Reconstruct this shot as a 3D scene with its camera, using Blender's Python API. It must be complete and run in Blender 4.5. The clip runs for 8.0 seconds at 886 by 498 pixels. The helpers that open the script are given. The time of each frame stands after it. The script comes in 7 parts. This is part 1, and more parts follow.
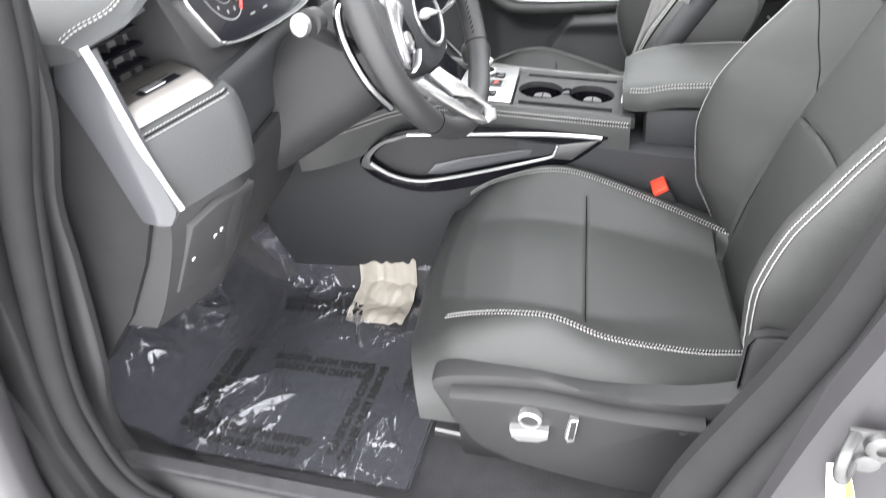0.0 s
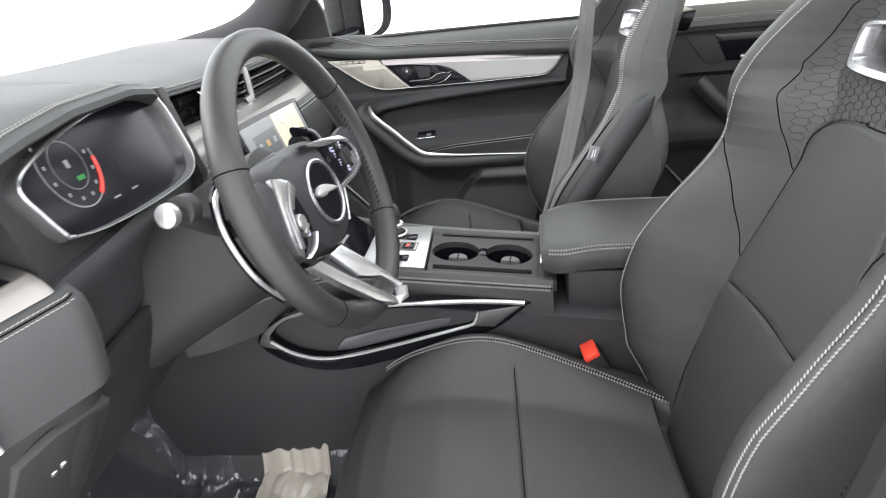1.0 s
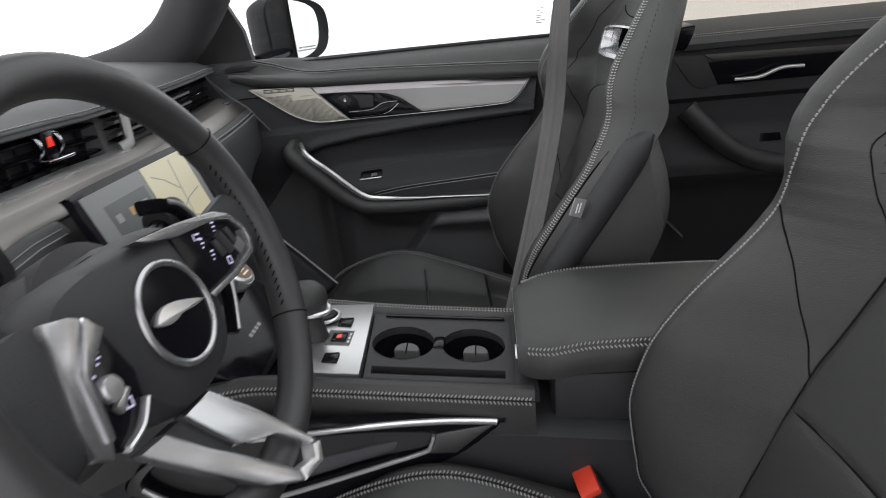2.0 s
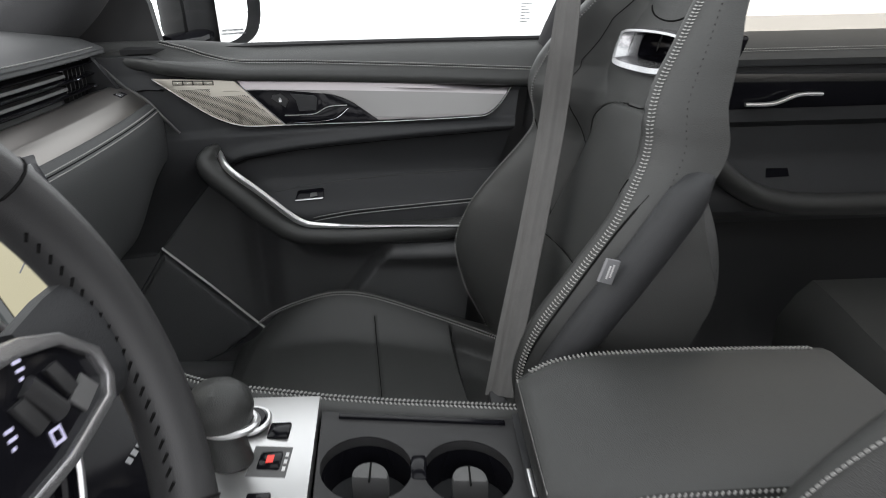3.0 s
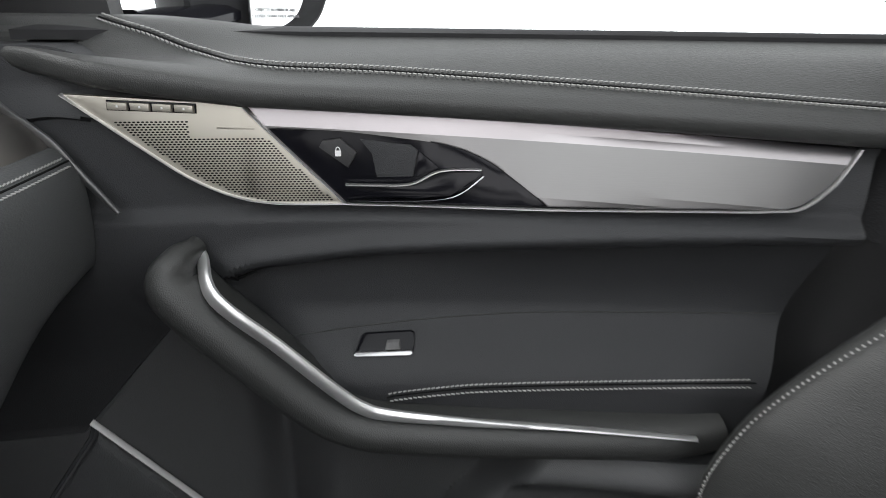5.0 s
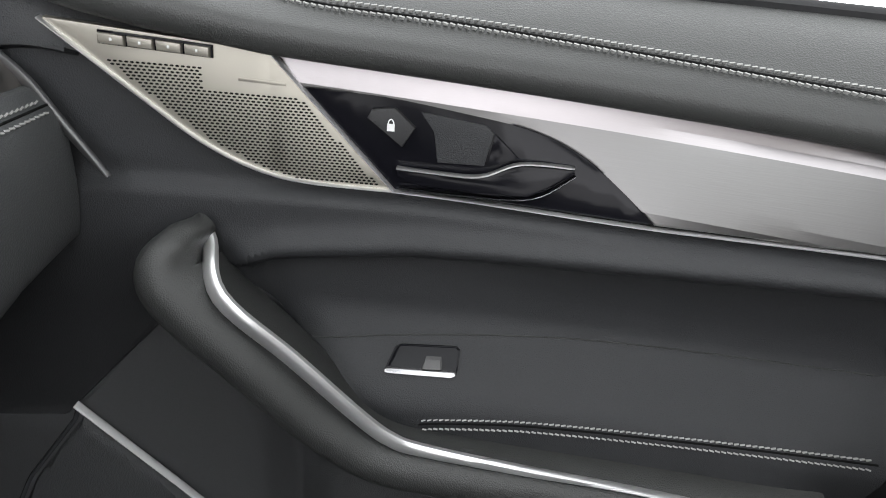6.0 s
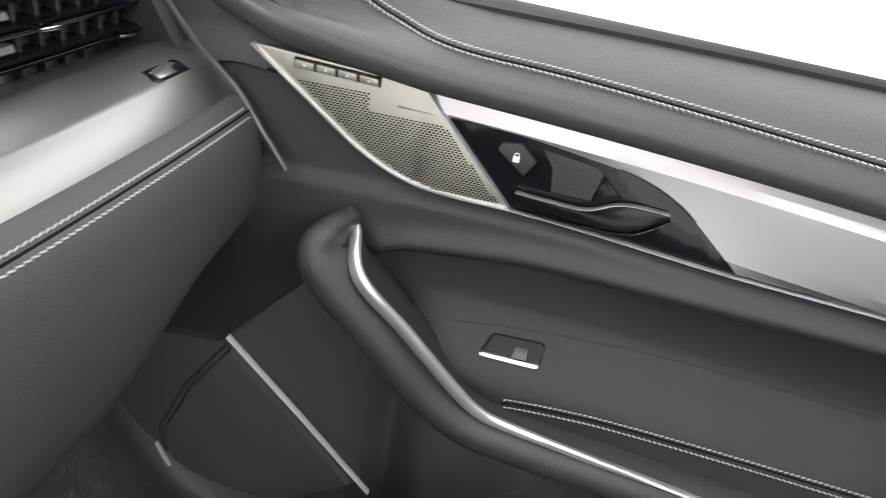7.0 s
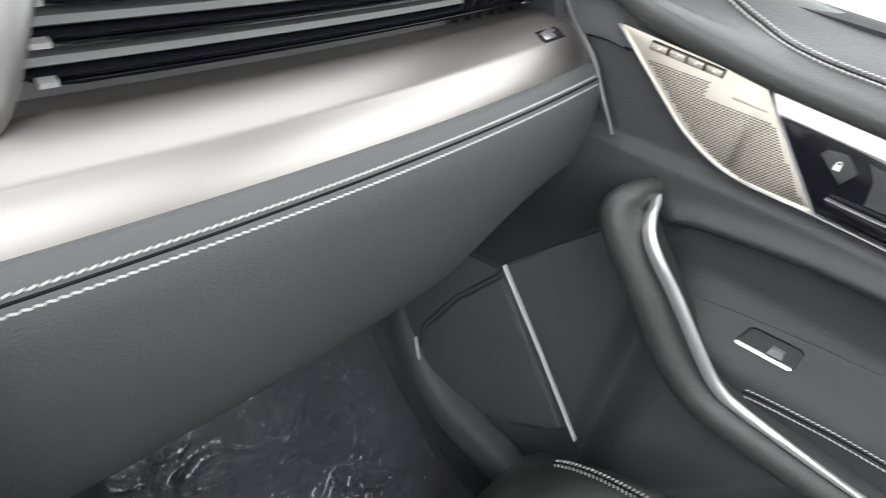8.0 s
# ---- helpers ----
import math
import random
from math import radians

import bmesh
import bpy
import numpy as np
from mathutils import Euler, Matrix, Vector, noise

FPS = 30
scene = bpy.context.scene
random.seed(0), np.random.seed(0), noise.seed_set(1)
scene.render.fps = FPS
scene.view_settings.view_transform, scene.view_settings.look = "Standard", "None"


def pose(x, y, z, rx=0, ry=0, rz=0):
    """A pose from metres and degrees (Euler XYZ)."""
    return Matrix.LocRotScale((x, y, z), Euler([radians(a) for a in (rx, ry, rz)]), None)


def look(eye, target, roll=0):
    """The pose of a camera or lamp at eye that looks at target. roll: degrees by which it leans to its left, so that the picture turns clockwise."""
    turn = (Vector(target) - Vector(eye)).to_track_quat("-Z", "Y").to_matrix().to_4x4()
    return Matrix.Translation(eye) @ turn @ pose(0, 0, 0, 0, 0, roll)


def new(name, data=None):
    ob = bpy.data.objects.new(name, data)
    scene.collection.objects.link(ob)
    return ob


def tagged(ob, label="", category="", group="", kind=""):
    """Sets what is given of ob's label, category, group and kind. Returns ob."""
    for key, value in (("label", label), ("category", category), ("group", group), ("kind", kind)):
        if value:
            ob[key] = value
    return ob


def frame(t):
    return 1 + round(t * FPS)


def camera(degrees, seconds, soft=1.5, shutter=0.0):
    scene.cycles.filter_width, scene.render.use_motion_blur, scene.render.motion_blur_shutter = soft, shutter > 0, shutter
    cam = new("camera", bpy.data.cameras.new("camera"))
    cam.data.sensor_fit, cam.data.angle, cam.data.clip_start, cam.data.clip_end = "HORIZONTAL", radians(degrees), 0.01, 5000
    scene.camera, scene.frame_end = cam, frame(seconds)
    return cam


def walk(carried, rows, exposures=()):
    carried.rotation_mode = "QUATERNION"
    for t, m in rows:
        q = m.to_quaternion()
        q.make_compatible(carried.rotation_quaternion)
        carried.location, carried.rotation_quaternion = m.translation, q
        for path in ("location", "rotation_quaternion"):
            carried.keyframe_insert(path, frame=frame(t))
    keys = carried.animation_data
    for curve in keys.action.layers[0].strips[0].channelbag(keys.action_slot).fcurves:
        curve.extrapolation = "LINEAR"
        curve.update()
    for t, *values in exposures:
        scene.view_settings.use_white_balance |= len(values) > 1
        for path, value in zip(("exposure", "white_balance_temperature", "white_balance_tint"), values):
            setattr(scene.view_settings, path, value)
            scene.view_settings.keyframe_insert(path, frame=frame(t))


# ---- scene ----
cam = camera(71.9, 8.0, soft=0.6, shutter=0.3)

PATH = [
    (0, (0.155, -1.219, 0.952), (-0.388, 0.294, -0.152), -7.6),
    (0.5, (0.157, -1.173, 0.969), (-0.292, 0.497, 0.067), -7.0),
    (1, (0.140, -1.076, 0.962), (-0.169, 0.688, 0.190), -6.0),
    (1.5, (0.133, -0.924, 0.950), (-0.090, 0.862, 0.199), -5.4),
    (2, (0.129, -0.768, 0.941), (-0.059, 1.030, 0.211), -6.0),
    (2.2, (0.110, -0.702, 0.935), (0.050, 1.103, 0.199), -4.8),
    (3.3, (0.020, -0.395, 0.911), (0.096, 1.409, 0.174), -0.6),
    (3.5, (0.004, -0.329, 0.910), (0.076, 1.476, 0.175), 1.0),
    (4, (-0.031, -0.148, 0.917), (0.039, 1.648, 0.160), 2.5),
    (4.5, (-0.067, 0.023, 0.891), (-0.146, 1.838, 0.181), 2.1),
    (5, (-0.082, 0.194, 0.856), (-0.255, 2.006, 0.158), 0.7),
    (5.2, (-0.105, 0.238, 0.850), (-0.297, 2.049, 0.153), 1.3),
    (6.3, (-0.131, 0.322, 0.872), (-0.402, 1.996, -0.091), 8.0),
    (6.5, (-0.136, 0.301, 0.897), (-0.483, 1.942, -0.098), 7.8),
    (7, (-0.138, 0.260, 0.930), (-0.608, 1.848, -0.100), 9.8),
    (7.5, (-0.144, 0.188, 0.936), (-0.892, 1.629, -0.144), 12.7),
    (8, (-0.151, 0.127, 0.930), (-1.139, 1.357, -0.217), 13.0),
]
walk(cam, [(t, look(eye, target, roll)) for t, eye, target, roll in PATH],
     exposures=[(t, stops, 6450, 11) for t, stops in (
         (0.0, 1.38), (0.5, 1.40), (1.0, 0.5), (1.5, -0.5), (2.2, -0.6), (3.5, -0.05), (4.5, 0.37), (5.0, 0.13), (6.5, 0.68), (7.0, 0.8), (7.5, 1.0), (8.0, 1.25))])

# ---- light: a bright white hall all round the car ----
world = bpy.data.worlds.new("world")
scene.world = world
world.use_nodes = True
wn = world.node_tree
bg = wn.nodes["Background"]
# the white hall walls are a little brighter than its roof
tc, sep, ramp = wn.nodes.new("ShaderNodeTexCoord"), wn.nodes.new("ShaderNodeSeparateXYZ"), wn.nodes.new("ShaderNodeMapRange")
wn.links.new(tc.outputs["Generated"], sep.inputs[0])
wn.links.new(sep.outputs["Z"], ramp.inputs["Value"])
ramp.inputs["From Min"].default_value, ramp.inputs["From Max"].default_value = -0.2, 0.9
ramp.inputs["To Min"].default_value, ramp.inputs["To Max"].default_value = 3.9, 2.7
wn.links.new(ramp.outputs["Result"], bg.inputs["Strength"])
bg.inputs["Color"].default_value = (0.985, 0.985, 1.0, 1)
# soft sun added ahead of the car to brighten the seat fronts
sun_data = bpy.data.lights.new("added_sun", "SUN")
sun_data.energy, sun_data.angle, sun_data.color = 1.5, radians(40), (1.0, 0.97, 0.93)
added_sun = new("added_sun", sun_data)
added_sun.matrix_world = look((-4.0, -1.2, 3.4), (0.3, 0, 0.6))

# ---- materials ----
def mat(name, color, rough=0.5, metal=0.0, grain=0.0, grain_size=600.0, var=0.12, var_size=6.0, coat=0.0, spec=0.5, rvar=0.0, wrinkle=0.0):
    """A principled material with blotchy colour at one scale and fine relief at another."""
    m = bpy.data.materials.new(name)
    m.use_nodes = True
    n, l = m.node_tree.nodes, m.node_tree.links
    b = n["Principled BSDF"]
    co = n.new("ShaderNodeTexCoord")
    big = n.new("ShaderNodeTexNoise")
    big.inputs["Scale"].default_value, big.inputs["Detail"].default_value = var_size, 4
    l.new(co.outputs["Object"], big.inputs["Vector"])
    ramp = n.new("ShaderNodeMix")
    ramp.data_type = "RGBA"
    ramp.inputs["A"].default_value = (*[c * (1 - var) for c in color], 1)
    ramp.inputs["B"].default_value = (*[min(1, c * (1 + var)) for c in color], 1)
    l.new(big.outputs["Fac"], ramp.inputs["Factor"])
    l.new(ramp.outputs["Result"], b.inputs["Base Color"])
    b.inputs["Roughness"].default_value, b.inputs["Metallic"].default_value = rough, metal
    b.inputs["Coat Weight"].default_value, b.inputs["Specular IOR Level"].default_value = coat, spec
    if rvar:
        mr = n.new("ShaderNodeMapRange")
        mr.inputs["To Min"].default_value, mr.inputs["To Max"].default_value = rough - rvar, rough + rvar
        l.new(big.outputs["Fac"], mr.inputs["Value"])
        l.new(mr.outputs["Result"], b.inputs["Roughness"])
    if grain:
        fine = n.new("ShaderNodeTexVoronoi")
        fine.inputs["Scale"].default_value = grain_size
        l.new(co.outputs["Object"], fine.inputs["Vector"])
        bump = n.new("ShaderNodeBump")
        bump.inputs["Strength"].default_value, bump.inputs["Distance"].default_value = grain, 0.0006
        l.new(fine.outputs["Distance"], bump.inputs["Height"])
        l.new(bump.outputs["Normal"], b.inputs["Normal"])
        if wrinkle:
            soft, wave = n.new("ShaderNodeTexNoise"), n.new("ShaderNodeBump")
            soft.inputs["Scale"].default_value, soft.inputs["Detail"].default_value = 22.0, 3
            wave.inputs["Strength"].default_value, wave.inputs["Distance"].default_value = wrinkle, 0.004
            l.new(co.outputs["Object"], soft.inputs["Vector"])
            l.new(soft.outputs["Fac"], wave.inputs["Height"])
            l.new(wave.outputs["Normal"], bump.inputs["Normal"])
    return m


def brushed(name, color, rough, axis):
    """Satin aluminium with fine brushing along one axis."""
    m = mat(name, color, rough, 1.0, var=0.05, var_size=3)
    n, l = m.node_tree.nodes, m.node_tree.links
    co, mp, no, bump = n.new("ShaderNodeTexCoord"), n.new("ShaderNodeMapping"), n.new("ShaderNodeTexNoise"), n.new("ShaderNodeBump")
    sc = [900.0, 900.0, 900.0]
    sc[axis] = 6.0
    mp.inputs["Scale"].default_value = sc
    no.inputs["Scale"].default_value, no.inputs["Detail"].default_value = 1.0, 2
    bump.inputs["Strength"].default_value, bump.inputs["Distance"].default_value = 0.12, 0.0004
    l.new(co.outputs["Object"], mp.inputs["Vector"])
    l.new(mp.outputs["Vector"], no.inputs["Vector"])
    l.new(no.outputs["Fac"], bump.inputs["Height"])
    l.new(bump.outputs["Normal"], n["Principled BSDF"].inputs["Normal"])
    return m


def glow(name, color, strength):
    m = bpy.data.materials.new(name)
    m.use_nodes = True
    b = m.node_tree.nodes["Principled BSDF"]
    b.inputs["Base Color"].default_value = (0.01, 0.01, 0.01, 1)
    b.inputs["Emission Color"].default_value, b.inputs["Emission Strength"].default_value = (*color, 1), strength
    b.inputs["Roughness"].default_value = 0.25
    return m


LEATHER = mat("black_leather", (0.034, 0.035, 0.034), 0.46, grain=0.45, grain_size=950, var=0.12, rvar=0.07, wrinkle=0.18)
RIM_LEATHER = mat("smooth_black_leather", (0.030, 0.030, 0.031), 0.40, grain=0.22, grain_size=1500, var=0.10, var_size=9, rvar=0.08)
LEATHER_DASH = mat("dark_grey_leather", (0.056, 0.058, 0.059), 0.55, spec=0.3, grain=0.5, grain_size=800, var=0.10, rvar=0.05, wrinkle=0.10)
VINYL = mat("black_soft_plastic", (0.030, 0.031, 0.033), 0.54, grain=0.45, grain_size=1000, var=0.12, rvar=0.05, wrinkle=0.06, spec=0.3)
PLASTIC = mat("hard_black_plastic", (0.028, 0.028, 0.029), 0.52, grain=0.25, grain_size=1300, var=0.12, rvar=0.06, spec=0.38)
PIANO = mat("gloss_black_plastic", (0.006, 0.006, 0.008), 0.12, var=0.1, spec=0.16)
DARK_CHROME = mat("dark_chrome", (0.42, 0.43, 0.46), 0.14, 1.0, var=0.08, rvar=0.03)
SMOKE = mat("smoke_grey_gloss", (0.070, 0.072, 0.077), 0.16, var=0.1, var_size=14, rvar=0.03)
# black plastic lifted in tone to stand in for light low down
LIFTED_PLASTIC = mat("grained_lifted_black_plastic", (0.078, 0.079, 0.081), 0.50, grain=0.4, grain_size=900, var=0.12, rvar=0.05)
GREY_RUBBER = mat("grey_rubber", (0.115, 0.115, 0.115), 0.7, grain=0.3, grain_size=700)
PAPER = mat("cream_paper", (0.40, 0.37, 0.32), 0.20, var=0.1, var_size=25)
CARPET = mat("black_carpet", (0.048, 0.048, 0.051), 0.95, grain=1.0, grain_size=450, var=0.35, var_size=30)
FABRIC = mat("black_woven_cloth", (0.080, 0.082, 0.085), 0.62, grain=0.8, grain_size=700, var=0.15)
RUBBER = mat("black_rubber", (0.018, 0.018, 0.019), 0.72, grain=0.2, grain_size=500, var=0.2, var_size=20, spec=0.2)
QUILT = mat("quilting_line_black", (0.024, 0.024, 0.024), 0.8, spec=0.2)
GROOVE = mat("seam_shadow_black", (0.008, 0.008, 0.008), 0.9, spec=0.1)
CHROME = mat("satin_chrome", (0.82, 0.82, 0.82), 0.30, 0.85, var=0.04, rvar=0.03)
SILVER = mat("silver_paint_plastic", (0.56, 0.56, 0.56), 0.30, 0.9, var=0.05, rvar=0.04)
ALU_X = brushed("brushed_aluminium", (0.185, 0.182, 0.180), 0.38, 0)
ALU_EDGE = brushed("paler_aluminium", (0.34, 0.32, 0.325), 0.34, 0)
ALU_Y = brushed("brushed_aluminium_dash", (0.235, 0.223, 0.212), 0.40, 1)
BRONZE = mat("warm_grey_metal_mesh", (0.40, 0.38, 0.33), 0.38, 0.85, var=0.05)
THREAD = mat("light_grey_thread", (0.31, 0.31, 0.30), 0.7, var=0.08, var_size=200)
BELT = mat("grey_black_webbing", (0.085, 0.082, 0.080), 0.6, grain=0.5, grain_size=1600, var=0.15, var_size=40)
VENT_GREY = mat("grey_plastic", (0.10, 0.10, 0.10), 0.6, var=0.06)
LABEL = mat("grey_fabric_label", (0.22, 0.22, 0.23), 0.8, var=0.05)
RED = mat("red_plastic", (0.75, 0.06, 0.03), 0.4, var=0.05)
PAINT = mat("grey_metallic_paint", (0.042, 0.040, 0.043), 0.42, 0.0, var=0.06, coat=0.1, spec=0.3)
# near-white diffuse silver that stands in for light caught on chrome
LIT_SILVER = mat("lit_satin_silver", (0.82, 0.82, 0.81), 0.20, 0.25, var=0.04)
SPOKE = mat("satin_grey_metal", (0.46, 0.46, 0.47), 0.26, 0.9, var=0.06, rvar=0.05)
STEEL = mat("zinc_steel", (0.16, 0.16, 0.16), 0.48, 0.9, var=0.1, var_size=40)
# emission that lifts the pale signs on the switch pods
ICON = glow("sign_glow", (0.66, 0.64, 0.88), 1.3)
WHITE = mat("white_print", (0.75, 0.75, 0.75), 0.6, var=0.03)
YELLOW = mat("yellow_sticker", (0.85, 0.65, 0.05), 0.5, var=0.05)
CONCRETE = mat("pale_concrete", (0.62, 0.62, 0.61), 0.6, grain=0.4, grain_size=60, var=0.08, var_size=1.5)
LINER = mat("black_headliner", (0.035, 0.035, 0.037), 0.9, grain=0.6, grain_size=500, var=0.1)
SCREEN_MAP = glow("map_glow", (0.86, 0.80, 0.55), 0.85)
SCREEN_DARK = glow("screen_panel_glow", (0.34, 0.36, 0.36), 0.55)
SCREEN_MENU = glow("menu_glow", (0.16, 0.18, 0.18), 0.5)
SCREEN_OFF = mat("dark_glass", (0.010, 0.010, 0.014), 0.22, var=0.05, spec=0.25)
GLOW_RED = glow("red_glow", (1.0, 0.05, 0.03), 1.2)
GLOW_WHITE = glow("white_glow", (0.8, 0.82, 0.85), 0.32)
GLOW_GREEN = glow("green_glow", (0.05, 0.7, 0.12), 0.3)
GLOW_AMBER = glow("amber_glow", (0.75, 0.45, 0.16), 0.6)
GLOW_BROWN = glow("brown_glow", (0.20, 0.065, 0.012), 0.5)
GLOW_CREAM = glow("cream_glow", (1.0, 0.80, 0.46), 0.9)
GLOW_BLUE = glow("blue_glow", (0.1, 0.15, 1.0), 1.2)


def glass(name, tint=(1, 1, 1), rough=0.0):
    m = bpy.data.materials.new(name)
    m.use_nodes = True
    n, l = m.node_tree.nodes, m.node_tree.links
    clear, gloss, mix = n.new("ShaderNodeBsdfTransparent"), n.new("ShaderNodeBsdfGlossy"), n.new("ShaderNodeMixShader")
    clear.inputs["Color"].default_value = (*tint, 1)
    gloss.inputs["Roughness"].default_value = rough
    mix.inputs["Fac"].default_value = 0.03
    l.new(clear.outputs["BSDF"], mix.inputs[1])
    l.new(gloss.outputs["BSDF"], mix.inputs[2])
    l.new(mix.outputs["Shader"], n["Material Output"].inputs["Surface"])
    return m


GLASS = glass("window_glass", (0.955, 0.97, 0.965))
TINTED = glass("tinted_rear_glass", (0.72, 0.70, 0.66))
MIRROR = mat("mirror_glass", (0.9, 0.92, 0.92), 0.02, 1.0, var=0.01)

# ---- building tools ----
def mesh_of(bm, name, material, smooth=True):
    me = bpy.data.meshes.new(name)
    bm.normal_update()
    bm.to_mesh(me)
    bm.free()
    me.materials.append(material)
    if smooth:
        me.shade_smooth()
        me.set_sharp_from_angle(angle=radians(38))
    return me


def part(name, bm, material, parent=None, label="", smooth=True):
    ob = new(name, mesh_of(bm, name, material, smooth))
    ob.parent = parent
    if label:
        ob["label"] = label
    return ob


def thing(name, label, category, kind="", group="", at=(0, 0, 0)):
    ob = new(name)
    ob.location = at
    ob.empty_display_size = 0.05
    return tagged(ob, label, category, group, kind)


def solid(name, bm, material, label, category, kind="", group="", smooth=True):
    return tagged(part(name, bm, material, None, "", smooth), label, category, group, kind)


def flow(pts, n=8, closed=False):
    """A smooth curve through the points (Catmull-Rom), n steps between two of them."""
    p = [np.array(q, float) for q in pts]
    out, k = [], len(p)
    for i in range(k if closed else k - 1):
        if closed:
            a, b, c, d = p[i - 1], p[i], p[(i + 1) % k], p[(i + 2) % k]
        else:
            a, b, c, d = p[max(i - 1, 0)], p[i], p[i + 1], p[min(i + 2, k - 1)]
        for s in range(n):
            t = s / n
            out.append(0.5 * (2 * b + (c - a) * t + (2 * a - 5 * b + 4 * c - d) * t * t + (3 * b - a - 3 * c + d) * t ** 3))
    if not closed:
        out.append(p[-1])
    return out


def loft(rings, closed=True, caps=True):
    """Skin through rings of equal length."""
    bm = bmesh.new()
    vs = [[bm.verts.new(tuple(q)) for q in r] for r in rings]
    n = len(vs[0])
    for a, b in zip(vs, vs[1:]):
        for i in range(n if closed else n - 1):
            j = (i + 1) % n
            bm.faces.new((a[i], a[j], b[j], b[i]))
    if caps and closed:
        bm.faces.new(vs[0][::-1])
        bm.faces.new(vs[-1])
    bmesh.ops.recalc_face_normals(bm, faces=bm.faces)
    return bm


def sweep(path, ru, rv=None, up=(0, 0, 1), closed=False, seg=12, square=2.0):
    """A bar along path with an elliptic (square=2) or boxy (square>2) section: ru across, rv along up. ru may be a list."""
    p = [Vector(q) for q in path]
    rings, k = [], len(p)
    for i in range(k):
        a, b = (p[i - 1], p[(i + 1) % k]) if closed else (p[max(i - 1, 0)], p[min(i + 1, k - 1)])
        t = (b - a).normalized()
        s = t.cross(Vector(up)).normalized()
        u = s.cross(t).normalized()
        a_u = ru[i] if isinstance(ru, (list, tuple)) else ru
        a_v = a_u if rv is None else (rv[i] if isinstance(rv, (list, tuple)) else rv)
        ring = []
        for j in range(seg):
            w = 2 * math.pi * j / seg + math.pi / seg
            c, d = math.cos(w), math.sin(w)
            c, d = math.copysign(abs(c) ** (2 / square), c), math.copysign(abs(d) ** (2 / square), d)
            ring.append(p[i] + s * c * a_u + u * d * a_v)
        rings.append(ring)
    if closed:
        rings.append(rings[0])
        bm = loft(rings, True, False)
        bmesh.ops.remove_doubles(bm, verts=bm.verts, dist=1e-6)
        bmesh.ops.recalc_face_normals(bm, faces=bm.faces)
        return bm
    return loft(rings)


def slab(outline, place, d0, d1, bevel=0.002, cuts=0, holes=()):
    """A plate with the given outline (u, v), from depth d0 to d1 (the face at d1 is bevelled), laid out by place(u, v, d)."""
    bm = bmesh.new()
    loops = []
    for loop in (outline, *holes):
        vs = [bm.verts.new((u, v, 0)) for u, v in loop]
        loops += [bm.edges.new((vs[i - 1], vs[i])) for i in range(len(vs))]
    bmesh.ops.triangle_fill(bm, use_beauty=True, use_dissolve=False, edges=loops)
    if not holes:
        bmesh.ops.dissolve_limit(bm, angle_limit=0.01, verts=bm.verts, edges=bm.edges)
    top = bmesh.ops.extrude_face_region(bm, geom=bm.faces[:])["geom"]
    s = 1.0 if d1 > d0 else -1.0
    h = abs(d1 - d0)
    tops = [g for g in top if isinstance(g, bmesh.types.BMFace)]
    for g in top:
        if isinstance(g, bmesh.types.BMVert):
            g.co.z = h
    if bevel:
        rim = {e for f in tops for e in f.edges if sum(1 for q in e.link_faces if q in set(tops)) == 1}
        bmesh.ops.bevel(bm, geom=list(rim), offset=min(bevel, h * 0.9), segments=2, affect="EDGES", profile=0.6)
    if cuts:
        us = [v.co.x for v in bm.verts]
        for i in range(1, cuts):
            x = min(us) + (max(us) - min(us)) * i / cuts
            bmesh.ops.bisect_plane(bm, geom=bm.verts[:] + bm.edges[:] + bm.faces[:], plane_co=(x, 0, 0), plane_no=(1, 0, 0))
    for v in bm.verts:
        v.co = place(v.co.x, v.co.y, d0 + s * v.co.z)
    bmesh.ops.recalc_face_normals(bm, faces=bm.faces)
    return bm


def skin(f, us, vs, back):
    """A closed shell: the surface f(u, v) over a grid, with its back at f + back (a vector or a function of the point)."""
    bm = bmesh.new()
    front = [[bm.verts.new(tuple(f(u, v))) for v in vs] for u in us]
    rear = [[bm.verts.new(tuple(back(q.co) if callable(back) else q.co + Vector(back))) for q in row] for row in front]
    a, b = len(us), len(vs)
    for i in range(a - 1):
        for j in range(b - 1):
            bm.faces.new((front[i][j], front[i + 1][j], front[i + 1][j + 1], front[i][j + 1]))
            bm.faces.new((rear[i][j + 1], rear[i + 1][j + 1], rear[i + 1][j], rear[i][j]))
    for i in range(a - 1):
        bm.faces.new((front[i + 1][0], front[i][0], rear[i][0], rear[i + 1][0]))
        bm.faces.new((front[i][-1], front[i + 1][-1], rear[i + 1][-1], rear[i][-1]))
    for j in range(b - 1):
        bm.faces.new((front[0][j], front[0][j + 1], rear[0][j + 1], rear[0][j]))
        bm.faces.new((front[-1][j + 1], front[-1][j], rear[-1][j], rear[-1][j + 1]))
    bmesh.ops.recalc_face_normals(bm, faces=bm.faces)
    return bm


def box(x0, x1, y0, y1, z0, z1, bevel=0.004, seg=2):
    bm = bmesh.new()
    bmesh.ops.create_cube(bm, size=1)
    for v in bm.verts:
        v.co = ((x0 + x1) / 2 + v.co.x * (x1 - x0), (y0 + y1) / 2 + v.co.y * (y1 - y0), (z0 + z1) / 2 + v.co.z * (z1 - z0))
    if bevel:
        bmesh.ops.bevel(bm, geom=bm.edges[:], offset=bevel, segments=seg, affect="EDGES", profile=0.5)
    return bm


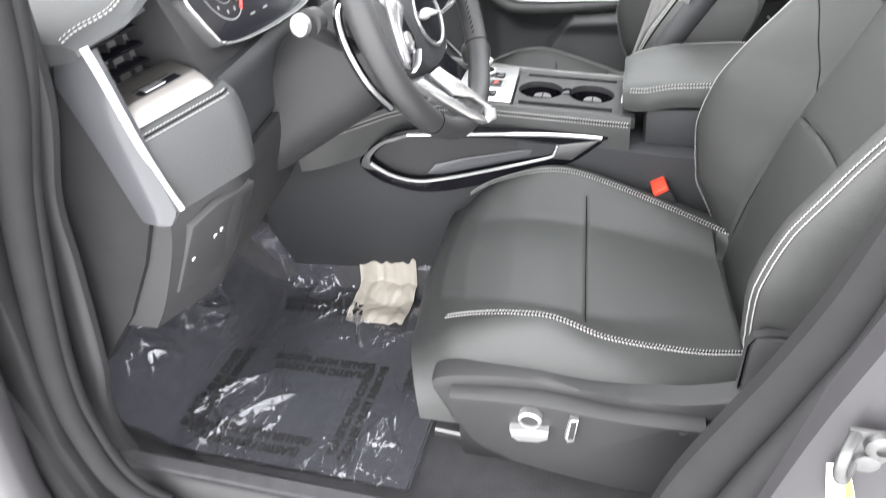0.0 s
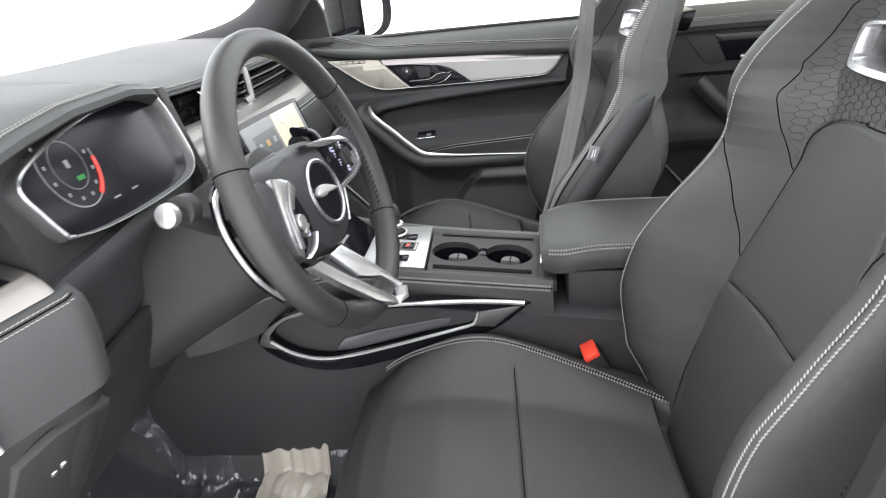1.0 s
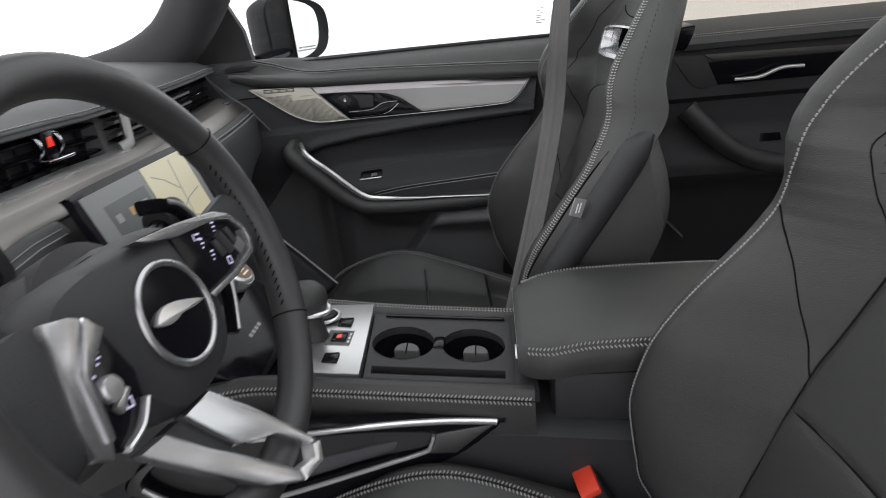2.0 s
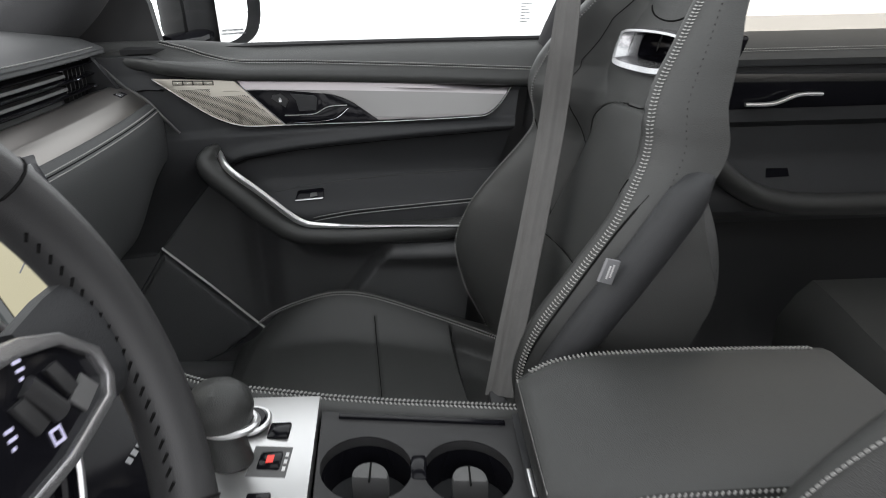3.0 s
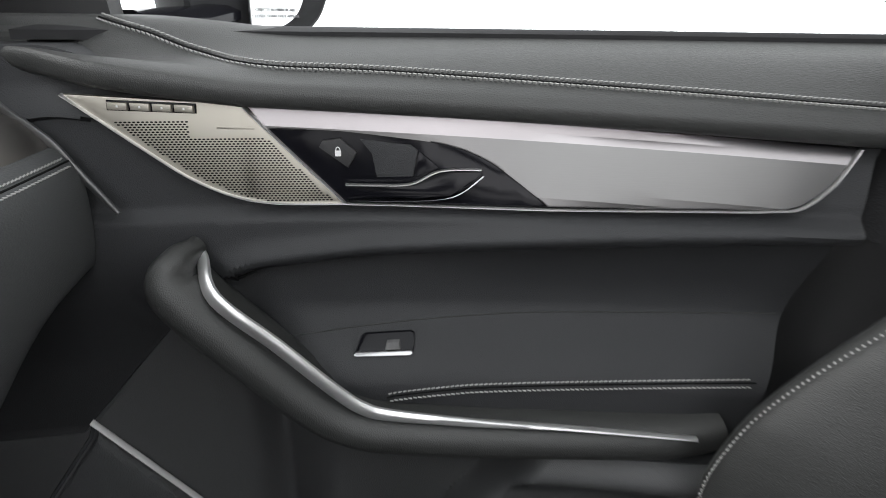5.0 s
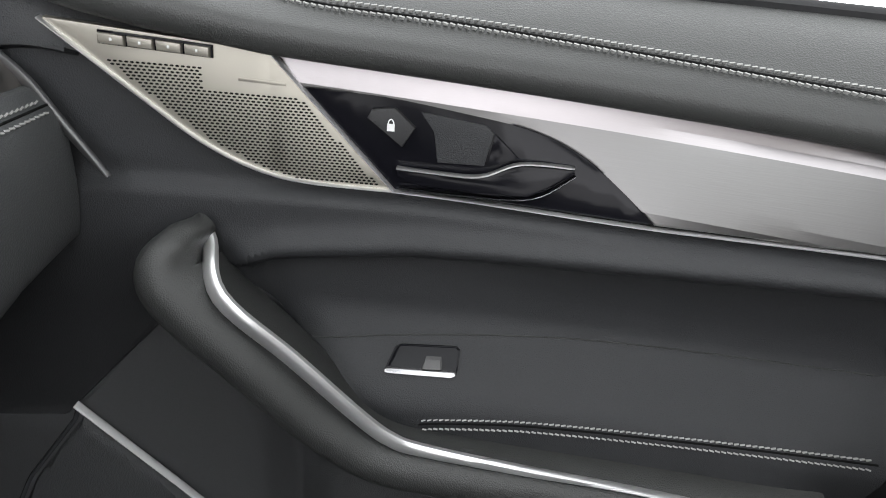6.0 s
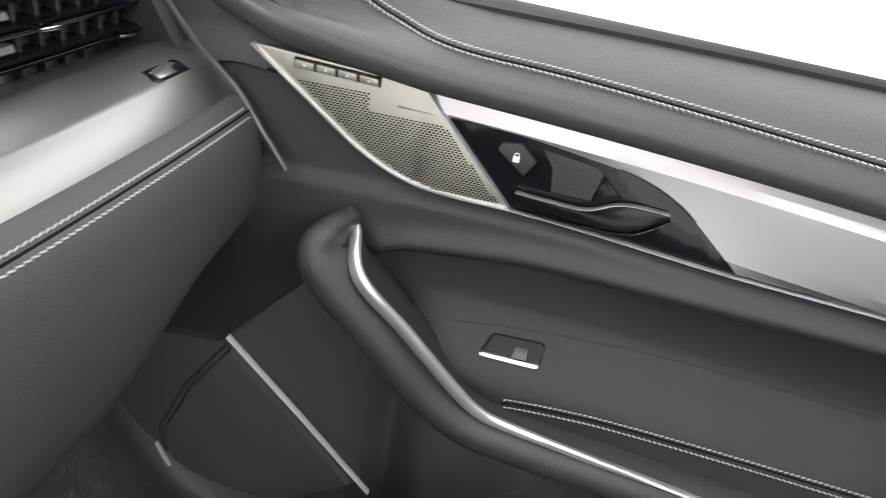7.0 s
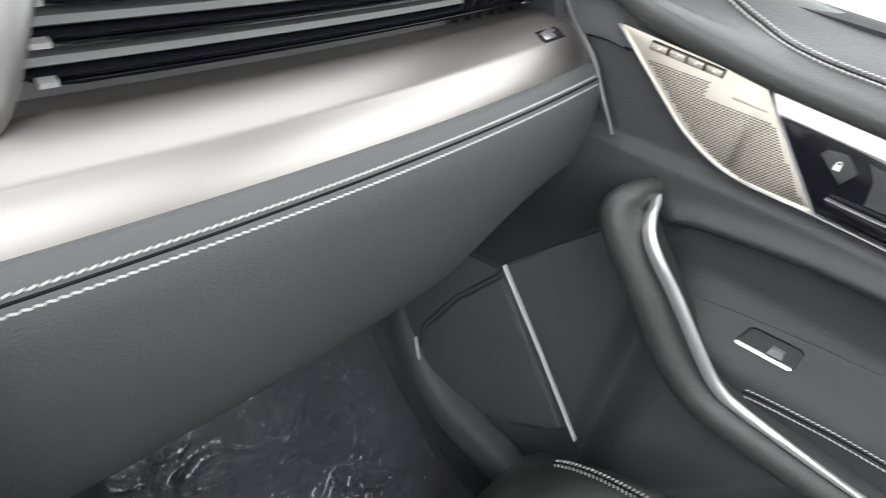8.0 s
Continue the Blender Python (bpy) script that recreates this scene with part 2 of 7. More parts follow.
def lathe(profile, m=None, seg=32):
    """Turned body: profile of (radius, height) about z, then moved by m."""
    rings = [[(r * math.cos(2 * math.pi * j / seg), r * math.sin(2 * math.pi * j / seg), h) for j in range(seg)] for r, h in profile]
    bm = loft(rings)
    if m is not None:
        bmesh.ops.transform(bm, matrix=m, verts=bm.verts)
    return bm


def stitches(path, side, pitch=0.0055, length=0.0042, wide=0.0012, high=0.0009, slant=0.25, gap=0.0):
    """Thread stitches along a path: small raised bars; side(p) tells the direction across the seam. gap: half the width between two rows."""
    pts = [Vector(q) for q in path]
    lens = [0.0]
    for a, b in zip(pts, pts[1:]):
        lens.append(lens[-1] + (b - a).length)
    verts, faces = [], []
    s, k = pitch, 0
    while s < lens[-1] - pitch:
        while lens[k + 1] < s:
            k += 1
        w = (s - lens[k]) / max(lens[k + 1] - lens[k], 1e-9)
        p, t = pts[k].lerp(pts[k + 1], w), (pts[k + 1] - pts[k]).normalized()
        a = Vector(side(p)).normalized()
        a = (a - t * a.dot(t)).normalized()
        nrm = t.cross(a).normalized()
        for row in ((-gap, gap) if gap else (0.0,)):
            d = (t + a * slant * (1 if row >= 0 else -1)).normalized()
            e = nrm.cross(d).normalized()
            c, i0 = p + a * row, len(verts)
            for u, v, h in ((-1, -1, -1), (1, -1, -1), (1, 1, -1), (-1, 1, -1), (-0.7, -0.6, 1), (0.7, -0.6, 1), (0.7, 0.6, 1), (-0.7, 0.6, 1)):
                verts.append(c + d * (u * length / 2) + e * (v * wide / 2) + nrm * (h * high))
            faces += [[i0 + q for q in f] for f in ((4, 5, 6, 7), (0, 1, 5, 4), (1, 2, 6, 5), (2, 3, 7, 6), (3, 0, 4, 7), (3, 2, 1, 0))]
        s += pitch
    me = bpy.data.meshes.new("stitching")
    me.from_pydata([tuple(v) for v in verts], [], faces)
    me.materials.append(THREAD)
    return me


def stitching(path, side, parent, gap=0.0, **kw):
    ob = new("stitching", stitches(path, side, gap=gap, **kw))
    ob.parent = parent
    ob["label"], ob["kind"] = "light grey contrast thread", "stuff"
    return ob


def smooth(x):
    x = min(1.0, max(0.0, x))
    return x * x * (3 - 2 * x)


def lerp_at(x, xs, ys):
    return float(np.interp(x, xs, ys))


def bump(x, w):
    return math.exp(-(x / w) ** 2)

# ---- the setting: hall floor, car floor, roof, pillars, glass ----
solid("ground", box(-40, 40, -40, 40, -0.60, -0.45, 0), CONCRETE, "pale bare concrete hall floor under the car", "ground", "structure")



def floor_z(x, y):
    ramp = 0.55 if y > 0 else 0.75
    z = 0.02 + 0.42 * smooth((-x - ramp + 0.12) / 0.5)
    tunnel = 0.17 * smooth((0.17 - abs(y)) / 0.05)
    edge = 0.07 * smooth((abs(y) - 0.67) / 0.05)
    return max(z, z * 0.6 + tunnel) + edge


solid("floor", skin(lambda x, y: (x, y, floor_z(x, y)), np.linspace(-1.05, 1.5, 70), np.linspace(-0.74, 0.74, 70), (0, 0, -0.06)),
      CARPET, "black carpeted car floor rising into the footwells", "floor", "structure")

# roof with thickness, and its dark lining
def roof_z(x, y):
    return 1.22 + 0.05 * (1 - (y / 0.62) ** 2) - 0.10 * max(0, -x - 0.1) ** 2


# opening cut for a glass panel added to let light in from above
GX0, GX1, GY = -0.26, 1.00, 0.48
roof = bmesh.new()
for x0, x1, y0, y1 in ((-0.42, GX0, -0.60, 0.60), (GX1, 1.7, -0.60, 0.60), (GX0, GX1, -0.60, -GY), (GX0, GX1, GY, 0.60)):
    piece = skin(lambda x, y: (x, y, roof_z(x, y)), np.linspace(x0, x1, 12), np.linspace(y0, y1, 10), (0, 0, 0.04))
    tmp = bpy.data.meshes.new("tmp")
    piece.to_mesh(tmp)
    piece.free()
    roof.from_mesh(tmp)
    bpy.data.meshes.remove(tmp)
solid("ceiling", roof, LINER, "unseen dark cloth headliner round the added glass roof", "ceiling", "structure")
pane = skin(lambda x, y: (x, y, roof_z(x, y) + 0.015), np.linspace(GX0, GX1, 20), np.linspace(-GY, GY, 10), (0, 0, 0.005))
solid("wall_front", box(-1.16, -1.05, -0.74, 0.74, -0.1, 0.80, 0.01), VINYL, "black bulkhead ahead of the footwells", "wall", "structure")
solid("wall_rear", box(1.50, 1.58, -0.74, 0.74, -0.1, 0.85, 0.01), CARPET, "black trim behind the rear bench", "wall", "structure")
# unseen wall added on the driver's side to darken the rear cabin
solid("wall_left", box(0.52, 1.58, -0.83, -0.74, -0.1, 0.82, 0.01), VINYL, "unseen black wall added to keep light off the rear", "wall", "structure")


def pillar(path, ru, rv, label, material=LINER):
    return solid("pillar", sweep(flow(path, 8), ru, rv, seg=16, square=2.6), material, label, "pillar", "structure")


pillar([(-1.12, 0.72, 0.79), (-0.90, 0.71, 0.828), (-0.72, 0.705, 0.862), (-0.61, 0.70, 0.91), (-0.53, 0.69, 0.985), (-0.45, 0.66, 1.08), (-0.34, 0.61, 1.22)], 0.055, 0.060, "dark windscreen pillar trim with cloth finish")
pillar([(-0.95, -0.78, 0.83), (-0.60, -0.775, 0.955), (-0.384, -0.755, 1.060), (-0.25, -0.73, 1.125), (-0.10, -0.68, 1.195), (0.02, -0.62, 1.26)], 0.05, 0.042, "dark windscreen pillar trim on the driver's side")
for s in (1, -1):
    pillar([(-0.35, 0.60 * s, 1.235), (0.4, 0.61 * s, 1.25), (1.1, 0.61 * s, 1.23), (1.6, 0.60 * s, 1.12)], 0.045, 0.035, "dark roof rail lining above the doors")
pillar([(0.29, 0.825, 0.66), (0.315, 0.81, 0.80), (0.37, 0.76, 0.95), (0.43, 0.68, 1.12), (0.46, 0.62, 1.24)], 0.05, 0.035, "dark middle pillar behind the passenger door")

solid("pillar_trim", skin(lambda x, z: (x + 0.10 * (z - 0.5), 0.80 - 0.03 * smooth((x - 0.22) / 0.06) * smooth((0.55 - x) / 0.1), z), np.linspace(0.10, 0.50, 20), np.linspace(0.05, 0.775, 20), (0, 0.06, 0)), PLASTIC, "black plastic trim of the middle pillar behind the passenger door", "pillar trim", "structure")

# glass
wind = skin(lambda u, v: (-1.16 + 0.80 * u - 0.05 * (1 - (v / 0.64) ** 2), v * (1 - 0.08 * u), 0.80 + 0.43 * u + 0.02 * u * (1 - u)), np.linspace(0, 1, 10), np.linspace(-0.66, 0.66, 14), (-0.004, 0, 0.004))
tagged(part("window_1", wind, GLASS), "clear raked windscreen", "window", kind="structure").visible_shadow = False


def side_glass(name, x0, x1, label, material=GLASS):
    bm = skin(lambda x, z: (x, 0.815 - 0.19 * max(0, (z - 0.84) / 0.4) ** 1.3, z), np.linspace(x0, x1, 8), np.linspace(0.80, 1.24, 10), (0, 0.004, 0))
    tagged(part(name, bm, material), label, "window", kind="structure").visible_shadow = False


# unseen pane closing the gap over the added wall
left = skin(lambda x, z: (x, -0.80 + 0.18 * max(0, (z - 0.84) / 0.4) ** 1.3, z), np.linspace(0.55, 1.45, 8), np.linspace(0.80, 1.24, 10), (0, 0.004, 0))
tagged(part("window_5", left, TINTED), "unseen tinted pane above the added rear wall", "window", kind="structure").visible_shadow = False
tagged(part("window_4", pane, GLASS), "unseen glass roof panel added to let light in", "window", kind="structure").visible_shadow = False
side_glass("window_2", -0.52, 0.34, "clear closed side window of the passenger door")
side_glass("window_3", 0.40, 1.30, "lightly tinted closed side window of the rear door", TINTED)

# sail panel where the mirror meets the windscreen pillar
sail = slab([(-0.80, 0.81), (-0.60, 0.82), (-0.455, 0.845), (-0.465, 0.92), (-0.52, 1.04), (-0.60, 0.99), (-0.80, 0.90)], lambda u, v, d: Vector((u, 0.79 + d, v)), -0.012, 0.012, 0.004)
solid("sail_panel", sail, PLASTIC, "black corner panel ahead of the passenger window", "trim panel", "structure")
kick = flow([(-0.715, 0.63, 0.54), (-0.675, 0.64, 0.41), (-0.645, 0.645, 0.31), (-0.605, 0.648, 0.235), (-0.535, 0.65, 0.182), (-0.42, 0.652, 0.162), (-0.10, 0.655, 0.155), (0.45, 0.655, 0.155)], 8)
solid("trim", sweep([q + np.array((0, 0.015, 0)) for q in kick], 0.030, 0.028, up=(0, 1, 0), seg=14, square=3), LIFTED_PLASTIC, "black plastic sill trim beside the passenger footwell", "sill trim", "structure")

# printed sticker on the passenger window
stick = thing("window_sticker", "clear sticker with small grey print on the passenger window", "sticker")
WY = lambda z: 0.815 - 0.19 * max(0, (z - 0.84) / 0.4) ** 1.3
for k in range(7):
    z = 0.904 - 0.0055 * k
    w = (0.024, 0.012, 0.018, 0.020, 0.010, 0.022, 0.015)[k]
    part("print", box(0.244, 0.244 + w, WY(z) - 0.0022, WY(z) - 0.0016, z - 0.0007, z + 0.0007, 0), LABEL, stick)

# ---- front passenger door ----
def D(x):
    return 0.742 - 0.22 * min(0.0, x - 0.15) ** 2


def swell(x, z):
    """How the door bellies out along the lower edge of the silver trim."""
    return 0.020 * smooth((x + 0.22) / 0.2) * min(1.0, max(0.0, (0.757 - z) / 0.055)) * smooth((z - 0.60) / 0.08)


def on_door(x, z, d):
    """A point on the door's trim face: d metres proud of it, towards the seat."""
    w = swell(x, z)
    return Vector((x, D(x) - d - w, z + 0.2 * w))


PULL = [(-0.349, 0.669), (-0.341, 0.653), (-0.318, 0.630), (-0.271, 0.584), (-0.223, 0.535), (-0.198, 0.515), (-0.172, 0.507), (-0.092, 0.498), (-0.011, 0.494), (0.112, 0.488)]


def pull_z(x):
    return lerp_at(x, [p[0] for p in PULL], [p[1] for p in PULL])


def inset_top(x):
    return lerp_at(x, [-0.346, -0.337, -0.30, -0.207, -0.075, 0.218], [0.611, 0.622, 0.636, 0.647, 0.655, 0.671])


def door_end(z):
    """Where the lining stops towards the middle pillar."""
    return lerp_at(z, [0.04, 0.46, 0.55, 0.674, 0.744, 0.80], [0.10, 0.150, 0.186, 0.224, 0.236, 0.270])


def panel_top(x):
    """The slanted upper edge of the hard lower panel."""
    return max(0.447, min(0.447 + 1.27 * (x + 0.493), pull_z(x) - 0.045))


def door_depth(x, z):
    """How far the door's lining stands proud of the trim's plane."""
    if z > 0.772:
        return -0.012 * smooth((z - 0.772) / 0.03)
    d = -0.006
    d += 0.010 * smooth((0.694 - z) / 0.014)
    d += 0.010 * bump(z - inset_top(x) - 0.010, 0.010) * smooth((x + 0.345) / 0.03) * smooth((0.24 - x) / 0.02)
    inset = smooth((inset_top(x) + 0.001 - z) / 0.005) * smooth((x + 0.345) / 0.03) * smooth((0.24 - x) / 0.02)
    line = pull_z(x)
    d -= 0.022 * inset
    shelf = 0.048 * smooth((0.592 - z) / 0.075) * smooth((x + 0.33) / 0.08)
    d += shelf
    low = smooth((line - 0.035 - z) / 0.08) * smooth((x + 0.42) / 0.10)
    above = smooth((z - panel_top(x)) / 0.006)
    front = smooth((-0.33 - x) / 0.05) * smooth((0.66 - z) / 0.16) * (0.97 + 0.10 * above)
    d -= low * 0.062 + front * 0.034 * (1 - low)
    xd = -0.061 - (0.425 - z) * 0.78
    d += 0.052 * smooth((x - xd) / 0.030) * smooth((0.462 - z) / 0.05) * smooth((z - 0.02) / 0.05)
    return d


door = thing("passenger_door", "closed black front passenger door with silver trim and armrest", "car door", at=(0, 0, 0))
def lining_at(w, z):
    x = -0.66 + w * (door_end(z) + 0.66)
    return on_door(x, z, door_depth(x, z))


def upper_at(w, v):
    z = panel_top(-0.66 + 0.84 * w)
    x = -0.66 + w * 0.93
    return lining_at(w, z + (0.80 + 0.03 * smooth((-0.36 - x) / 0.1) - z) * v)


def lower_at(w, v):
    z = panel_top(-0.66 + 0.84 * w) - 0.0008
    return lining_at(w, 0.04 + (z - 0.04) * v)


to_shell = lambda q: Vector((q.x, 0.84, q.z))
part("lining", skin(upper_at, np.linspace(0, 1, 190), np.linspace(0, 1, 124), to_shell), VINYL, door, "black soft-touch door lining")
# lower lining is split off in the lifted tone, for missing light below
part("lower_panel", skin(lower_at, np.linspace(0, 1, 190), np.linspace(0, 1, 70), to_shell), LIFTED_PLASTIC, door, "grained hard plastic lower door panel, toned up in place of light")


# top pad below the glass, leather, with a rolled edge
def pad(x, v):
    """v runs from the glass line (0) over the roll to the trim (1)."""
    bend = smooth((-0.25 - x) / 0.16)
    rise = 0.045 * bend
    prof = flow([(0.070, 0.842), (0.055, 0.838), (0.020, 0.822 - 0.3 * rise), (-0.004, 0.806), (-0.017, 0.797), (-0.020, 0.788), (-0.014, 0.778), (0.004, 0.776)], 6)
    i = v * (len(prof) - 1)
    k = min(int(i), len(prof) - 2)
    o, z = prof[k] * (1 - i + k) + prof[k + 1] * (i - k)
    drop = lerp_at(x, [-0.66, -0.46, -0.37, -0.302, 0.217, 0.40], [0.036, 0.029, 0.014, 0.006, -0.020, -0.026])
    o += 0.035 * smooth((-0.40 - x) / 0.10)
    low = lerp_at(v, [0.25, 0.6], [0.0, 1.0])
    return (x, D(x) + o, z + low * drop + rise * 0.25 * (1 - v))


part("top_pad", skin(pad, np.linspace(-0.66, 0.285, 80), np.linspace(0, 1, 40), lambda q: Vector((q.x, D(q.x) + 0.075, min(q.z, 0.838)))), LEATHER, door, "dark leather sill pad with a double seam")
TOP_SEAM = flow([(-0.442, 0.851), (-0.393, 0.840), (-0.344, 0.825), (-0.281, 0.815), (-0.156, 0.810), (0.237, 0.789), (0.283, 0.7875)], 10)


def pad_hit(x, z):
    """The place on the pad nearest to a height."""
    lo, hi = 0.0, 0.72
    for _ in range(24):
        mid = (lo + hi) / 2
        lo, hi = (mid, hi) if pad(x, mid)[2] > z else (lo, mid)
    return Vector(pad(x, lo))


part("window_seal", skin(lambda x, v: (x, D(x) + 0.052 + (0.806 - D(x) - 0.052) * v, 0.8405 + 0.004 * math.sin(math.pi * v)), np.linspace(-0.50, 0.30, 40), np.linspace(0, 1, 7), (0, 0, -0.008)), RUBBER, door, "black rubber seal along the foot of the glass")
seam = [pad_hit(x, z) + Vector((0, -0.0008, 0.0008)) for x, z in TOP_SEAM]
stitching(seam, lambda p: (0, -0.8, -0.6), door, gap=0.0034, pitch=0.0046, length=0.0036, wide=0.0010, high=0.0012)
part("seam", sweep([q - Vector((0, -0.0006, 0.0006)) for q in seam], 0.0008, seg=6), GROOVE, door)

# trim: warm grey speaker mesh, brushed aluminium blade, gloss black handle bowl
EDGE = flow([(-0.437, 0.793), (-0.376, 0.743), (-0.345, 0.720), (-0.312, 0.7045), (-0.278, 0.698), (-0.219, 0.697)], 8)
grille = part("speaker_grille", slab([(-0.302, 0.784), (-0.221, 0.6985)] + [tuple(q) for q in EDGE[::-1]][1:], on_door, -0.004, 0.003, 0.001, 24), BRONZE, door, "perforated warm grey metal speaker grille")
# perforation: small dark dots in slanted rows
holes = bmesh.new()
row = 0
z = 0.770
while z > 0.700:
    x = -0.41 + (row % 2) * 0.0017
    while x < -0.225:
        left = lerp_at(z, [0.697, 0.7045, 0.720, 0.743, 0.793], [-0.28, -0.312, -0.345, -0.376, -0.437]) + 0.008
        right = -0.302 + (0.784 - z) * 0.95 - 0.008
        keep = left < x < right and (z < 0.757 or x < -0.345)
        if keep:
            ring = []
            for k in range(6):
                w = k * math.pi / 3
                ring.append(holes.verts.new(on_door(x + 0.00140 * math.cos(w), z + 0.00075 * math.sin(w), 0.0034)))
            holes.faces.new(ring)
        x += 0.0034
    z -= 0.0021
    row += 1
dots = part("perforation", holes, GROOVE, grille, "dark pinholes in slanted rows", smooth=False)
dots["kind"] = "stuff"
# raised word on the mesh stands as a plain bar
part("maker_plate", slab([(-0.322, 0.7658), (-0.292, 0.7650), (-0.292, 0.7632), (-0.322, 0.7640)], on_door, 0.003, 0.0036, 0.0002), BRONZE, grille, "small raised maker mark")

strip = part("memory_switch", slab([(-0.404, 0.7885), (-0.336, 0.7850), (-0.3365, 0.7768), (-0.4045, 0.7800)], on_door, 0.002, 0.0045, 0.001, 4), PIANO, door, "row of four small metal memory buttons")
for k in range(4):
    u = -0.4035 + 0.0168 * k
    zz = 0.7871 - 0.0008 * k
    key = part("key", slab([(u + 0.001, zz), (u + 0.0160, zz - 0.0008), (u + 0.0158, zz - 0.0070), (u + 0.0010, zz - 0.0062)], on_door, 0.0045, 0.007, 0.0008), BRONZE, strip)
    part("mark", slab([(u + 0.0080, zz - 0.0026), (u + 0.0093, zz - 0.0026), (u + 0.0093, zz - 0.0044), (u + 0.0080, zz - 0.0044)], on_door, 0.007, 0.0073, 0), WHITE, key)

BOWL = [tuple(q) for q in flow([(-0.282, 0.7635), (-0.230, 0.7625), (-0.178, 0.757), (-0.130, 0.750), (-0.095, 0.737), (-0.064, 0.716), (-0.040, 0.6965)], 6)]
blade_out = [(-0.298, 0.7835), (-0.18, 0.778), (0.0, 0.767), (0.217, 0.754)] + [tuple(q) for q in flow([(0.215, 0.750), (0.196, 0.722), (0.172, 0.7035), (0.150, 0.699)], 5)] + [(0.05, 0.697)] + BOWL[::-1]


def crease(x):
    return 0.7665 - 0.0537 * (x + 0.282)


def blade_at(x, z, d):
    c = crease(x)
    lean = 0.20 * (z - c) if z > c else 0.0
    return on_door(x, z, d) + Vector((0, lean, 0))


blade = slab(blade_out, lambda u, v, d: Vector((u, v, d)), 0.0, 0.008, 0.0012, 30)
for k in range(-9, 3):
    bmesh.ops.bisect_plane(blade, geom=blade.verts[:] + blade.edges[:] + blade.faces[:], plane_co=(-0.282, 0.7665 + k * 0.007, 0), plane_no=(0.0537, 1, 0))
# faces above the crease take the paler aluminium
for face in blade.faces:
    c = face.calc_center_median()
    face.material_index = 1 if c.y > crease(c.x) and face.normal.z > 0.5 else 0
for v in blade.verts:
    v.co = blade_at(v.co.x, v.co.y, v.co.z - 0.004)
trim = part("trim_blade", blade, ALU_X, door, "brushed aluminium trim blade with a paler upper facet")
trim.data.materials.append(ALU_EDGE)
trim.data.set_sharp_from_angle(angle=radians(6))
part("handle_bowl", slab(BOWL + [(-0.221, 0.698)], on_door, -0.006, 0.0025, 0.001, 12), PIANO, door, "gloss black handle surround")
# chrome outline along the lower edge and the divider
low_edge = [on_door(x, z, 0.003) for x, z in [tuple(q) for q in EDGE] + [tuple(q) for q in flow([(-0.21, 0.6965), (-0.04, 0.694), (0.10, 0.696), (0.150, 0.698), (0.174, 0.702), (0.198, 0.722), (0.219, 0.753)], 6)]]
part("chrome_edge", sweep(low_edge, 0.0010, 0.0035, up=(0, 1, 0), seg=8), CHROME, door, "thin chrome edging")
part("divider", sweep([on_door(-0.302, 0.785, 0.003), on_door(-0.262, 0.742, 0.003), on_door(-0.219, 0.697, 0.003)], 0.0012, 0.0035, up=(0, 1, 0), seg=8), CHROME, door, "thin chrome divider")
# inside handle: bowl recess, lever, lock key
part("recess", slab([(-0.205, 0.755), (-0.161, 0.750), (-0.155, 0.745), (-0.159, 0.722), (-0.191, 0.721), (-0.195, 0.742)], on_door, 0.002, 0.0035, 0.001), VINYL, door, "dull black finger recess")
part("recess_facet", slab([(-0.154, 0.745), (-0.136, 0.730), (-0.157, 0.722)], on_door, 0.002, 0.0045, 0.001), PIANO, door)
lv = part("door_handle", slab([(-0.2175, 0.7150), (-0.204, 0.7148), (-0.190, 0.7148), (-0.175, 0.7150), (-0.158, 0.7165), (-0.146, 0.7225), (-0.134, 0.7278), (-0.118, 0.7285), (-0.099, 0.7290), (-0.098, 0.7245), (-0.112, 0.7145), (-0.126, 0.7050), (-0.145, 0.7040), (-0.164, 0.7035), (-0.199, 0.7032), (-0.210, 0.7055), (-0.2175, 0.7095)], on_door, -0.002, 0.007, 0.002), PIANO, door, "gloss black release lever with a chrome top edge")
top = flow([on_door(-0.2175, 0.7155, 0.006), on_door(-0.190, 0.7152, 0.0075), on_door(-0.160, 0.7165, 0.008), on_door(-0.134, 0.7282, 0.008), on_door(-0.099, 0.7294, 0.007)], 6)
part("lever_edge", sweep(top, 0.0012, 0.0030, up=(0, 1, 0), seg=8), SILVER, lv, "satin chrome top edge")
part("lower_glint", sweep(flow([on_door(-0.216, 0.7005, 0.004), on_door(-0.171, 0.7005, 0.006), on_door(-0.124, 0.7045, 0.006), on_door(-0.097, 0.723, 0.004)], 6), 0.0010, 0.002, up=(0, 1, 0), seg=8), DARK_CHROME, door, "dark chrome line round the bowl")
lk = part("lock_key", slab([(-0.239, 0.748), (-0.236, 0.754), (-0.221, 0.756), (-0.207, 0.744), (-0.215, 0.730)], on_door, 0.002, 0.006, 0.0012), PLASTIC, door, "black lock button with a white padlock mark")
part("padlock", slab([(-0.2255, 0.7455), (-0.2205, 0.7455), (-0.2205, 0.7405), (-0.2255, 0.7405)], on_door, 0.006, 0.0063, 0), WHITE, lk)
part("shackle", sweep([on_door(-0.2230 + 0.0018 * math.cos(a), 0.7455 + 0.0030 * math.sin(a), 0.0062) for a in np.linspace(0, math.pi, 9)], 0.0004, seg=6), WHITE, lk)

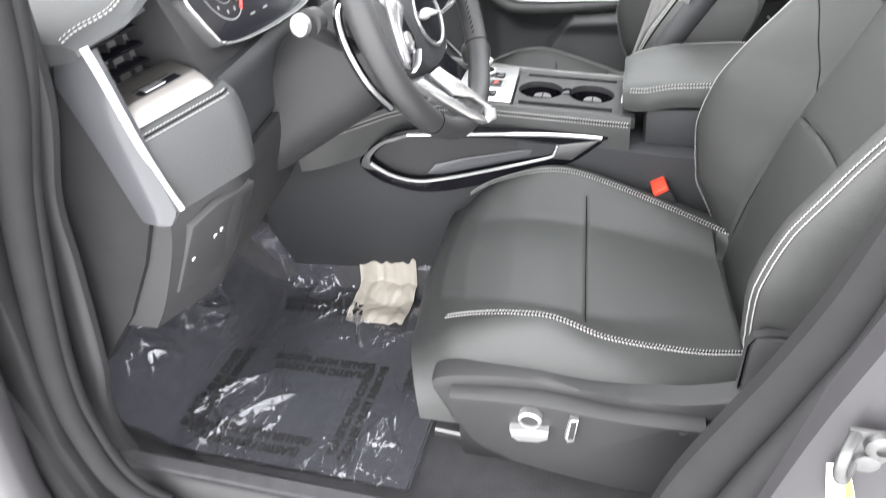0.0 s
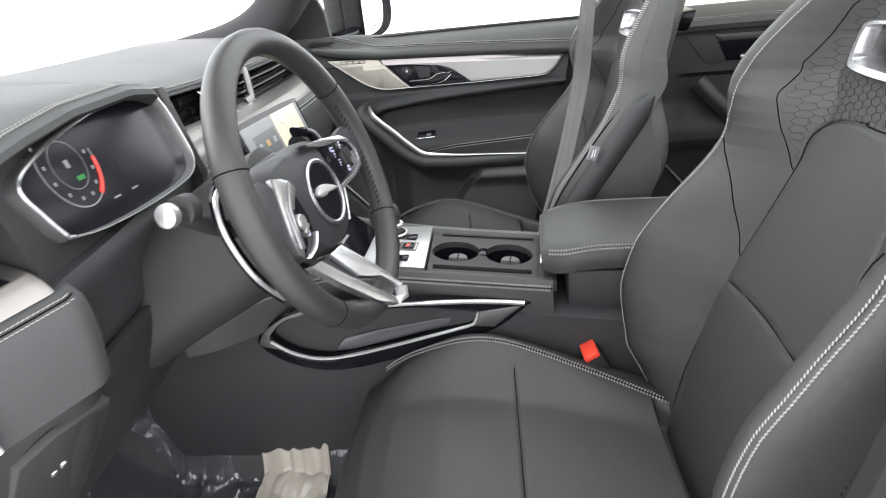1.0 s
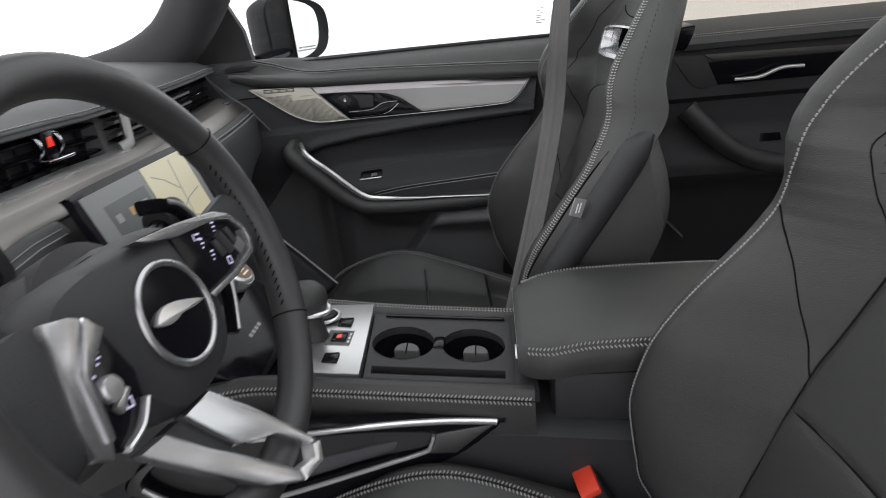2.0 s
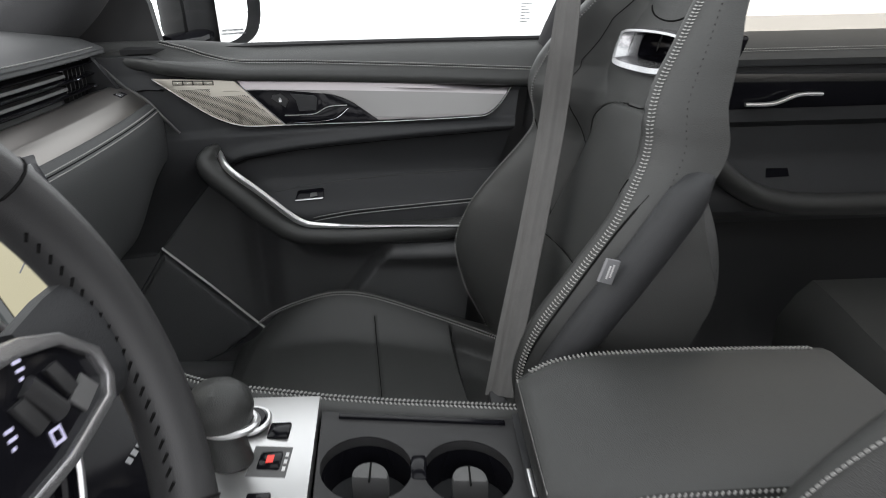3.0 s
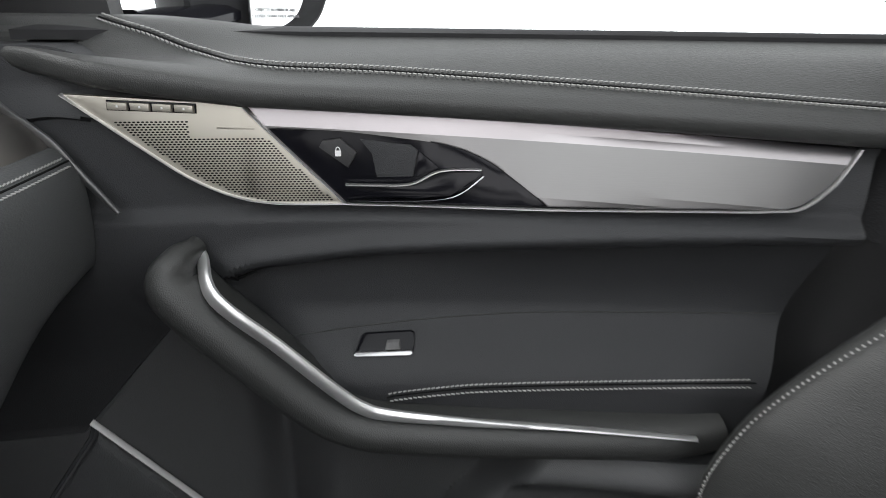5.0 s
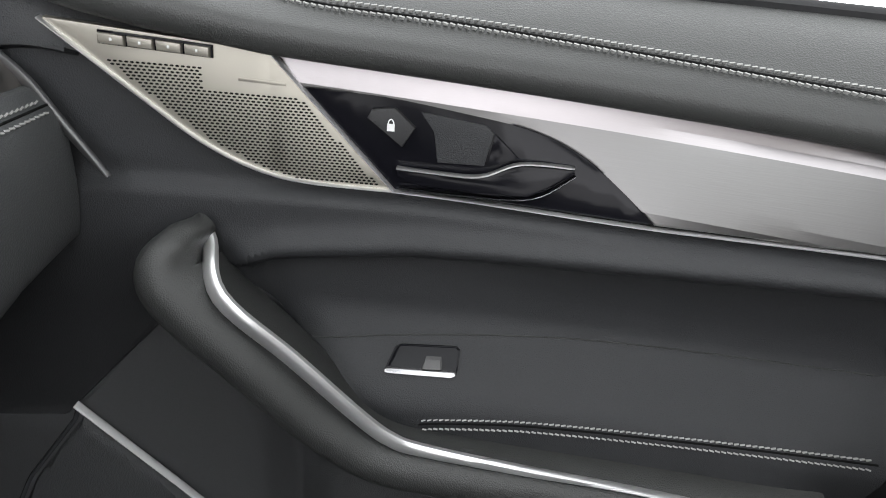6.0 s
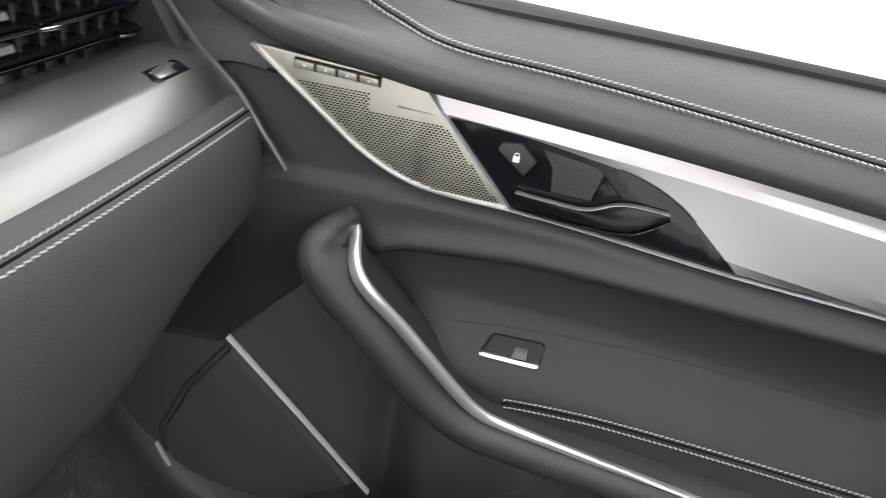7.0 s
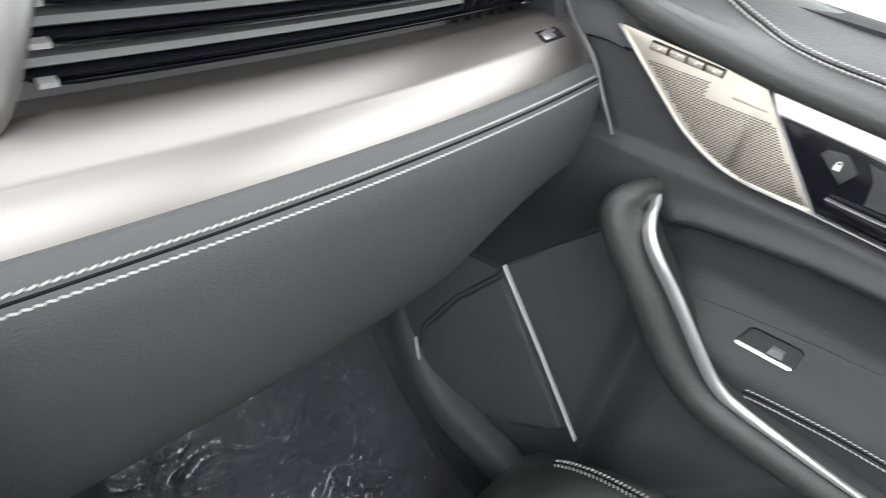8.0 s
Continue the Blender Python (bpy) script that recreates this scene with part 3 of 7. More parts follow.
# armrest: rolled pull with a chrome line, leather shelf, switch
core = flow([on_door(-0.352, 0.657, 0.004), on_door(-0.357, 0.650, 0.018), on_door(-0.358, 0.636, 0.027), on_door(-0.341, 0.612, 0.030), on_door(-0.300, 0.568, 0.030), on_door(-0.255, 0.520, 0.030), on_door(-0.212, 0.490, 0.030), on_door(-0.160, 0.480, 0.030), on_door(-0.06, 0.474, 0.028), on_door(0.08, 0.474, 0.022), on_door(0.135, 0.480, 0.010)], 8)
wide = [0.010 + 0.012 * smooth(i / 22) for i in range(len(core))]
part("armrest", sweep(core, wide, [0.019 + 0.019 * smooth(i / 18) for i in range(len(core))], up=(0, 1, 0), seg=20, square=2.4), LEATHER, door, "rolled leather pull and armrest edge")
line = flow([on_door(x, z, 0.056 - 0.043 * smooth((-0.314 - x) / 0.034)) for x, z in PULL], 6)
part("chrome_line", sweep(line, [0.0070 * (0.3 + 0.7 * smooth((i + 1) / 9)) * (1 - 0.78 * smooth((i - 30) / 22)) for i in range(len(line))], 0.004, up=(0, 1, 0), seg=10, square=2.4), CHROME, door, "tapering satin chrome inlay along the pull")
ARM_SEAM = flow([(-0.182, 0.509), (-0.167, 0.512), (-0.119, 0.5175), (-0.087, 0.520), (0.024, 0.525), (0.100, 0.529), (0.168, 0.533)], 10)
seam = [on_door(x, z, door_depth(x, z) + 0.0012) for x, z in ARM_SEAM]
stitching(seam, lambda p: (0, -0.5, -0.8), door, gap=0.0036, pitch=0.0046, length=0.0036, wide=0.0013, high=0.0012)
part("seam", sweep([q + Vector((0, 0.0008, 0)) for q in seam], 0.0009, seg=6), GROOVE, door)
WS = lambda u, v, d: on_door(u + 0.001, 0.5473 + (v - 0.5455) * 0.57, door_depth(u, 0.5473 + (v - 0.5455) * 0.57) + d)
sw_out = [(-0.2165, 0.549), (-0.2160, 0.5465), (-0.213, 0.5455), (-0.163, 0.5465), (-0.160, 0.549), (-0.1605, 0.573), (-0.164, 0.5765), (-0.208, 0.5735), (-0.2115, 0.571)]
sw = part("window_switch", slab(sw_out, WS, -0.012, 0.002, 0.0012), PIANO, door, "gloss black window switch with a chrome lower edge")
part("bezel", slab([(-0.2165, 0.549), (-0.2160, 0.5465), (-0.213, 0.5455), (-0.163, 0.5465), (-0.160, 0.549), (-0.1612, 0.5525), (-0.2140, 0.5510)], WS, 0.001, 0.0045, 0.001), SPOKE, sw, "satin chrome lower bezel")
part("rim", sweep([WS(u, v, 0.002) for u, v in ((-0.2150, 0.552), (-0.2115, 0.571), (-0.208, 0.5735), (-0.164, 0.5765), (-0.1605, 0.573), (-0.1600, 0.552))], 0.0006, seg=6), PIANO, sw, "thin gloss rim")
part("rocker", slab([(-0.187, 0.5555), (-0.172, 0.5565), (-0.174, 0.566), (-0.186, 0.5655)], WS, 0.003, 0.009, 0.002), GREY_RUBBER, sw, "grey rocker key")

# lower speaker cover with a chrome blade
low = lambda u, v, d: Vector((u, D(u) + 0.040 - d, v))
def cover_at(z, w):
    left = lerp_at(z, [0.183, 0.189, 0.239, 0.289, 0.369, 0.443, 0.458], [-0.470, -0.536, -0.574, -0.579, -0.543, -0.492, -0.488])
    right = lerp_at(z, [0.183, 0.204, 0.243, 0.252, 0.366, 0.458], [-0.463, -0.402, -0.342, -0.334, -0.418, -0.488])
    edge = min(w, 1 - w) * (right - left)
    return low(left + (right - left) * w, z, 0.004 + 0.014 * smooth(edge / 0.010) * smooth((z - 0.180) / 0.010))


cover_z = np.concatenate([np.linspace(0.183, 0.235, 14), np.linspace(0.242, 0.458, 26)])
cover_w = [0, 0.02, 0.04, 0.07, 0.12, 0.2, 0.3, 0.4, 0.5, 0.6, 0.7, 0.8, 0.88, 0.93, 0.96, 0.98, 1]
part("speaker_cover", skin(cover_at, cover_z, cover_w, (0, 0.012, 0)), FABRIC, door, "dark cloth-look lower speaker cover")
rim_line = [cover_at(z, 0) + Vector((-0.001, -0.004, 0)) for z in cover_z[::-1]] + [cover_at(z, 1) + Vector((0.001, -0.004, 0)) for z in cover_z[1:12]]
part("cover_rim", sweep(rim_line, 0.0026, 0.006, up=(0, 1, 0), seg=10), SMOKE, door, "glossy black rim round the speaker cover")
# highlight on the gloss rim, built as a thin bright arc
glint_arc = flow([low(-0.580, 0.268, 0.020), low(-0.564, 0.228, 0.022), low(-0.536, 0.206, 0.022)], 8)
part("rim_glint", sweep(glint_arc, [0.0004 + 0.0016 * math.sin(math.pi * k / (len(glint_arc) - 1)) for k in range(len(glint_arc))], 0.003, up=(0, 1, 0), seg=8), LIT_SILVER, door, "bright arc standing in for a glint on the rim")
# blade's reflected light is put into its whitened colour
part("chrome_blade", sweep([low(-0.486, 0.464, 0.018), low(-0.406, 0.366, 0.020), low(-0.316, 0.250, 0.018)], 0.0016, 0.004, up=(0, 1, 0), seg=10), LIT_SILVER, door, "slim chrome blade beside the speaker")

# shade below the rolled lip, drawn as a thin black line
under_lip = lambda x: on_door(x, inset_top(x) - 0.0015, door_depth(x, inset_top(x) - 0.0015) + 0.0012)
part("seam", sweep([under_lip(x) for x in np.linspace(-0.322, 0.214, 70)], 0.0013, seg=6), GROOVE, door, "black line painted for shade under the inset's lip")
CREASE = flow([(-0.300, 0.553), (-0.282, 0.560), (-0.215, 0.568), (-0.076, 0.578), (0.056, 0.582), (0.123, 0.584), (0.192, 0.587)], 8)
part("seam", sweep([on_door(x, z, door_depth(x, z) + 0.0000) for x, z in CREASE], 0.0007, seg=6), LEATHER, door)

# ---- rear passenger door, seen behind the seat ----
rear = thing("rear_door", "closed black rear door with silver trim and handle", "car door")
RD = lambda x, z, d: Vector((x, 0.745 - d, z))


def rear_depth(x, z):
    d = 0.0
    d -= 0.014 * smooth((0.670 - z) / 0.01) * smooth((x - 0.52) / 0.03)
    d += 0.05 * smooth((0.60 - z) / 0.09)
    d -= 0.075 * smooth((0.49 - z) / 0.05)
    return d


part("lining", skin(lambda x, z: RD(x, z, rear_depth(x, z)), np.linspace(0.42, 1.35, 50), np.linspace(0.04, 0.80, 60), lambda q: Vector((q.x, 0.84, q.z))), VINYL, rear, "black soft-touch door lining")
part("top_pad", skin(lambda x, v: (x, *[(0.815, 0.842), (0.80, 0.838), (0.765, 0.825), (0.735, 0.806), (0.724, 0.795), (0.730, 0.782), (0.75, 0.779)][v]), np.linspace(0.42, 1.35, 12), range(7), lambda q: Vector((q.x, 0.825, min(q.z, 0.836)))), LEATHER_DASH, rear, "dark leather sill pad")
rs = [Vector((x, 0.7415, 0.8115)) for x in np.linspace(0.43, 1.34, 30)]
stitching(rs, lambda p: (0, -0.8, -0.6), rear, gap=0.0035, pitch=0.006, length=0.0042)
part("speaker_panel", slab([(0.547, 0.770), (0.62, 0.768), (0.655, 0.700), (0.625, 0.690), (0.598, 0.700)], RD, -0.004, 0.003, 0.001), PLASTIC, rear, "dark panel ahead of the trim")
part("trim_blade", slab([(0.622, 0.768), (1.22, 0.757), (1.20, 0.744), (0.80, 0.749), (0.645, 0.752)], RD, -0.004, 0.004, 0.001), ALU_X, rear, "brushed aluminium trim blade")
part("handle_bowl", slab([(0.632, 0.750), (0.80, 0.747), (1.19, 0.742), (1.15, 0.700), (0.657, 0.697)], RD, -0.004, 0.002, 0.001), PIANO, rear, "gloss black handle surround")
part("door_handle", sweep(flow([RD(0.69, 0.708, 0.012), RD(0.74, 0.711, 0.024), RD(0.785, 0.727, 0.026), RD(0.835, 0.727, 0.022)], 6), 0.004, 0.007, up=(0, 1, 0), seg=10, square=3), CHROME, rear, "satin chrome release lever")
part("armrest", sweep(flow([RD(0.585, 0.650, 0.012), RD(0.62, 0.61, 0.025), RD(0.68, 0.555, 0.03), RD(0.76, 0.515, 0.03), RD(0.90, 0.50, 0.03), RD(1.30, 0.50, 0.03)], 6), 0.024, 0.034, up=(0, 1, 0), seg=14), LEATHER, rear, "rolled leather pull and armrest edge")
part("window_switch", slab([(0.76, 0.556), (0.765, 0.572), (0.81, 0.572), (0.81, 0.557)], lambda u, v, d: RD(u, v, rear_depth(u, v) + d), -0.002, 0.003, 0.001), PIANO, rear, "gloss black window switch")
part("chrome_blade", sweep([RD(0.515, 0.405, -0.02), RD(0.60, 0.31, -0.02)], 0.003, 0.004, up=(0, 1, 0), seg=8), CHROME, rear, "slim chrome blade beside the speaker")

# ---- outside mirror ----
mir = thing("side_mirror", "black outside mirror with clear glass beyond the passenger window", "side mirror")
M_OUT = flow([(-0.468, 0.845), (-0.475, 0.90), (-0.47, 0.975), (-0.42, 0.990), (-0.350, 0.975), (-0.318, 0.945), (-0.318, 0.880), (-0.345, 0.838), (-0.41, 0.822)], 6, True)
MA = radians(52)


def MR(u, v, d):
    """The mirror's face, turned to look back along the car."""
    k = (u + 0.395) * 1.22
    return Vector((-0.393 + k * math.cos(MA) + d * math.sin(MA), 1.0 + k * math.sin(MA) - d * math.cos(MA), v))


def mirror_ring(k, d):
    return [MR(-0.395 + (u + 0.395) * k, 0.905 + (v - 0.905) * k, d) for u, v in M_OUT]


part("housing", loft([mirror_ring(k, d) for k, d in ((0.80, 0.002), (0.90, 0.004), (1.0, 0.008), (1.05, 0.004), (1.09, -0.02), (1.06, -0.06), (0.95, -0.10), (0.72, -0.13), (0.35, -0.145))]), RUBBER, mir, "black mirror housing")
def MG(u, v, d):
    """The glass, tilted a little further out than its housing."""
    k, a = (u + 0.395) * 1.22, MA + radians(6)
    return Vector((-0.393 + k * math.cos(a) + d * math.sin(a), 1.0 + k * math.sin(a) - d * math.cos(a), v))


glass_out = [(max(-0.417, -0.402 + (u + 0.395) * 0.76), 0.907 + (v - 0.905) * 0.90) for u, v in M_OUT]
gl = part("mirror_glass", slab(glass_out, MG, 0.0075, 0.010, 0.001), MIRROR, mir, "clear mirror glass")
part("arm", sweep([(-0.47, 0.83, 0.84), (-0.45, 0.92, 0.845), (-0.43, 1.03, 0.86)], 0.03, 0.018, seg=12), PIANO, mir, "black mirror arm")
for k, (words, size) in enumerate((("OBJECTS IN MIRROR ARE", 0.0056), ("CLOSER THAN THEY APPEAR", 0.0056))):
    cu = bpy.data.curves.new("warning_text", "FONT")
    cu.body, cu.size, cu.align_x, cu.extrude = words, size, "CENTER", 0.0002
    tx = new("warning_text", cu)
    tx.matrix_world = Matrix.Translation(MG(-0.384, 0.8575 - 0.0075 * k, 0.0104)) @ pose(0, 0, 0, 90, 0, 58)
    cu.materials.append(LABEL)
    tx.parent = gl

# ---- dashboard ----
def X(y):
    """How far the dashboard's face bows forward towards the doors."""
    return -0.003 - 0.165 * max(0.0, y - 0.1) ** 2 if y > 0 else lerp_at(y, [-0.72, -0.60, -0.50, 0.0], [-0.030, 0.062, 0.055, 0.0])


def Z(y):
    """How the dashboard sinks towards the driver's door."""
    return lerp_at(y, [-0.72, -0.69, -0.58, -0.20, 0.10, 0.65], [-0.060, -0.055, -0.026, 0.0, -0.010, -0.002])


dash = thing("dashboard", "black leather dashboard with a brushed aluminium band and air vents", "dashboard")


def run(profile, y0, y1, n=24, z_of=None):
    """A bar along the dashboard with a closed (x, z) profile."""
    rings = []
    for y in np.linspace(y0, y1, n):
        rings.append([(x + X(y), y, z + Z(y) + (z_of(x, y, z) if z_of else 0)) for x, z in profile])
    return loft(rings)


YE = 0.655
top_prof = flow([(-1.10, 0.80), (-1.00, 0.878), (-0.75, 0.889), (-0.54, 0.873), (-0.470, 0.853), (-0.462, 0.845), (-0.468, 0.838), (-0.53, 0.836)], 5) + [np.array((-0.9, 0.78))]
part("top_pad", run(top_prof, -0.69, 0.69, 40), LEATHER_DASH, dash, "dark grained leather top pad")
for y0, y1 in ((-0.690, -0.598), (-0.265, YE)):
    recess = [(-0.56, 0.838), (-0.499, 0.838), (-0.492, 0.774), (-0.56, 0.77)]
    if y0 < -0.5:
        part("vent_back", run(recess, y0, y1), PLASTIC, dash, "black air vent recess")
    else:
        part("vent_back", run(recess, y0, 0.165), PLASTIC, dash, "black air vent recess")
        part("vent_back", run(recess, 0.165, 0.525), VENT_GREY, dash, "grey plain stretch behind the slats")
        part("vent_back", run(recess, 0.525, y1), PLASTIC, dash, "black air vent recess")
    part("vent_sill", run([(-0.51, 0.773), (-0.474, 0.7745), (-0.460, 0.7825), (-0.456, 0.7825), (-0.458, 0.776), (-0.51, 0.768)], y0, y1), PLASTIC, dash, "black lip under the slats")
    seam_y = np.linspace(y0 + 0.005, y1 - 0.005, 60)
    seam = [Vector((-0.4665 + X(y), y, 0.8525 + Z(y))) for y in seam_y]
    stitching(seam, lambda p: (1, 0, -0.6), dash, pitch=0.006, length=0.0042)
    band = flow([(-0.458, 0.7835), (-0.455, 0.7855), (-0.450, 0.7855), (-0.433, 0.7803), (-0.4170, 0.7738)], 4) + flow([(-0.4160, 0.7730), (-0.4085, 0.7670), (-0.4025, 0.7605), (-0.3985, 0.7545), (-0.3965, 0.7495), (-0.400, 0.747)], 4) + [np.array((-0.48, 0.752)), np.array((-0.49, 0.776))]
    part("aluminium_band", run(band, y0, y1), ALU_Y, dash, "wide brushed aluminium band")
# reflection along the band's upper edge, laid on as a silver strip
part("band_shine", run([(-0.458, 0.7835), (-0.456, 0.7880), (-0.451, 0.7885), (-0.436, 0.7838), (-0.437, 0.7800), (-0.456, 0.7800)], -0.262, 0.146), SILVER, dash, "silver strip standing in for sky shine on the band")
# slats across the vents
for y0, y1, n in ((-0.685, -0.602, 3), (-0.255, -0.135, 3), (-0.125, 0.125, 3), (0.182, 0.645, 3)):
    for k in range(n):
        z = 0.791 + k * 0.0195
        rings = []
        for y in np.linspace(y0, y1, 40):
            tip = smooth((y - y0) / 0.03) if y0 > 0 else 1.0
            rings.append([(-0.498 + (x + 0.498) * (0.45 + 0.55 * tip) + X(y), y, z + b * (0.3 + 0.7 * tip) + Z(y)) for x, b in ((-0.498, 0.0032), (-0.478, 0.0028), (-0.4725, 0.0016), (-0.471, 0.0), (-0.4725, -0.0024), (-0.498, -0.0030))])
        slat = part("vent_slat", loft(rings), PIANO, dash, "black vent slat")
        part("slat_edge", run([(-0.4735, z + 0.0019), (-0.4708, z + 0.0010), (-0.4725, z + 0.0002)], y0 + 0.025, y1, 12), DARK_CHROME, slat, "thin dark chrome edge")
        if y0 > 0:
            part("vent_fill", run([(-0.505, z + 0.0050), (-0.481, z + 0.0048), (-0.4785, z + 0.0065), (-0.4795, z + 0.0105), (-0.505, z + 0.0125)], 0.190, 0.527, 16), VENT_GREY, dash, "grey plain stretch between the slats")
            part("slat_tip", run([(-0.476, z + 0.0022), (-0.4702, z + 0.0014), (-0.4705, z - 0.0016), (-0.476, z - 0.002)], y0 + 0.016, y0 + 0.025, 4), CHROME, slat, "small chrome tip")
for y, dz in ((-0.645, 0.0), (0.545, 0.0), (0.615, -0.019)):
    part("vent_tab", box(-0.476 + X(y), -0.464 + X(y), y - 0.007, y + 0.007, 0.8095 + dz + Z(y), 0.8125 + dz + Z(y), 0.001), DARK_CHROME, dash, "small chrome vent tab")
for y in list(np.linspace(0.535, 0.645, 7)) + list(np.linspace(-0.675, -0.61, 5)) + list(np.linspace(-0.24, 0.11, 9)):
    part("vent_vane", box(-0.530 + X(y), -0.484 + X(y), y - 0.001, y + 0.001, 0.776 + Z(y), 0.834 + Z(y), 0), PLASTIC, dash)
# leather lower pad on the passenger side
def lift(x, y, z):
    return smooth((y - 0.47) / 0.22) * 0.11 * smooth((0.66 - z) / 0.12) if y > 0 else 0.0


low_prof = flow([(-0.402, 0.752), (-0.392, 0.752), (-0.383, 0.744), (-0.3775, 0.736), (-0.374, 0.715), (-0.376, 0.67), (-0.390, 0.60), (-0.410, 0.558), (-0.435, 0.543)], 5) + [np.array((-0.55, 0.54)), np.array((-0.60, 0.74))]
part("lower_pad", run(low_prof, 0.085, YE + 0.005, 40, lift), LEATHER_DASH, dash, "dark leather lower pad with a double seam")
seam = [Vector((-0.3812 + X(y), y, 0.7425 + Z(y))) for y in np.linspace(0.122, YE, 60)]
stitching(seam, lambda p: (0.8, 0, -1), dash, gap=0.0040, pitch=0.0048, length=0.0042)
part("seam", sweep([q - Vector((0.0008, 0, 0)) for q in seam], 0.0010, seg=6), GROOVE, dash)
part("centre_pad", run(low_prof, -0.262, -0.137, 16), LEATHER_DASH, dash, "dark leather pad beside the screen with a double seam")
seam = [Vector((-0.3812 + X(y), y, 0.7425 + Z(y))) for y in np.linspace(-0.258, -0.141, 20)]
stitching(seam, lambda p: (0.8, 0, -1), dash, gap=0.0040, pitch=0.0048, length=0.0042)
under = flow([(-0.45, 0.548), (-0.52, 0.52), (-0.75, 0.50), (-1.06, 0.50)], 4)
part("under_panel", run([*under, np.array((-1.06, 0.62)), np.array((-0.52, 0.62))], 0.10, 0.66, 16, lift), PLASTIC, dash, "black plastic panel under the pad")
# chrome end blade and dark cheek, both ends
flow_a = flow([(-0.566, 0.662, 0.815), (-0.545, 0.658, 0.799), (-0.522, 0.660, 0.783), (-0.505, 0.662, 0.771), (-0.470, 0.672, 0.748)], 5)
flow_b = flow([(-0.545, 0.664, 0.815), (-0.528, 0.662, 0.801), (-0.506, 0.664, 0.786), (-0.487, 0.668, 0.773), (-0.466, 0.675, 0.748)], 5)
for s in (1, -1):
    if s < 0:
        blade = flow([(-0.399, -0.701, 0.803), (-0.392, -0.701, 0.77), (-0.384, -0.699, 0.70), (-0.375, -0.695, 0.640), (-0.367, -0.691, 0.600)], 6)
        edge_a = lambda v: lerp_at(v, [0.578, 0.60, 0.68, 0.761, 0.80], [-0.431, -0.436, -0.450, -0.468, -0.447])
        edge_b = lambda v: lerp_at(v, [0.578, 0.60, 0.70, 0.80], [-0.386, -0.368, -0.383, -0.396])
        shine = skin(lambda v, w: (edge_a(v) + (edge_b(v) - edge_a(v)) * w, -0.695 - 0.007 * math.sin(w * 2.4), v), np.linspace(0.580, 0.798, 30), np.linspace(0, 1, 12), (0, 0.012, 0))
        part("end_plate", shine, SMOKE, dash, "polished end plate")
    else:
        blade = flow([(-0.524, 0.657, 0.815), (-0.504, 0.657, 0.795), (-0.484, 0.657, 0.777), (-0.465, 0.657, 0.765), (-0.448, 0.657, 0.752), (-0.432, 0.658, 0.731), (-0.415, 0.658, 0.711), (-0.402, 0.658, 0.696)], 6)
    wide = list(np.linspace(0.0095, 0.0018, len(blade))) if s > 0 else list(np.linspace(0.0060, 0.0044, len(blade)))
    # one blade, two tones: whitened where it gleams, dull steel where it doesn't
    shade = STEEL if s > 0 else LIT_SILVER
    if s > 0:
        strip = skin(lambda k, w: Vector(flow_a[k]) + (Vector(flow_b[k]) - Vector(flow_a[k])) * w, range(len(flow_a)), (0, 0.5, 1), (0, 0.004, -0.004))
        part("end_plate", strip, SILVER, dash, "satin silver strip at the end of the vent")
    part("end_blade", sweep(blade, wide, 0.0025 if s > 0 else 0.003, up=(0, 1, 0.3), seg=12, square=3), shade, dash, "polished end blade")
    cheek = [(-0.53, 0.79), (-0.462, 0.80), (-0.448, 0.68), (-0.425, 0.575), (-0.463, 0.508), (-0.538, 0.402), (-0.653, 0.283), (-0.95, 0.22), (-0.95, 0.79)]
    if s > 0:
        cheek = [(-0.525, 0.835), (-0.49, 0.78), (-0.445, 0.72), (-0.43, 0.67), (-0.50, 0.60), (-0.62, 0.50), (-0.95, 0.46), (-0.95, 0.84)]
    # driver's cheek takes the darker rubber tone in place of shade
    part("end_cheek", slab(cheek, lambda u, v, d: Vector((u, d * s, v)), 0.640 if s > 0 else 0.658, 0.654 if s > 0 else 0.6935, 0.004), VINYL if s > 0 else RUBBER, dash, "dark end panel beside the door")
# round-cornered key by the passenger and one by the driver
for s in (1, -1):
    y = 0.607 if s > 0 else -0.632
    sw = part("dash_switch", slab([(-0.020, 0.0075), (0.017, 0.0075), (0.021, 0.003), (0.021, -0.0075), (-0.018, -0.0075), (-0.021, -0.004)], lambda u, v, d, y=y: Vector((-0.4255 + X(y + u) + d * 0.36 - v * 0.93, y + u, 0.7772 + Z(y + u) + v * 0.36 + d * 0.93)), -0.005, 0.0002, 0.0005), PIANO, dash, "small black dash switch")
    part("rocker", slab([(-0.014, 0.004), (0.006, 0.004), (0.006, -0.005), (-0.014, -0.005)], lambda u, v, d, y=y: Vector((-0.4255 + X(y + u) + d * 0.36 - v * 0.93, y + u, 0.7772 + Z(y + u) + v * 0.36 + d * 0.93)), -0.001, 0.0014, 0.0005), SPOKE, sw)
# driver's side lower pad, knee panel
part("driver_pad", run(low_prof[:28] + [np.array((-0.385, 0.655)), np.array((-0.41, 0.640)), np.array((-0.55, 0.63)), np.array((-0.60, 0.74))], -0.690, -0.585, 16), LEATHER_DASH, dash, "dark leather pad with a double seam")
seam = [Vector((-0.3835 + X(y), y, 0.7455 + Z(y))) for y in np.linspace(-0.688, -0.592, 20)]
stitching(seam, lambda p: (0.8, 0, -1), dash, gap=0.0035, pitch=0.0048, length=0.0036)
part("seam", sweep([q - Vector((0.0008, 0, 0)) for q in seam], 0.0010, seg=6), GROOVE, dash)
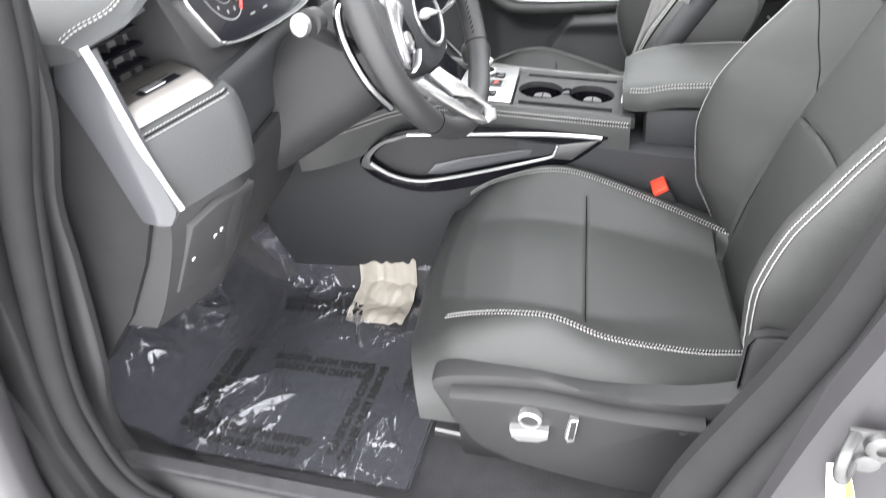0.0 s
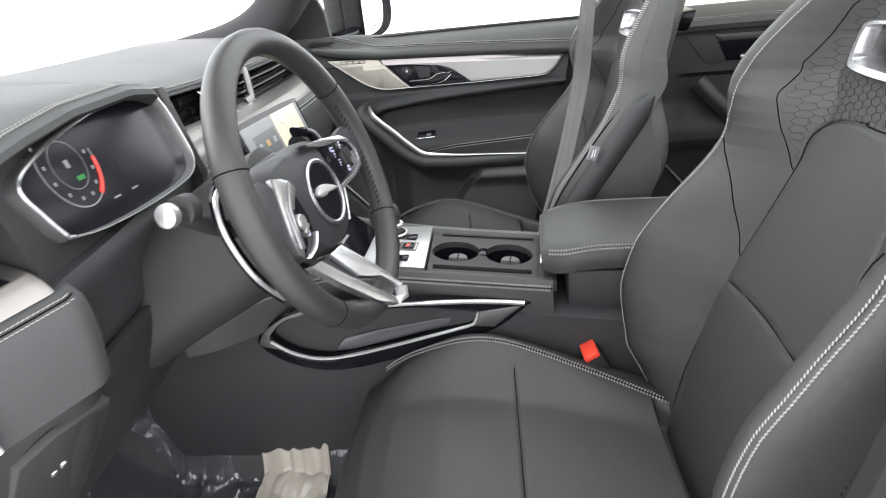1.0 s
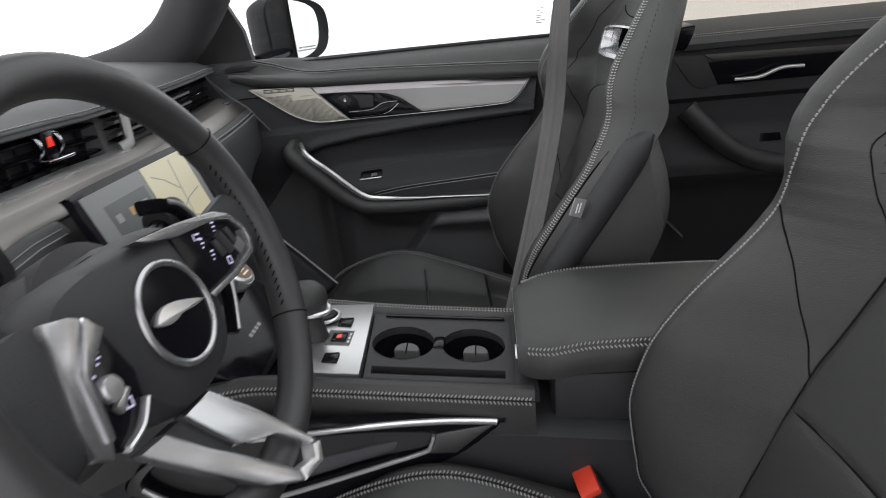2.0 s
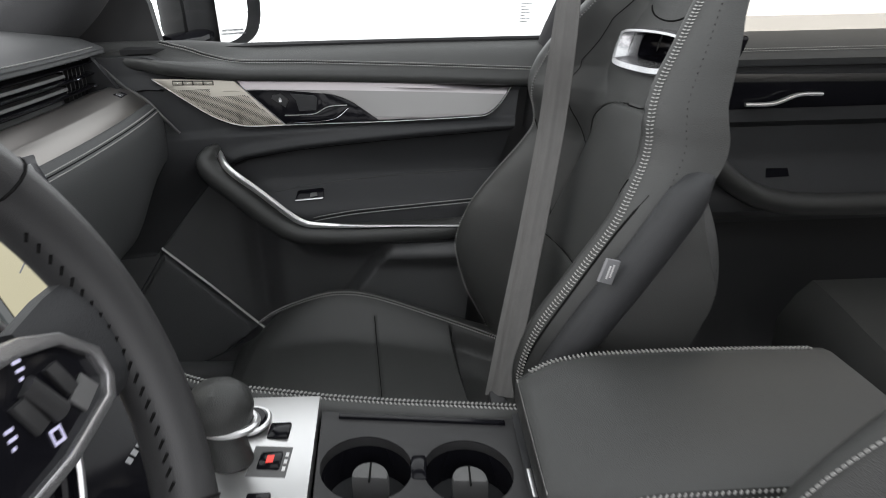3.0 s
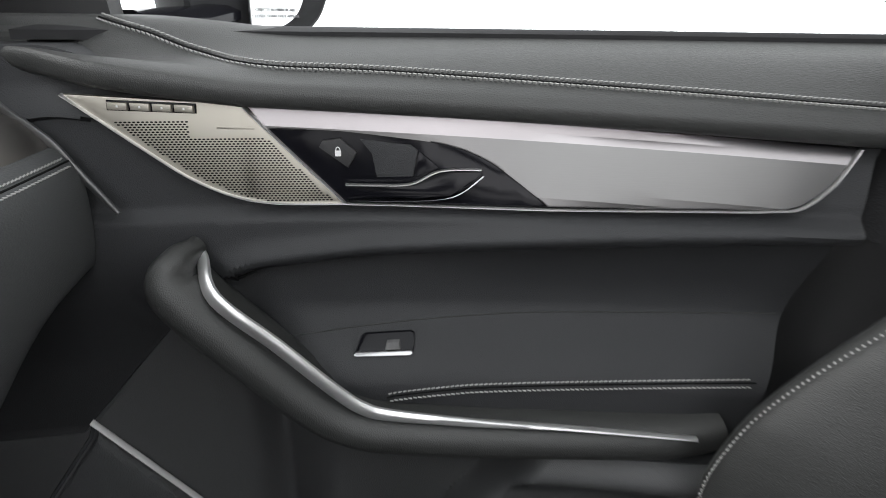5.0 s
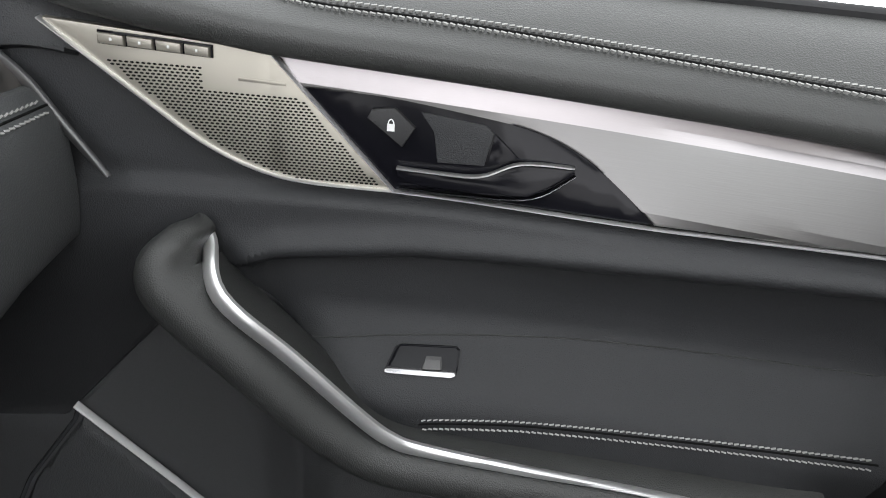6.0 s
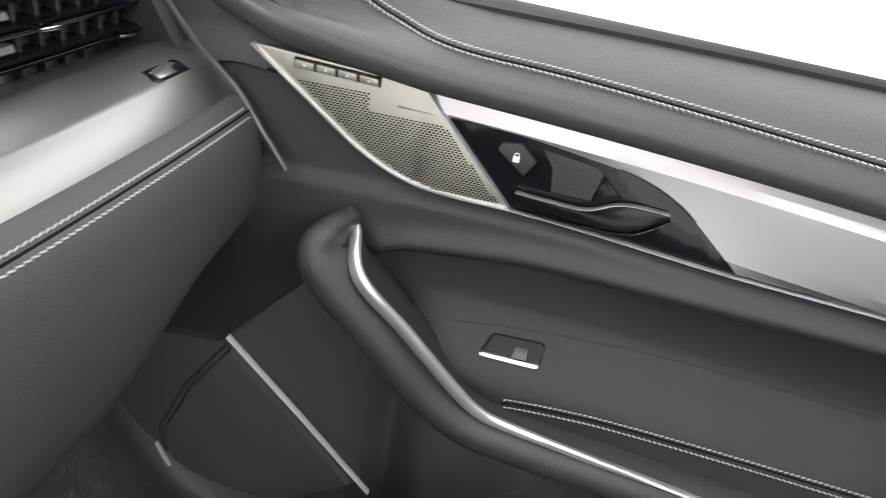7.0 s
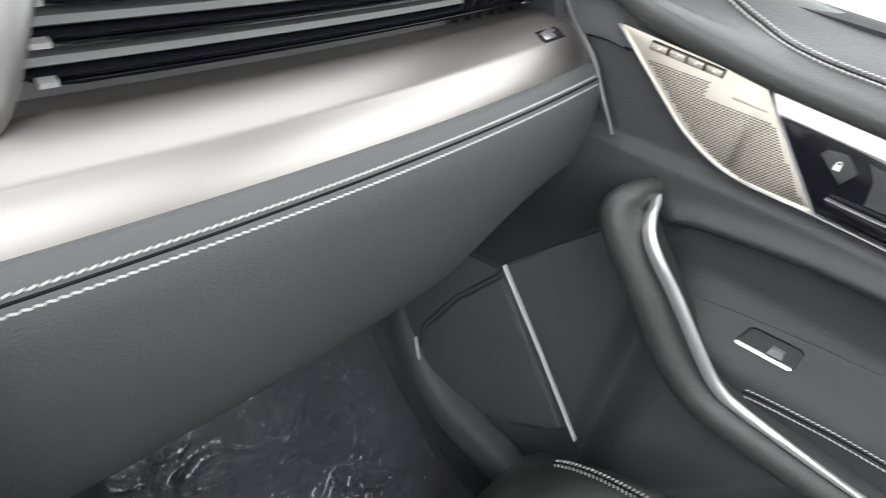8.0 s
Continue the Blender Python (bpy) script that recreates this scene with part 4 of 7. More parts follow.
knee = flow([(-0.396, 0.648), (-0.402, 0.612), (-0.425, 0.560), (-0.470, 0.480), (-0.505, 0.432)], 4) + [np.array((-0.7, 0.43)), np.array((-0.60, 0.66))]
part("knee_panel", run(knee, -0.685, -0.30, 30), PLASTIC, dash, "black knee panel under the wheel")
KN = lambda u, v, d: Vector((-0.425 + X(u) + 0.49 * v + 0.87 * d, u, 0.560 + Z(u) + 0.87 * v - 0.49 * d))
lid = part("knee_lid", slab([(-0.672, -0.075), (-0.668, 0.055), (-0.640, 0.070), (-0.585, 0.060), (-0.575, 0.040), (-0.60, -0.06), (-0.62, -0.078)], KN, -0.006, 0.004, 0.002), PLASTIC, dash, "black lid in the knee panel")
for y, v in ((-0.636, 0.006), (-0.629, 0.011), (-0.660, -0.016)):
    part("panel_key", slab([(y - 0.002, v + 0.003), (y + 0.001, v + 0.004), (y + 0.002, v - 0.002), (y - 0.001, v - 0.003)], KN, 0.003, 0.006, 0.0005), SPOKE, lid, "small silver panel key")

part("cowl", run(flow([(-0.400, 0.752), (-0.392, 0.735), (-0.398, 0.70), (-0.402, 0.655), (-0.43, 0.640)], 4) + [np.array((-0.55, 0.64)), np.array((-0.55, 0.752))], -0.598, -0.265, 20), VINYL, dash, "black cowl under the instruments")
# instrument hood and display
H = lambda u, v, d: Vector((-0.372 + d * 0.97 - (v - 0.80) * 0.28, u, 0.868 - (0.868 - v) * 0.89 + d * 0.2))
face = flow([(-0.285, 0.862), (-0.36, 0.868), (-0.447, 0.856), (-0.52, 0.836), (-0.566, 0.812), (-0.560, 0.775), (-0.548, 0.742)], 5) + flow([(-0.548, 0.742), (-0.50, 0.732), (-0.42, 0.728), (-0.33, 0.731), (-0.292, 0.740), (-0.276, 0.760), (-0.274, 0.79), (-0.276, 0.83), (-0.285, 0.862)], 4)[1:-1]
face = [tuple(q) for q in face]
cl = part("instrument_display", slab(face, H, -0.02, 0.0, 0.001), SCREEN_OFF, dash, "dark glass instrument display, lit dial")
part("bezel", sweep([H(u, v, 0.004) for u, v in face[: 32]], 0.0030, 0.012, up=(1, 0, 0.2), seg=10, square=3), SPOKE, cl, "chrome display surround")
part("lower_bezel", sweep([H(u, v, 0.004) for u, v in face[30:]], 0.0016, 0.010, up=(1, 0, 0.2), seg=8, square=3), CHROME, cl, "thin chrome lower edge")
for r0, r1, m_, a0, a1 in ((0.0385, 0.040, GLOW_WHITE, -3.8, 0.2), (0.036, 0.041, GLOW_RED, 0.0, -1.0), (0.022, 0.0227, GLOW_WHITE, 0, 6.2832)):
    arc = bmesh.new()
    pv = None
    for a in np.linspace(a0, a1, 40):
        cur = [arc.verts.new(H(-0.480 + 1.05 * r * math.cos(a), 0.812 + 1.35 * r * math.sin(a), 0.0012)) for r in (r0, r1)]
        if pv:
            arc.faces.new((pv[0], cur[0], cur[1], pv[1]))
        pv = cur
    part("dial_ring", arc, m_, cl, "", False)
for k in range(9):
    a = -3.8 + k * 0.5
    u, v = -0.480 + 0.033 * math.cos(a), 0.812 + 0.042 * math.sin(a)
    part("numeral", slab([(u - 0.0016, v + 0.0024), (u + 0.0016, v + 0.0024), (u + 0.0016, v - 0.0024), (u - 0.0016, v - 0.0024)], H, 0.001, 0.0014, 0), GLOW_WHITE, cl)
part("gear_mark", slab([(-0.484, 0.819), (-0.478, 0.819), (-0.478, 0.809), (-0.484, 0.809)], H, 0.001, 0.0014, 0), GLOW_WHITE, cl)
part("green_mark", slab([(-0.479, 0.797), (-0.467, 0.797), (-0.467, 0.791), (-0.479, 0.791)], H, 0.001, 0.0014, 0), GLOW_GREEN, cl)
for u in (-0.556, -0.445, -0.41):
    part("readout", slab([(u, 0.756), (u + 0.012, 0.756), (u + 0.012, 0.7535), (u, 0.7535)], H, 0.001, 0.0014, 0), GLOW_WHITE, cl)
hood_rings = []
for y in np.linspace(-0.705, -0.262, 50):
    lip = lerp_at(y, [-0.705, -0.69, -0.657, -0.605, -0.54, -0.466, -0.356, -0.312, -0.285, -0.262], [0.800, 0.812, 0.829, 0.848, 0.863, 0.875, 0.879, 0.872, 0.860, 0.842])
    fx = -0.355 - 0.05 * smooth((-0.66 - y) / 0.05) - 0.04 * smooth((y + 0.31) / 0.05)
    back = min(0.889, lip + 0.020)
    hood_rings.append([(-0.62, y, back + 0.004), (-0.50, y, back), (fx - 0.06, y, lip + 0.012), (fx - 0.02, y, lip + 0.007), (fx - 0.004, y, lip + 0.001), (fx - 0.002, y, lip - 0.006), (fx - 0.010, y, lip - 0.011), (-0.44, y, lip - 0.014), (-0.50, y, lip - 0.02), (-0.62, y, 0.80)])
part("instrument_hood", loft(hood_rings), LEATHER_DASH, dash, "dark leather hood over the instruments")
seam = [Vector((r[3][0] - 0.002, r[3][1], r[3][2] + 0.0008)) for r in hood_rings]
stitching(flow(seam, 2), lambda p: (1, 0, 0), dash, pitch=0.006, length=0.0042, gap=0.003)
part("display_box", run([(-0.47, 0.885), (-0.452, 0.88), (-0.415, 0.77), (-0.415, 0.735), (-0.60, 0.66), (-0.60, 0.885)], -0.59, -0.262, 8), PLASTIC, dash, "black display housing")
part("display_cheek", slab([(-0.52, 0.868), (-0.380, 0.868), (-0.345, 0.74), (-0.36, 0.70), (-0.55, 0.70)], lambda u, v, d: Vector((u, d, v)), -0.268, -0.250, 0.004), PLASTIC, dash, "black side of the display housing")

# centre screen
SC = lambda u, v, d: Vector((-0.340 + (0.775 - v) * 0.34 + d * 0.95 + 0.10 * u * u, u * (0.97 if u > 0 else 1.10), v + d * 0.31))
outl = [tuple(q) for q in flow([(-0.132, 0.782), (0.0, 0.784), (0.120, 0.782), (0.128, 0.772), (0.127, 0.70), (0.127, 0.630), (0.120, 0.624), (0.0, 0.623), (-0.126, 0.624), (-0.134, 0.632), (-0.138, 0.70), (-0.140, 0.772)], 4, True)]
ts = part("touch_screen", slab(outl, SC, -0.012, 0.0, 0.002, 10), SCREEN_OFF, dash, "gloss black touch screen showing a map")
part("map", slab([(-0.012, 0.775), (0.103, 0.775), (0.103, 0.644), (-0.012, 0.644)], SC, 0.0005, 0.0012, 0, 6), SCREEN_MAP, ts, "pale yellow map picture")
part("panel", slab([(-0.132, 0.775), (-0.014, 0.775), (-0.014, 0.644), (-0.130, 0.644)], SC, 0.0005, 0.0012, 0, 6), SCREEN_DARK, ts, "grey menu panel")
part("menu_frame", slab([(-0.106, 0.756), (-0.022, 0.756), (-0.022, 0.668), (-0.106, 0.668)], SC, 0.0012, 0.0016, 0, 4), SCREEN_MENU, ts, "darker menu picture")
for k in range(6):
    u, v = -0.098 + 0.028 * (k % 3), 0.742 - 0.036 * (k // 3)
    part("menu_icon", slab([(u, v), (u + 0.011, v), (u + 0.011, v - 0.010), (u, v - 0.010)], SC, 0.0017, 0.0021, 0), GLOW_AMBER if k == 1 else GLOW_WHITE, ts)
for k, (u0, v0, u1, v1) in enumerate(((0.0, 0.76, 0.05, 0.73), (0.02, 0.70, 0.094, 0.72), (0.04, 0.65, 0.06, 0.77), (0.05, 0.69, 0.095, 0.66))):
    part("road_line", sweep([SC(u0, v0, 0.0014), SC((u0 + u1) / 2, (v0 + v1) / 2 + 0.004, 0.0014), SC(u1, v1, 0.0014)], 0.0008, 0.0003, up=(1, 0, 0.3), seg=6), GLOW_WHITE, ts)
part("key_border", slab([(0.104, 0.775), (0.117, 0.775), (0.117, 0.652), (0.104, 0.652)], SC, 0.0004, 0.0009, 0, 6), SCREEN_DARK, ts, "dark key border")
for u, v in ((0.1105, 0.676), (0.1105, 0.660)):
    part("screen_key", slab([(u - 0.004, v + 0.004), (u + 0.004, v + 0.004), (u + 0.004, v - 0.004), (u - 0.004, v - 0.004)], SC, 0.0005, 0.0012, 0), GLOW_WHITE, ts)
part("screen_housing", run([(-0.415, 0.758), (-0.400, 0.752), (-0.340, 0.622), (-0.34, 0.58), (-0.60, 0.55), (-0.60, 0.758)], -0.136, 0.108, 10), PLASTIC, dash, "black centre stack behind the screen")
part("vent_divider", sweep(flow([(-0.470, 0.196, 0.842), (-0.462, 0.186, 0.818), (-0.455, 0.174, 0.793), (-0.449, 0.160, 0.780), (-0.447, 0.130, 0.777)], 6), 0.011, 0.004, up=(1, 0, 0.3), seg=12, square=3), ALU_X, dash, "satin silver bow at the end of the centre vent")
hz = part("hazard_switch", box(-0.480, -0.458, -0.012, 0.012, 0.796, 0.834, 0.004), PIANO, dash, "gloss black hazard switch")
part("triangle", slab([(-0.006, 0.813), (0.006, 0.813), (0.004, 0.826), (-0.004, 0.826)], lambda u, v, d: Vector((-0.458 + d, u, v)), -0.001, 0.0012, 0.0005), GLOW_RED, hz, "red warning triangle key")
for y in (-0.020, 0.020):
    part("clip_disc", lathe([(0, -0.003), (0.018, -0.003), (0.019, 0.0), (0.018, 0.003), (0, 0.003)], Matrix.Translation((-0.474, y, 0.815)) @ pose(0, 0, 0, 90, 0, 0)), DARK_CHROME, hz, "dark chrome disc beside the switch")
part("clip_foot", box(-0.474, -0.446, -0.026, 0.026, 0.794, 0.799, 0.002), DARK_CHROME, hz, "dark chrome foot")

# ---- centre console ----
con = thing("centre_console", "black centre console with cup holders, silver plate and storage slot", "centre console")


def top_z(x):
    return 0.472 - 0.10 * (x - 0.157)


def con_half(x):
    return lerp_at(x, [-0.60, -0.30, -0.1, 0.16, 0.30], [0.175, 0.145, 0.124, 0.118, 0.118])


rings = []
for x in np.linspace(-0.62, 0.62, 50):
    z = top_z(x) if x > -0.30 else top_z(-0.30) + 0.0 * x
    w = con_half(x)
    bulge = 0.02 * smooth((-x - 0.1) / 0.3)
    zt = z - 0.055
    rings.append([(x, s * a, b) for s, a, b in ((-1, 0.135, 0.06), (-1, w + 0.012 + bulge, 0.24), (-1, w + 0.006 + bulge, 0.34), (-1, w + 0.002, zt - 0.01), (-1, w - 0.012, zt), (1, w - 0.012, zt), (1, w + 0.002, zt - 0.01), (1, w + 0.006 + bulge, 0.34), (1, w + 0.012 + bulge, 0.24), (1, 0.135, 0.06))])
part("body", loft(rings), VINYL, con, "black soft-touch console side")


def rail(s):
    """Leather rail along one top edge, curling out towards the dashboard."""
    out, seam = [], []
    for x in np.linspace(-0.46 if s < 0 else -0.374, 0.158, 40):
        spread = 0.15 * smooth((-x - 0.16) / 0.32) ** 1.3
        zz = top_z(max(x, -0.30)) - 0.02 * smooth((-x - 0.2) / 0.25)
        y = (0.108 + spread) * s if s < 0 else lerp_at(x, [-0.423, -0.373, -0.33, -0.303, -0.263, -0.225, -0.18, -0.07, 0.0], [0.270, 0.220, 0.183, 0.165, 0.146, 0.131, 0.122, 0.111, 0.108])
        if s > 0:
            zz = top_z(max(x, -0.33)) - 0.004
        prof = [(-0.020, -0.075), (-0.018, -0.012), (-0.014, -0.004), (-0.006, 0.001), (0.004, 0.001), (0.010, -0.006), (0.012, -0.020), (0.010, -0.075)]
        out.append([(x, y + s * a, zz + b) for a, b in prof])
        seam.append(Vector((x, y + s * 0.0, zz + 0.0016)))
    part("leather_rail", loft(out), LEATHER, con, "black leather rail with a double seam")
    if s < 0:
        seam = [q + Vector((0, -0.0118, -0.0135)) for q in seam]
    stitching(seam, (lambda p: (0, 1, 0)) if s > 0 else (lambda p: (0, 0.1, 1)), con, gap=0.0036, pitch=0.0050, length=0.0044, wide=0.0020, slant=1.4)
    part("seam", sweep([q - (Vector((0, 0, 0.0010)) if s > 0 else Vector((0, -0.0010, 0))) for q in seam], 0.001, seg=6), GROOVE, con)


rail(-1)
rail(1)
CT = lambda u, v, d: Vector((u, v, top_z(u) - 0.006 + d))
# cup tray with two wells and a slot
def ring_pts(cx, cy, r, n=28):
    return [(cx + r * math.cos(2 * math.pi * k / n), cy + r * math.sin(2 * math.pi * k / n)) for k in range(n)]


tray = [(-0.080, 0.090), (0.137, 0.090), (0.137, -0.090), (-0.067, -0.090)]
slot = [(-0.060, -0.060), (0.122, -0.060), (0.122, -0.078), (-0.058, -0.078)]
part("cup_tray", slab(tray, CT, -0.012, 0.0, 0.0015, 0, [ring_pts(-0.024, 0.004, 0.0455), ring_pts(0.078, 0.004, 0.0455), slot]), PLASTIC, con, "black tray with two cup wells")
for cx in (-0.024, 0.078):
    prof = [(0.0455, 0.0), (0.046, -0.004), (0.044, -0.055), (0.038, -0.066), (0.030, -0.068)]
    rings = [[CT(cx + r * math.cos(2 * math.pi * k / 28), 0.004 + r * math.sin(2 * math.pi * k / 28), h) for k in range(28)] for r, h in prof]
    well = loft(rings, True, False)
    bmesh.ops.contextual_create(well, geom=[e for e in well.edges if e.is_boundary and all((v.co - CT(cx, 0.004, -0.068)).length < 0.035 for v in e.verts)])
    bmesh.ops.recalc_face_normals(well, faces=well.faces)
    bmesh.ops.reverse_faces(well, faces=well.faces)
    wl = part("cup_well", well, PIANO, con, "gloss black cup well")
    part("rubber_mat", slab(ring_pts(cx, 0.004, 0.030, 20), CT, -0.068, -0.050, 0.003), GREY_RUBBER, wl, "grey rubber disc")
    part("cup_tab", slab([(cx + 0.002 + 0.019 * math.cos(a), 0.010 + 0.019 * math.sin(a)) for a in np.linspace(-0.3, math.pi + 0.3, 12)], CT, -0.052, -0.014, 0.006), GREY_RUBBER, wl, "grey spring tab")
    part("tab_slit", box(cx + 0.001, cx + 0.003, -0.002, 0.026, top_z(cx) - 0.021, top_z(cx) - 0.0195, 0), GROOVE, wl)
part("cup_divider", box(0.019, 0.036, -0.012, 0.024, top_z(0.03) - 0.05, top_z(0.03) - 0.004, 0.004), PIANO, con, "black clip between the cup wells")
part("slot_floor", slab([(-0.068, -0.056), (0.122, -0.056), (0.122, -0.080), (-0.068, -0.080)], CT, -0.03, -0.026, 0.001), GROOVE, con)
part("tray_edge", slab([(-0.060, 0.083), (0.125, 0.083), (0.125, 0.077), (-0.060, 0.077)], CT, 0.0, 0.0035, 0.001), PIANO, con, "gloss strip along the tray")
part("tray_latch", box(0.1375, 0.1425, -0.030, 0.008, top_z(0.14) - 0.016, top_z(0.14) - 0.004, 0.001), CHROME, con, "small chrome latch bar")
part("tray_rear", slab([(0.135, 0.10), (0.165, 0.10), (0.165, -0.10), (0.135, -0.10)], CT, -0.02, 0.001, 0.003), VINYL, con)
# silver shifter plate
plate = part("shift_plate", slab([(-0.195, 0.060), (-0.172, 0.100), (-0.084, 0.110), (-0.071, -0.090), (-0.160, -0.090), (-0.190, -0.06)], CT, -0.010, 0.006, 0.002), SILVER, con, "satin silver shifter plate")
for y in (0.045, 0.0, -0.055):
    k = part("plate_key", box(-0.128, -0.106, y - 0.012, y + 0.012, top_z(-0.117) - 0.006, top_z(-0.117) + 0.003, 0.002), PIANO, plate, "black plate key")
    if y == 0.0:
        part("park_mark", box(-0.120, -0.113, -0.005, 0.005, top_z(-0.117) + 0.003, top_z(-0.117) + 0.0035, 0), GLOW_RED, k, "red lit park mark")
part("key_frame", slab([(-0.136, 0.022), (-0.098, 0.022), (-0.098, -0.022), (-0.136, -0.022)], CT, 0.004, 0.0065, 0.002), GREY_RUBBER, plate, "grey frame round the park key")
for v in (0.010, 0.0, -0.010):
    part("plate_mark", slab([(-0.1035, v + 0.003), (-0.1005, v + 0.003), (-0.1005, v - 0.003), (-0.1035, v - 0.003)], CT, 0.0065, 0.0068, 0), WHITE, plate)
part("dial_ring", sweep([(-0.150 + 0.021 * math.cos(a), 0.055 + 0.021 * math.sin(a), top_z(-0.15) + 0.004) for a in np.linspace(0, 2 * math.pi, 33)[:-1]], 0.0028, 0.003, closed=True, seg=8), CHROME, plate, "chrome ring round the dial")
part("mode_dial", lathe([(0.0, -0.006), (0.019, -0.006), (0.019, 0.004), (0.017, 0.007), (0.0, 0.007)], Matrix.Translation((-0.150, 0.055, top_z(-0.15) + 0.002))), PIANO, plate, "round black mode dial")
lever = part("gear_lever", lathe([(0.0, 0.0), (0.020, 0.0), (0.017, 0.02), (0.016, 0.035), (0.024, 0.050), (0.027, 0.066), (0.025, 0.080), (0.017, 0.090), (0.0, 0.094)], Matrix.Translation((-0.155, 0.0, top_z(-0.155))) @ Matrix.Diagonal((1.15, 0.95, 0.95, 1))), LEATHER, con, "stubby leather gear lever")
part("lever_trim", sweep([(-0.15 + 0.026 * math.cos(a), 0.019 * math.sin(a), top_z(-0.155) + 0.044) for a in np.linspace(0, 2 * math.pi, 25)[:-1]], 0.004, 0.004, closed=True, seg=8), CHROME, lever, "chrome collar")
# climate panel leaning up to the screen, with its dials
CP = lambda u, v, d: Vector((-0.205 - v * 0.72 - d * 0 + d * 0.5, u, 0.487 + v * 0.62 + d * 0.86))
cp = part("climate_panel", slab([(-0.125, 0.19), (0.125, 0.19), (0.115, 0.0), (-0.115, 0.0)], CP, -0.03, 0.0, 0.004), PIANO, con, "gloss black climate panel")
for y in (0.074, -0.075):
    rot = Matrix.Translation(CP(y, 0.128, 0.004)) @ pose(0, 0, 0, 0, 42, 0)
    dial = part("climate_dial", lathe([(0.0, 0.0), (0.027, 0.0), (0.0275, 0.004), (0.026, 0.022), (0.024, 0.024), (0.021, 0.0245), (0.0, 0.0245)], rot, 40), CHROME, cp, "knurled chrome climate dial")
    part("dial_face", lathe([(0.0, 0.0246), (0.0205, 0.0246), (0.0205, 0.0256), (0.0, 0.0258)], rot, 32), GLOW_BROWN, dial, "brown lit dial face")
    for du, dv, a, b, m_ in ((0.0, -0.0035, 0.0055, 0.0026, GLOW_CREAM), (0.0, 0.0035, 0.0055, 0.0026, GLOW_CREAM), (0.011, 0.0, 0.0016, 0.009, GLOW_CREAM), (-0.008, 0.0, 0.0016, 0.0022, GLOW_CREAM), (-0.006, -0.012, 0.0046, 0.0020, GLOW_CREAM), (-0.0145, 0.004, 0.0012, 0.0012, GLOW_RED), (0.002, -0.0165, 0.0012, 0.0012, GLOW_BLUE)):
        part("dial_mark", box(-a, a, -b, b, 0.0260, 0.0264, 0), m_, dial).matrix_local = rot @ Matrix.Translation((du, dv, 0))
    for k in range(36):
        a = 2 * math.pi * k / 36
        part("knurl", box(-0.0008, 0.0008, -0.0008, 0.0008, 0.005, 0.020, 0), CHROME, dial).matrix_local = rot @ Matrix.Translation((0.0272 * math.cos(a), 0.0272 * math.sin(a), 0)) @ pose(0, 0, 0, 0, 0, math.degrees(a))
for k in range(4):
    part("panel_mark", slab([(-0.018 + 0.011 * k, 0.055), (-0.011 + 0.011 * k, 0.055), (-0.011 + 0.011 * k, 0.049), (-0.018 + 0.011 * k, 0.049)], CP, 0.0004, 0.001, 0), GLOW_WHITE, cp)
# side pocket with a chrome outline on the driver's side
def side(x, z, d):
    return Vector((x, -0.113 - 0.074 * smooth((0.108 - x) / 0.443) - d, z))


P_OUT = [tuple(q) for q in flow([(0.113, 0.432), (0.050, 0.383), (-0.055, 0.360), (-0.156, 0.345), (-0.239, 0.340), (-0.320, 0.364), (-0.366, 0.402), (-0.350, 0.432), (-0.308, 0.462), (-0.249, 0.478), (-0.115, 0.466), (0.0, 0.451), (0.105, 0.438)], 5, True)]
P_IN = [tuple(q) for q in flow([(0.022, 0.425), (0.018, 0.410), (0.004, 0.399), (-0.099, 0.383), (-0.205, 0.371), (-0.260, 0.372), (-0.307, 0.388), (-0.338, 0.413), (-0.328, 0.432), (-0.303, 0.450), (-0.254, 0.464), (-0.106, 0.450), (-0.02, 0.436)], 5, True)]
pk = part("side_pocket", slab(P_OUT, side, -0.006, 0.010, 0.004, 30, [P_IN]), PIANO, con, "dark side pocket with a chrome outline")
part("pocket_hollow", slab([(u, v) for u, v in P_IN], side, -0.020, -0.010, 0, 24), PLASTIC, pk, "dark hollow of the pocket")
part("pocket_lip", slab([(-0.235, 0.374), (-0.20, 0.372), (-0.03, 0.396), (-0.02, 0.412), (-0.16, 0.404), (-0.215, 0.396)], side, -0.010, -0.004, 0.003, 10), SMOKE, pk, "smooth inner lip of the pocket")
band_out = flow([(-0.352, 0.398), (-0.362, 0.406), (-0.347, 0.431), (-0.307, 0.458), (-0.252, 0.473)], 6)
band_in = flow([(-0.318, 0.392), (-0.342, 0.412), (-0.330, 0.433), (-0.304, 0.452), (-0.254, 0.466)], 6)
part("pocket_bow", slab([tuple(q) for q in band_out] + [tuple(q) for q in band_in[::-1]], side, 0.008, 0.013, 0.001, 12), STEEL, pk, "satin grey bow at the front of the pocket")
part("upper_chrome", sweep([side(x, z, 0.012) for x, z in [tuple(q) for q in flow([(0.108, 0.4365), (0.0, 0.448), (-0.108, 0.4585), (-0.20, 0.467), (-0.256, 0.4705)], 6)]], [0.0042] * 10 + [0.0030] * 15, 0.003, up=(0, 1, 0), seg=8, square=3), CHROME, pk, "satin chrome upper line")
part("lower_chrome", sweep([side(x, z, 0.012) for x, z in [tuple(q) for q in flow([(-0.340, 0.410), (-0.307, 0.387), (-0.260, 0.3705), (-0.205, 0.3695), (-0.099, 0.3815), (0.004, 0.3975), (0.020, 0.409), (0.025, 0.424)], 6)]], 0.0026, 0.003, up=(0, 1, 0), seg=8, square=3), CHROME, pk, "thin chrome lower line")
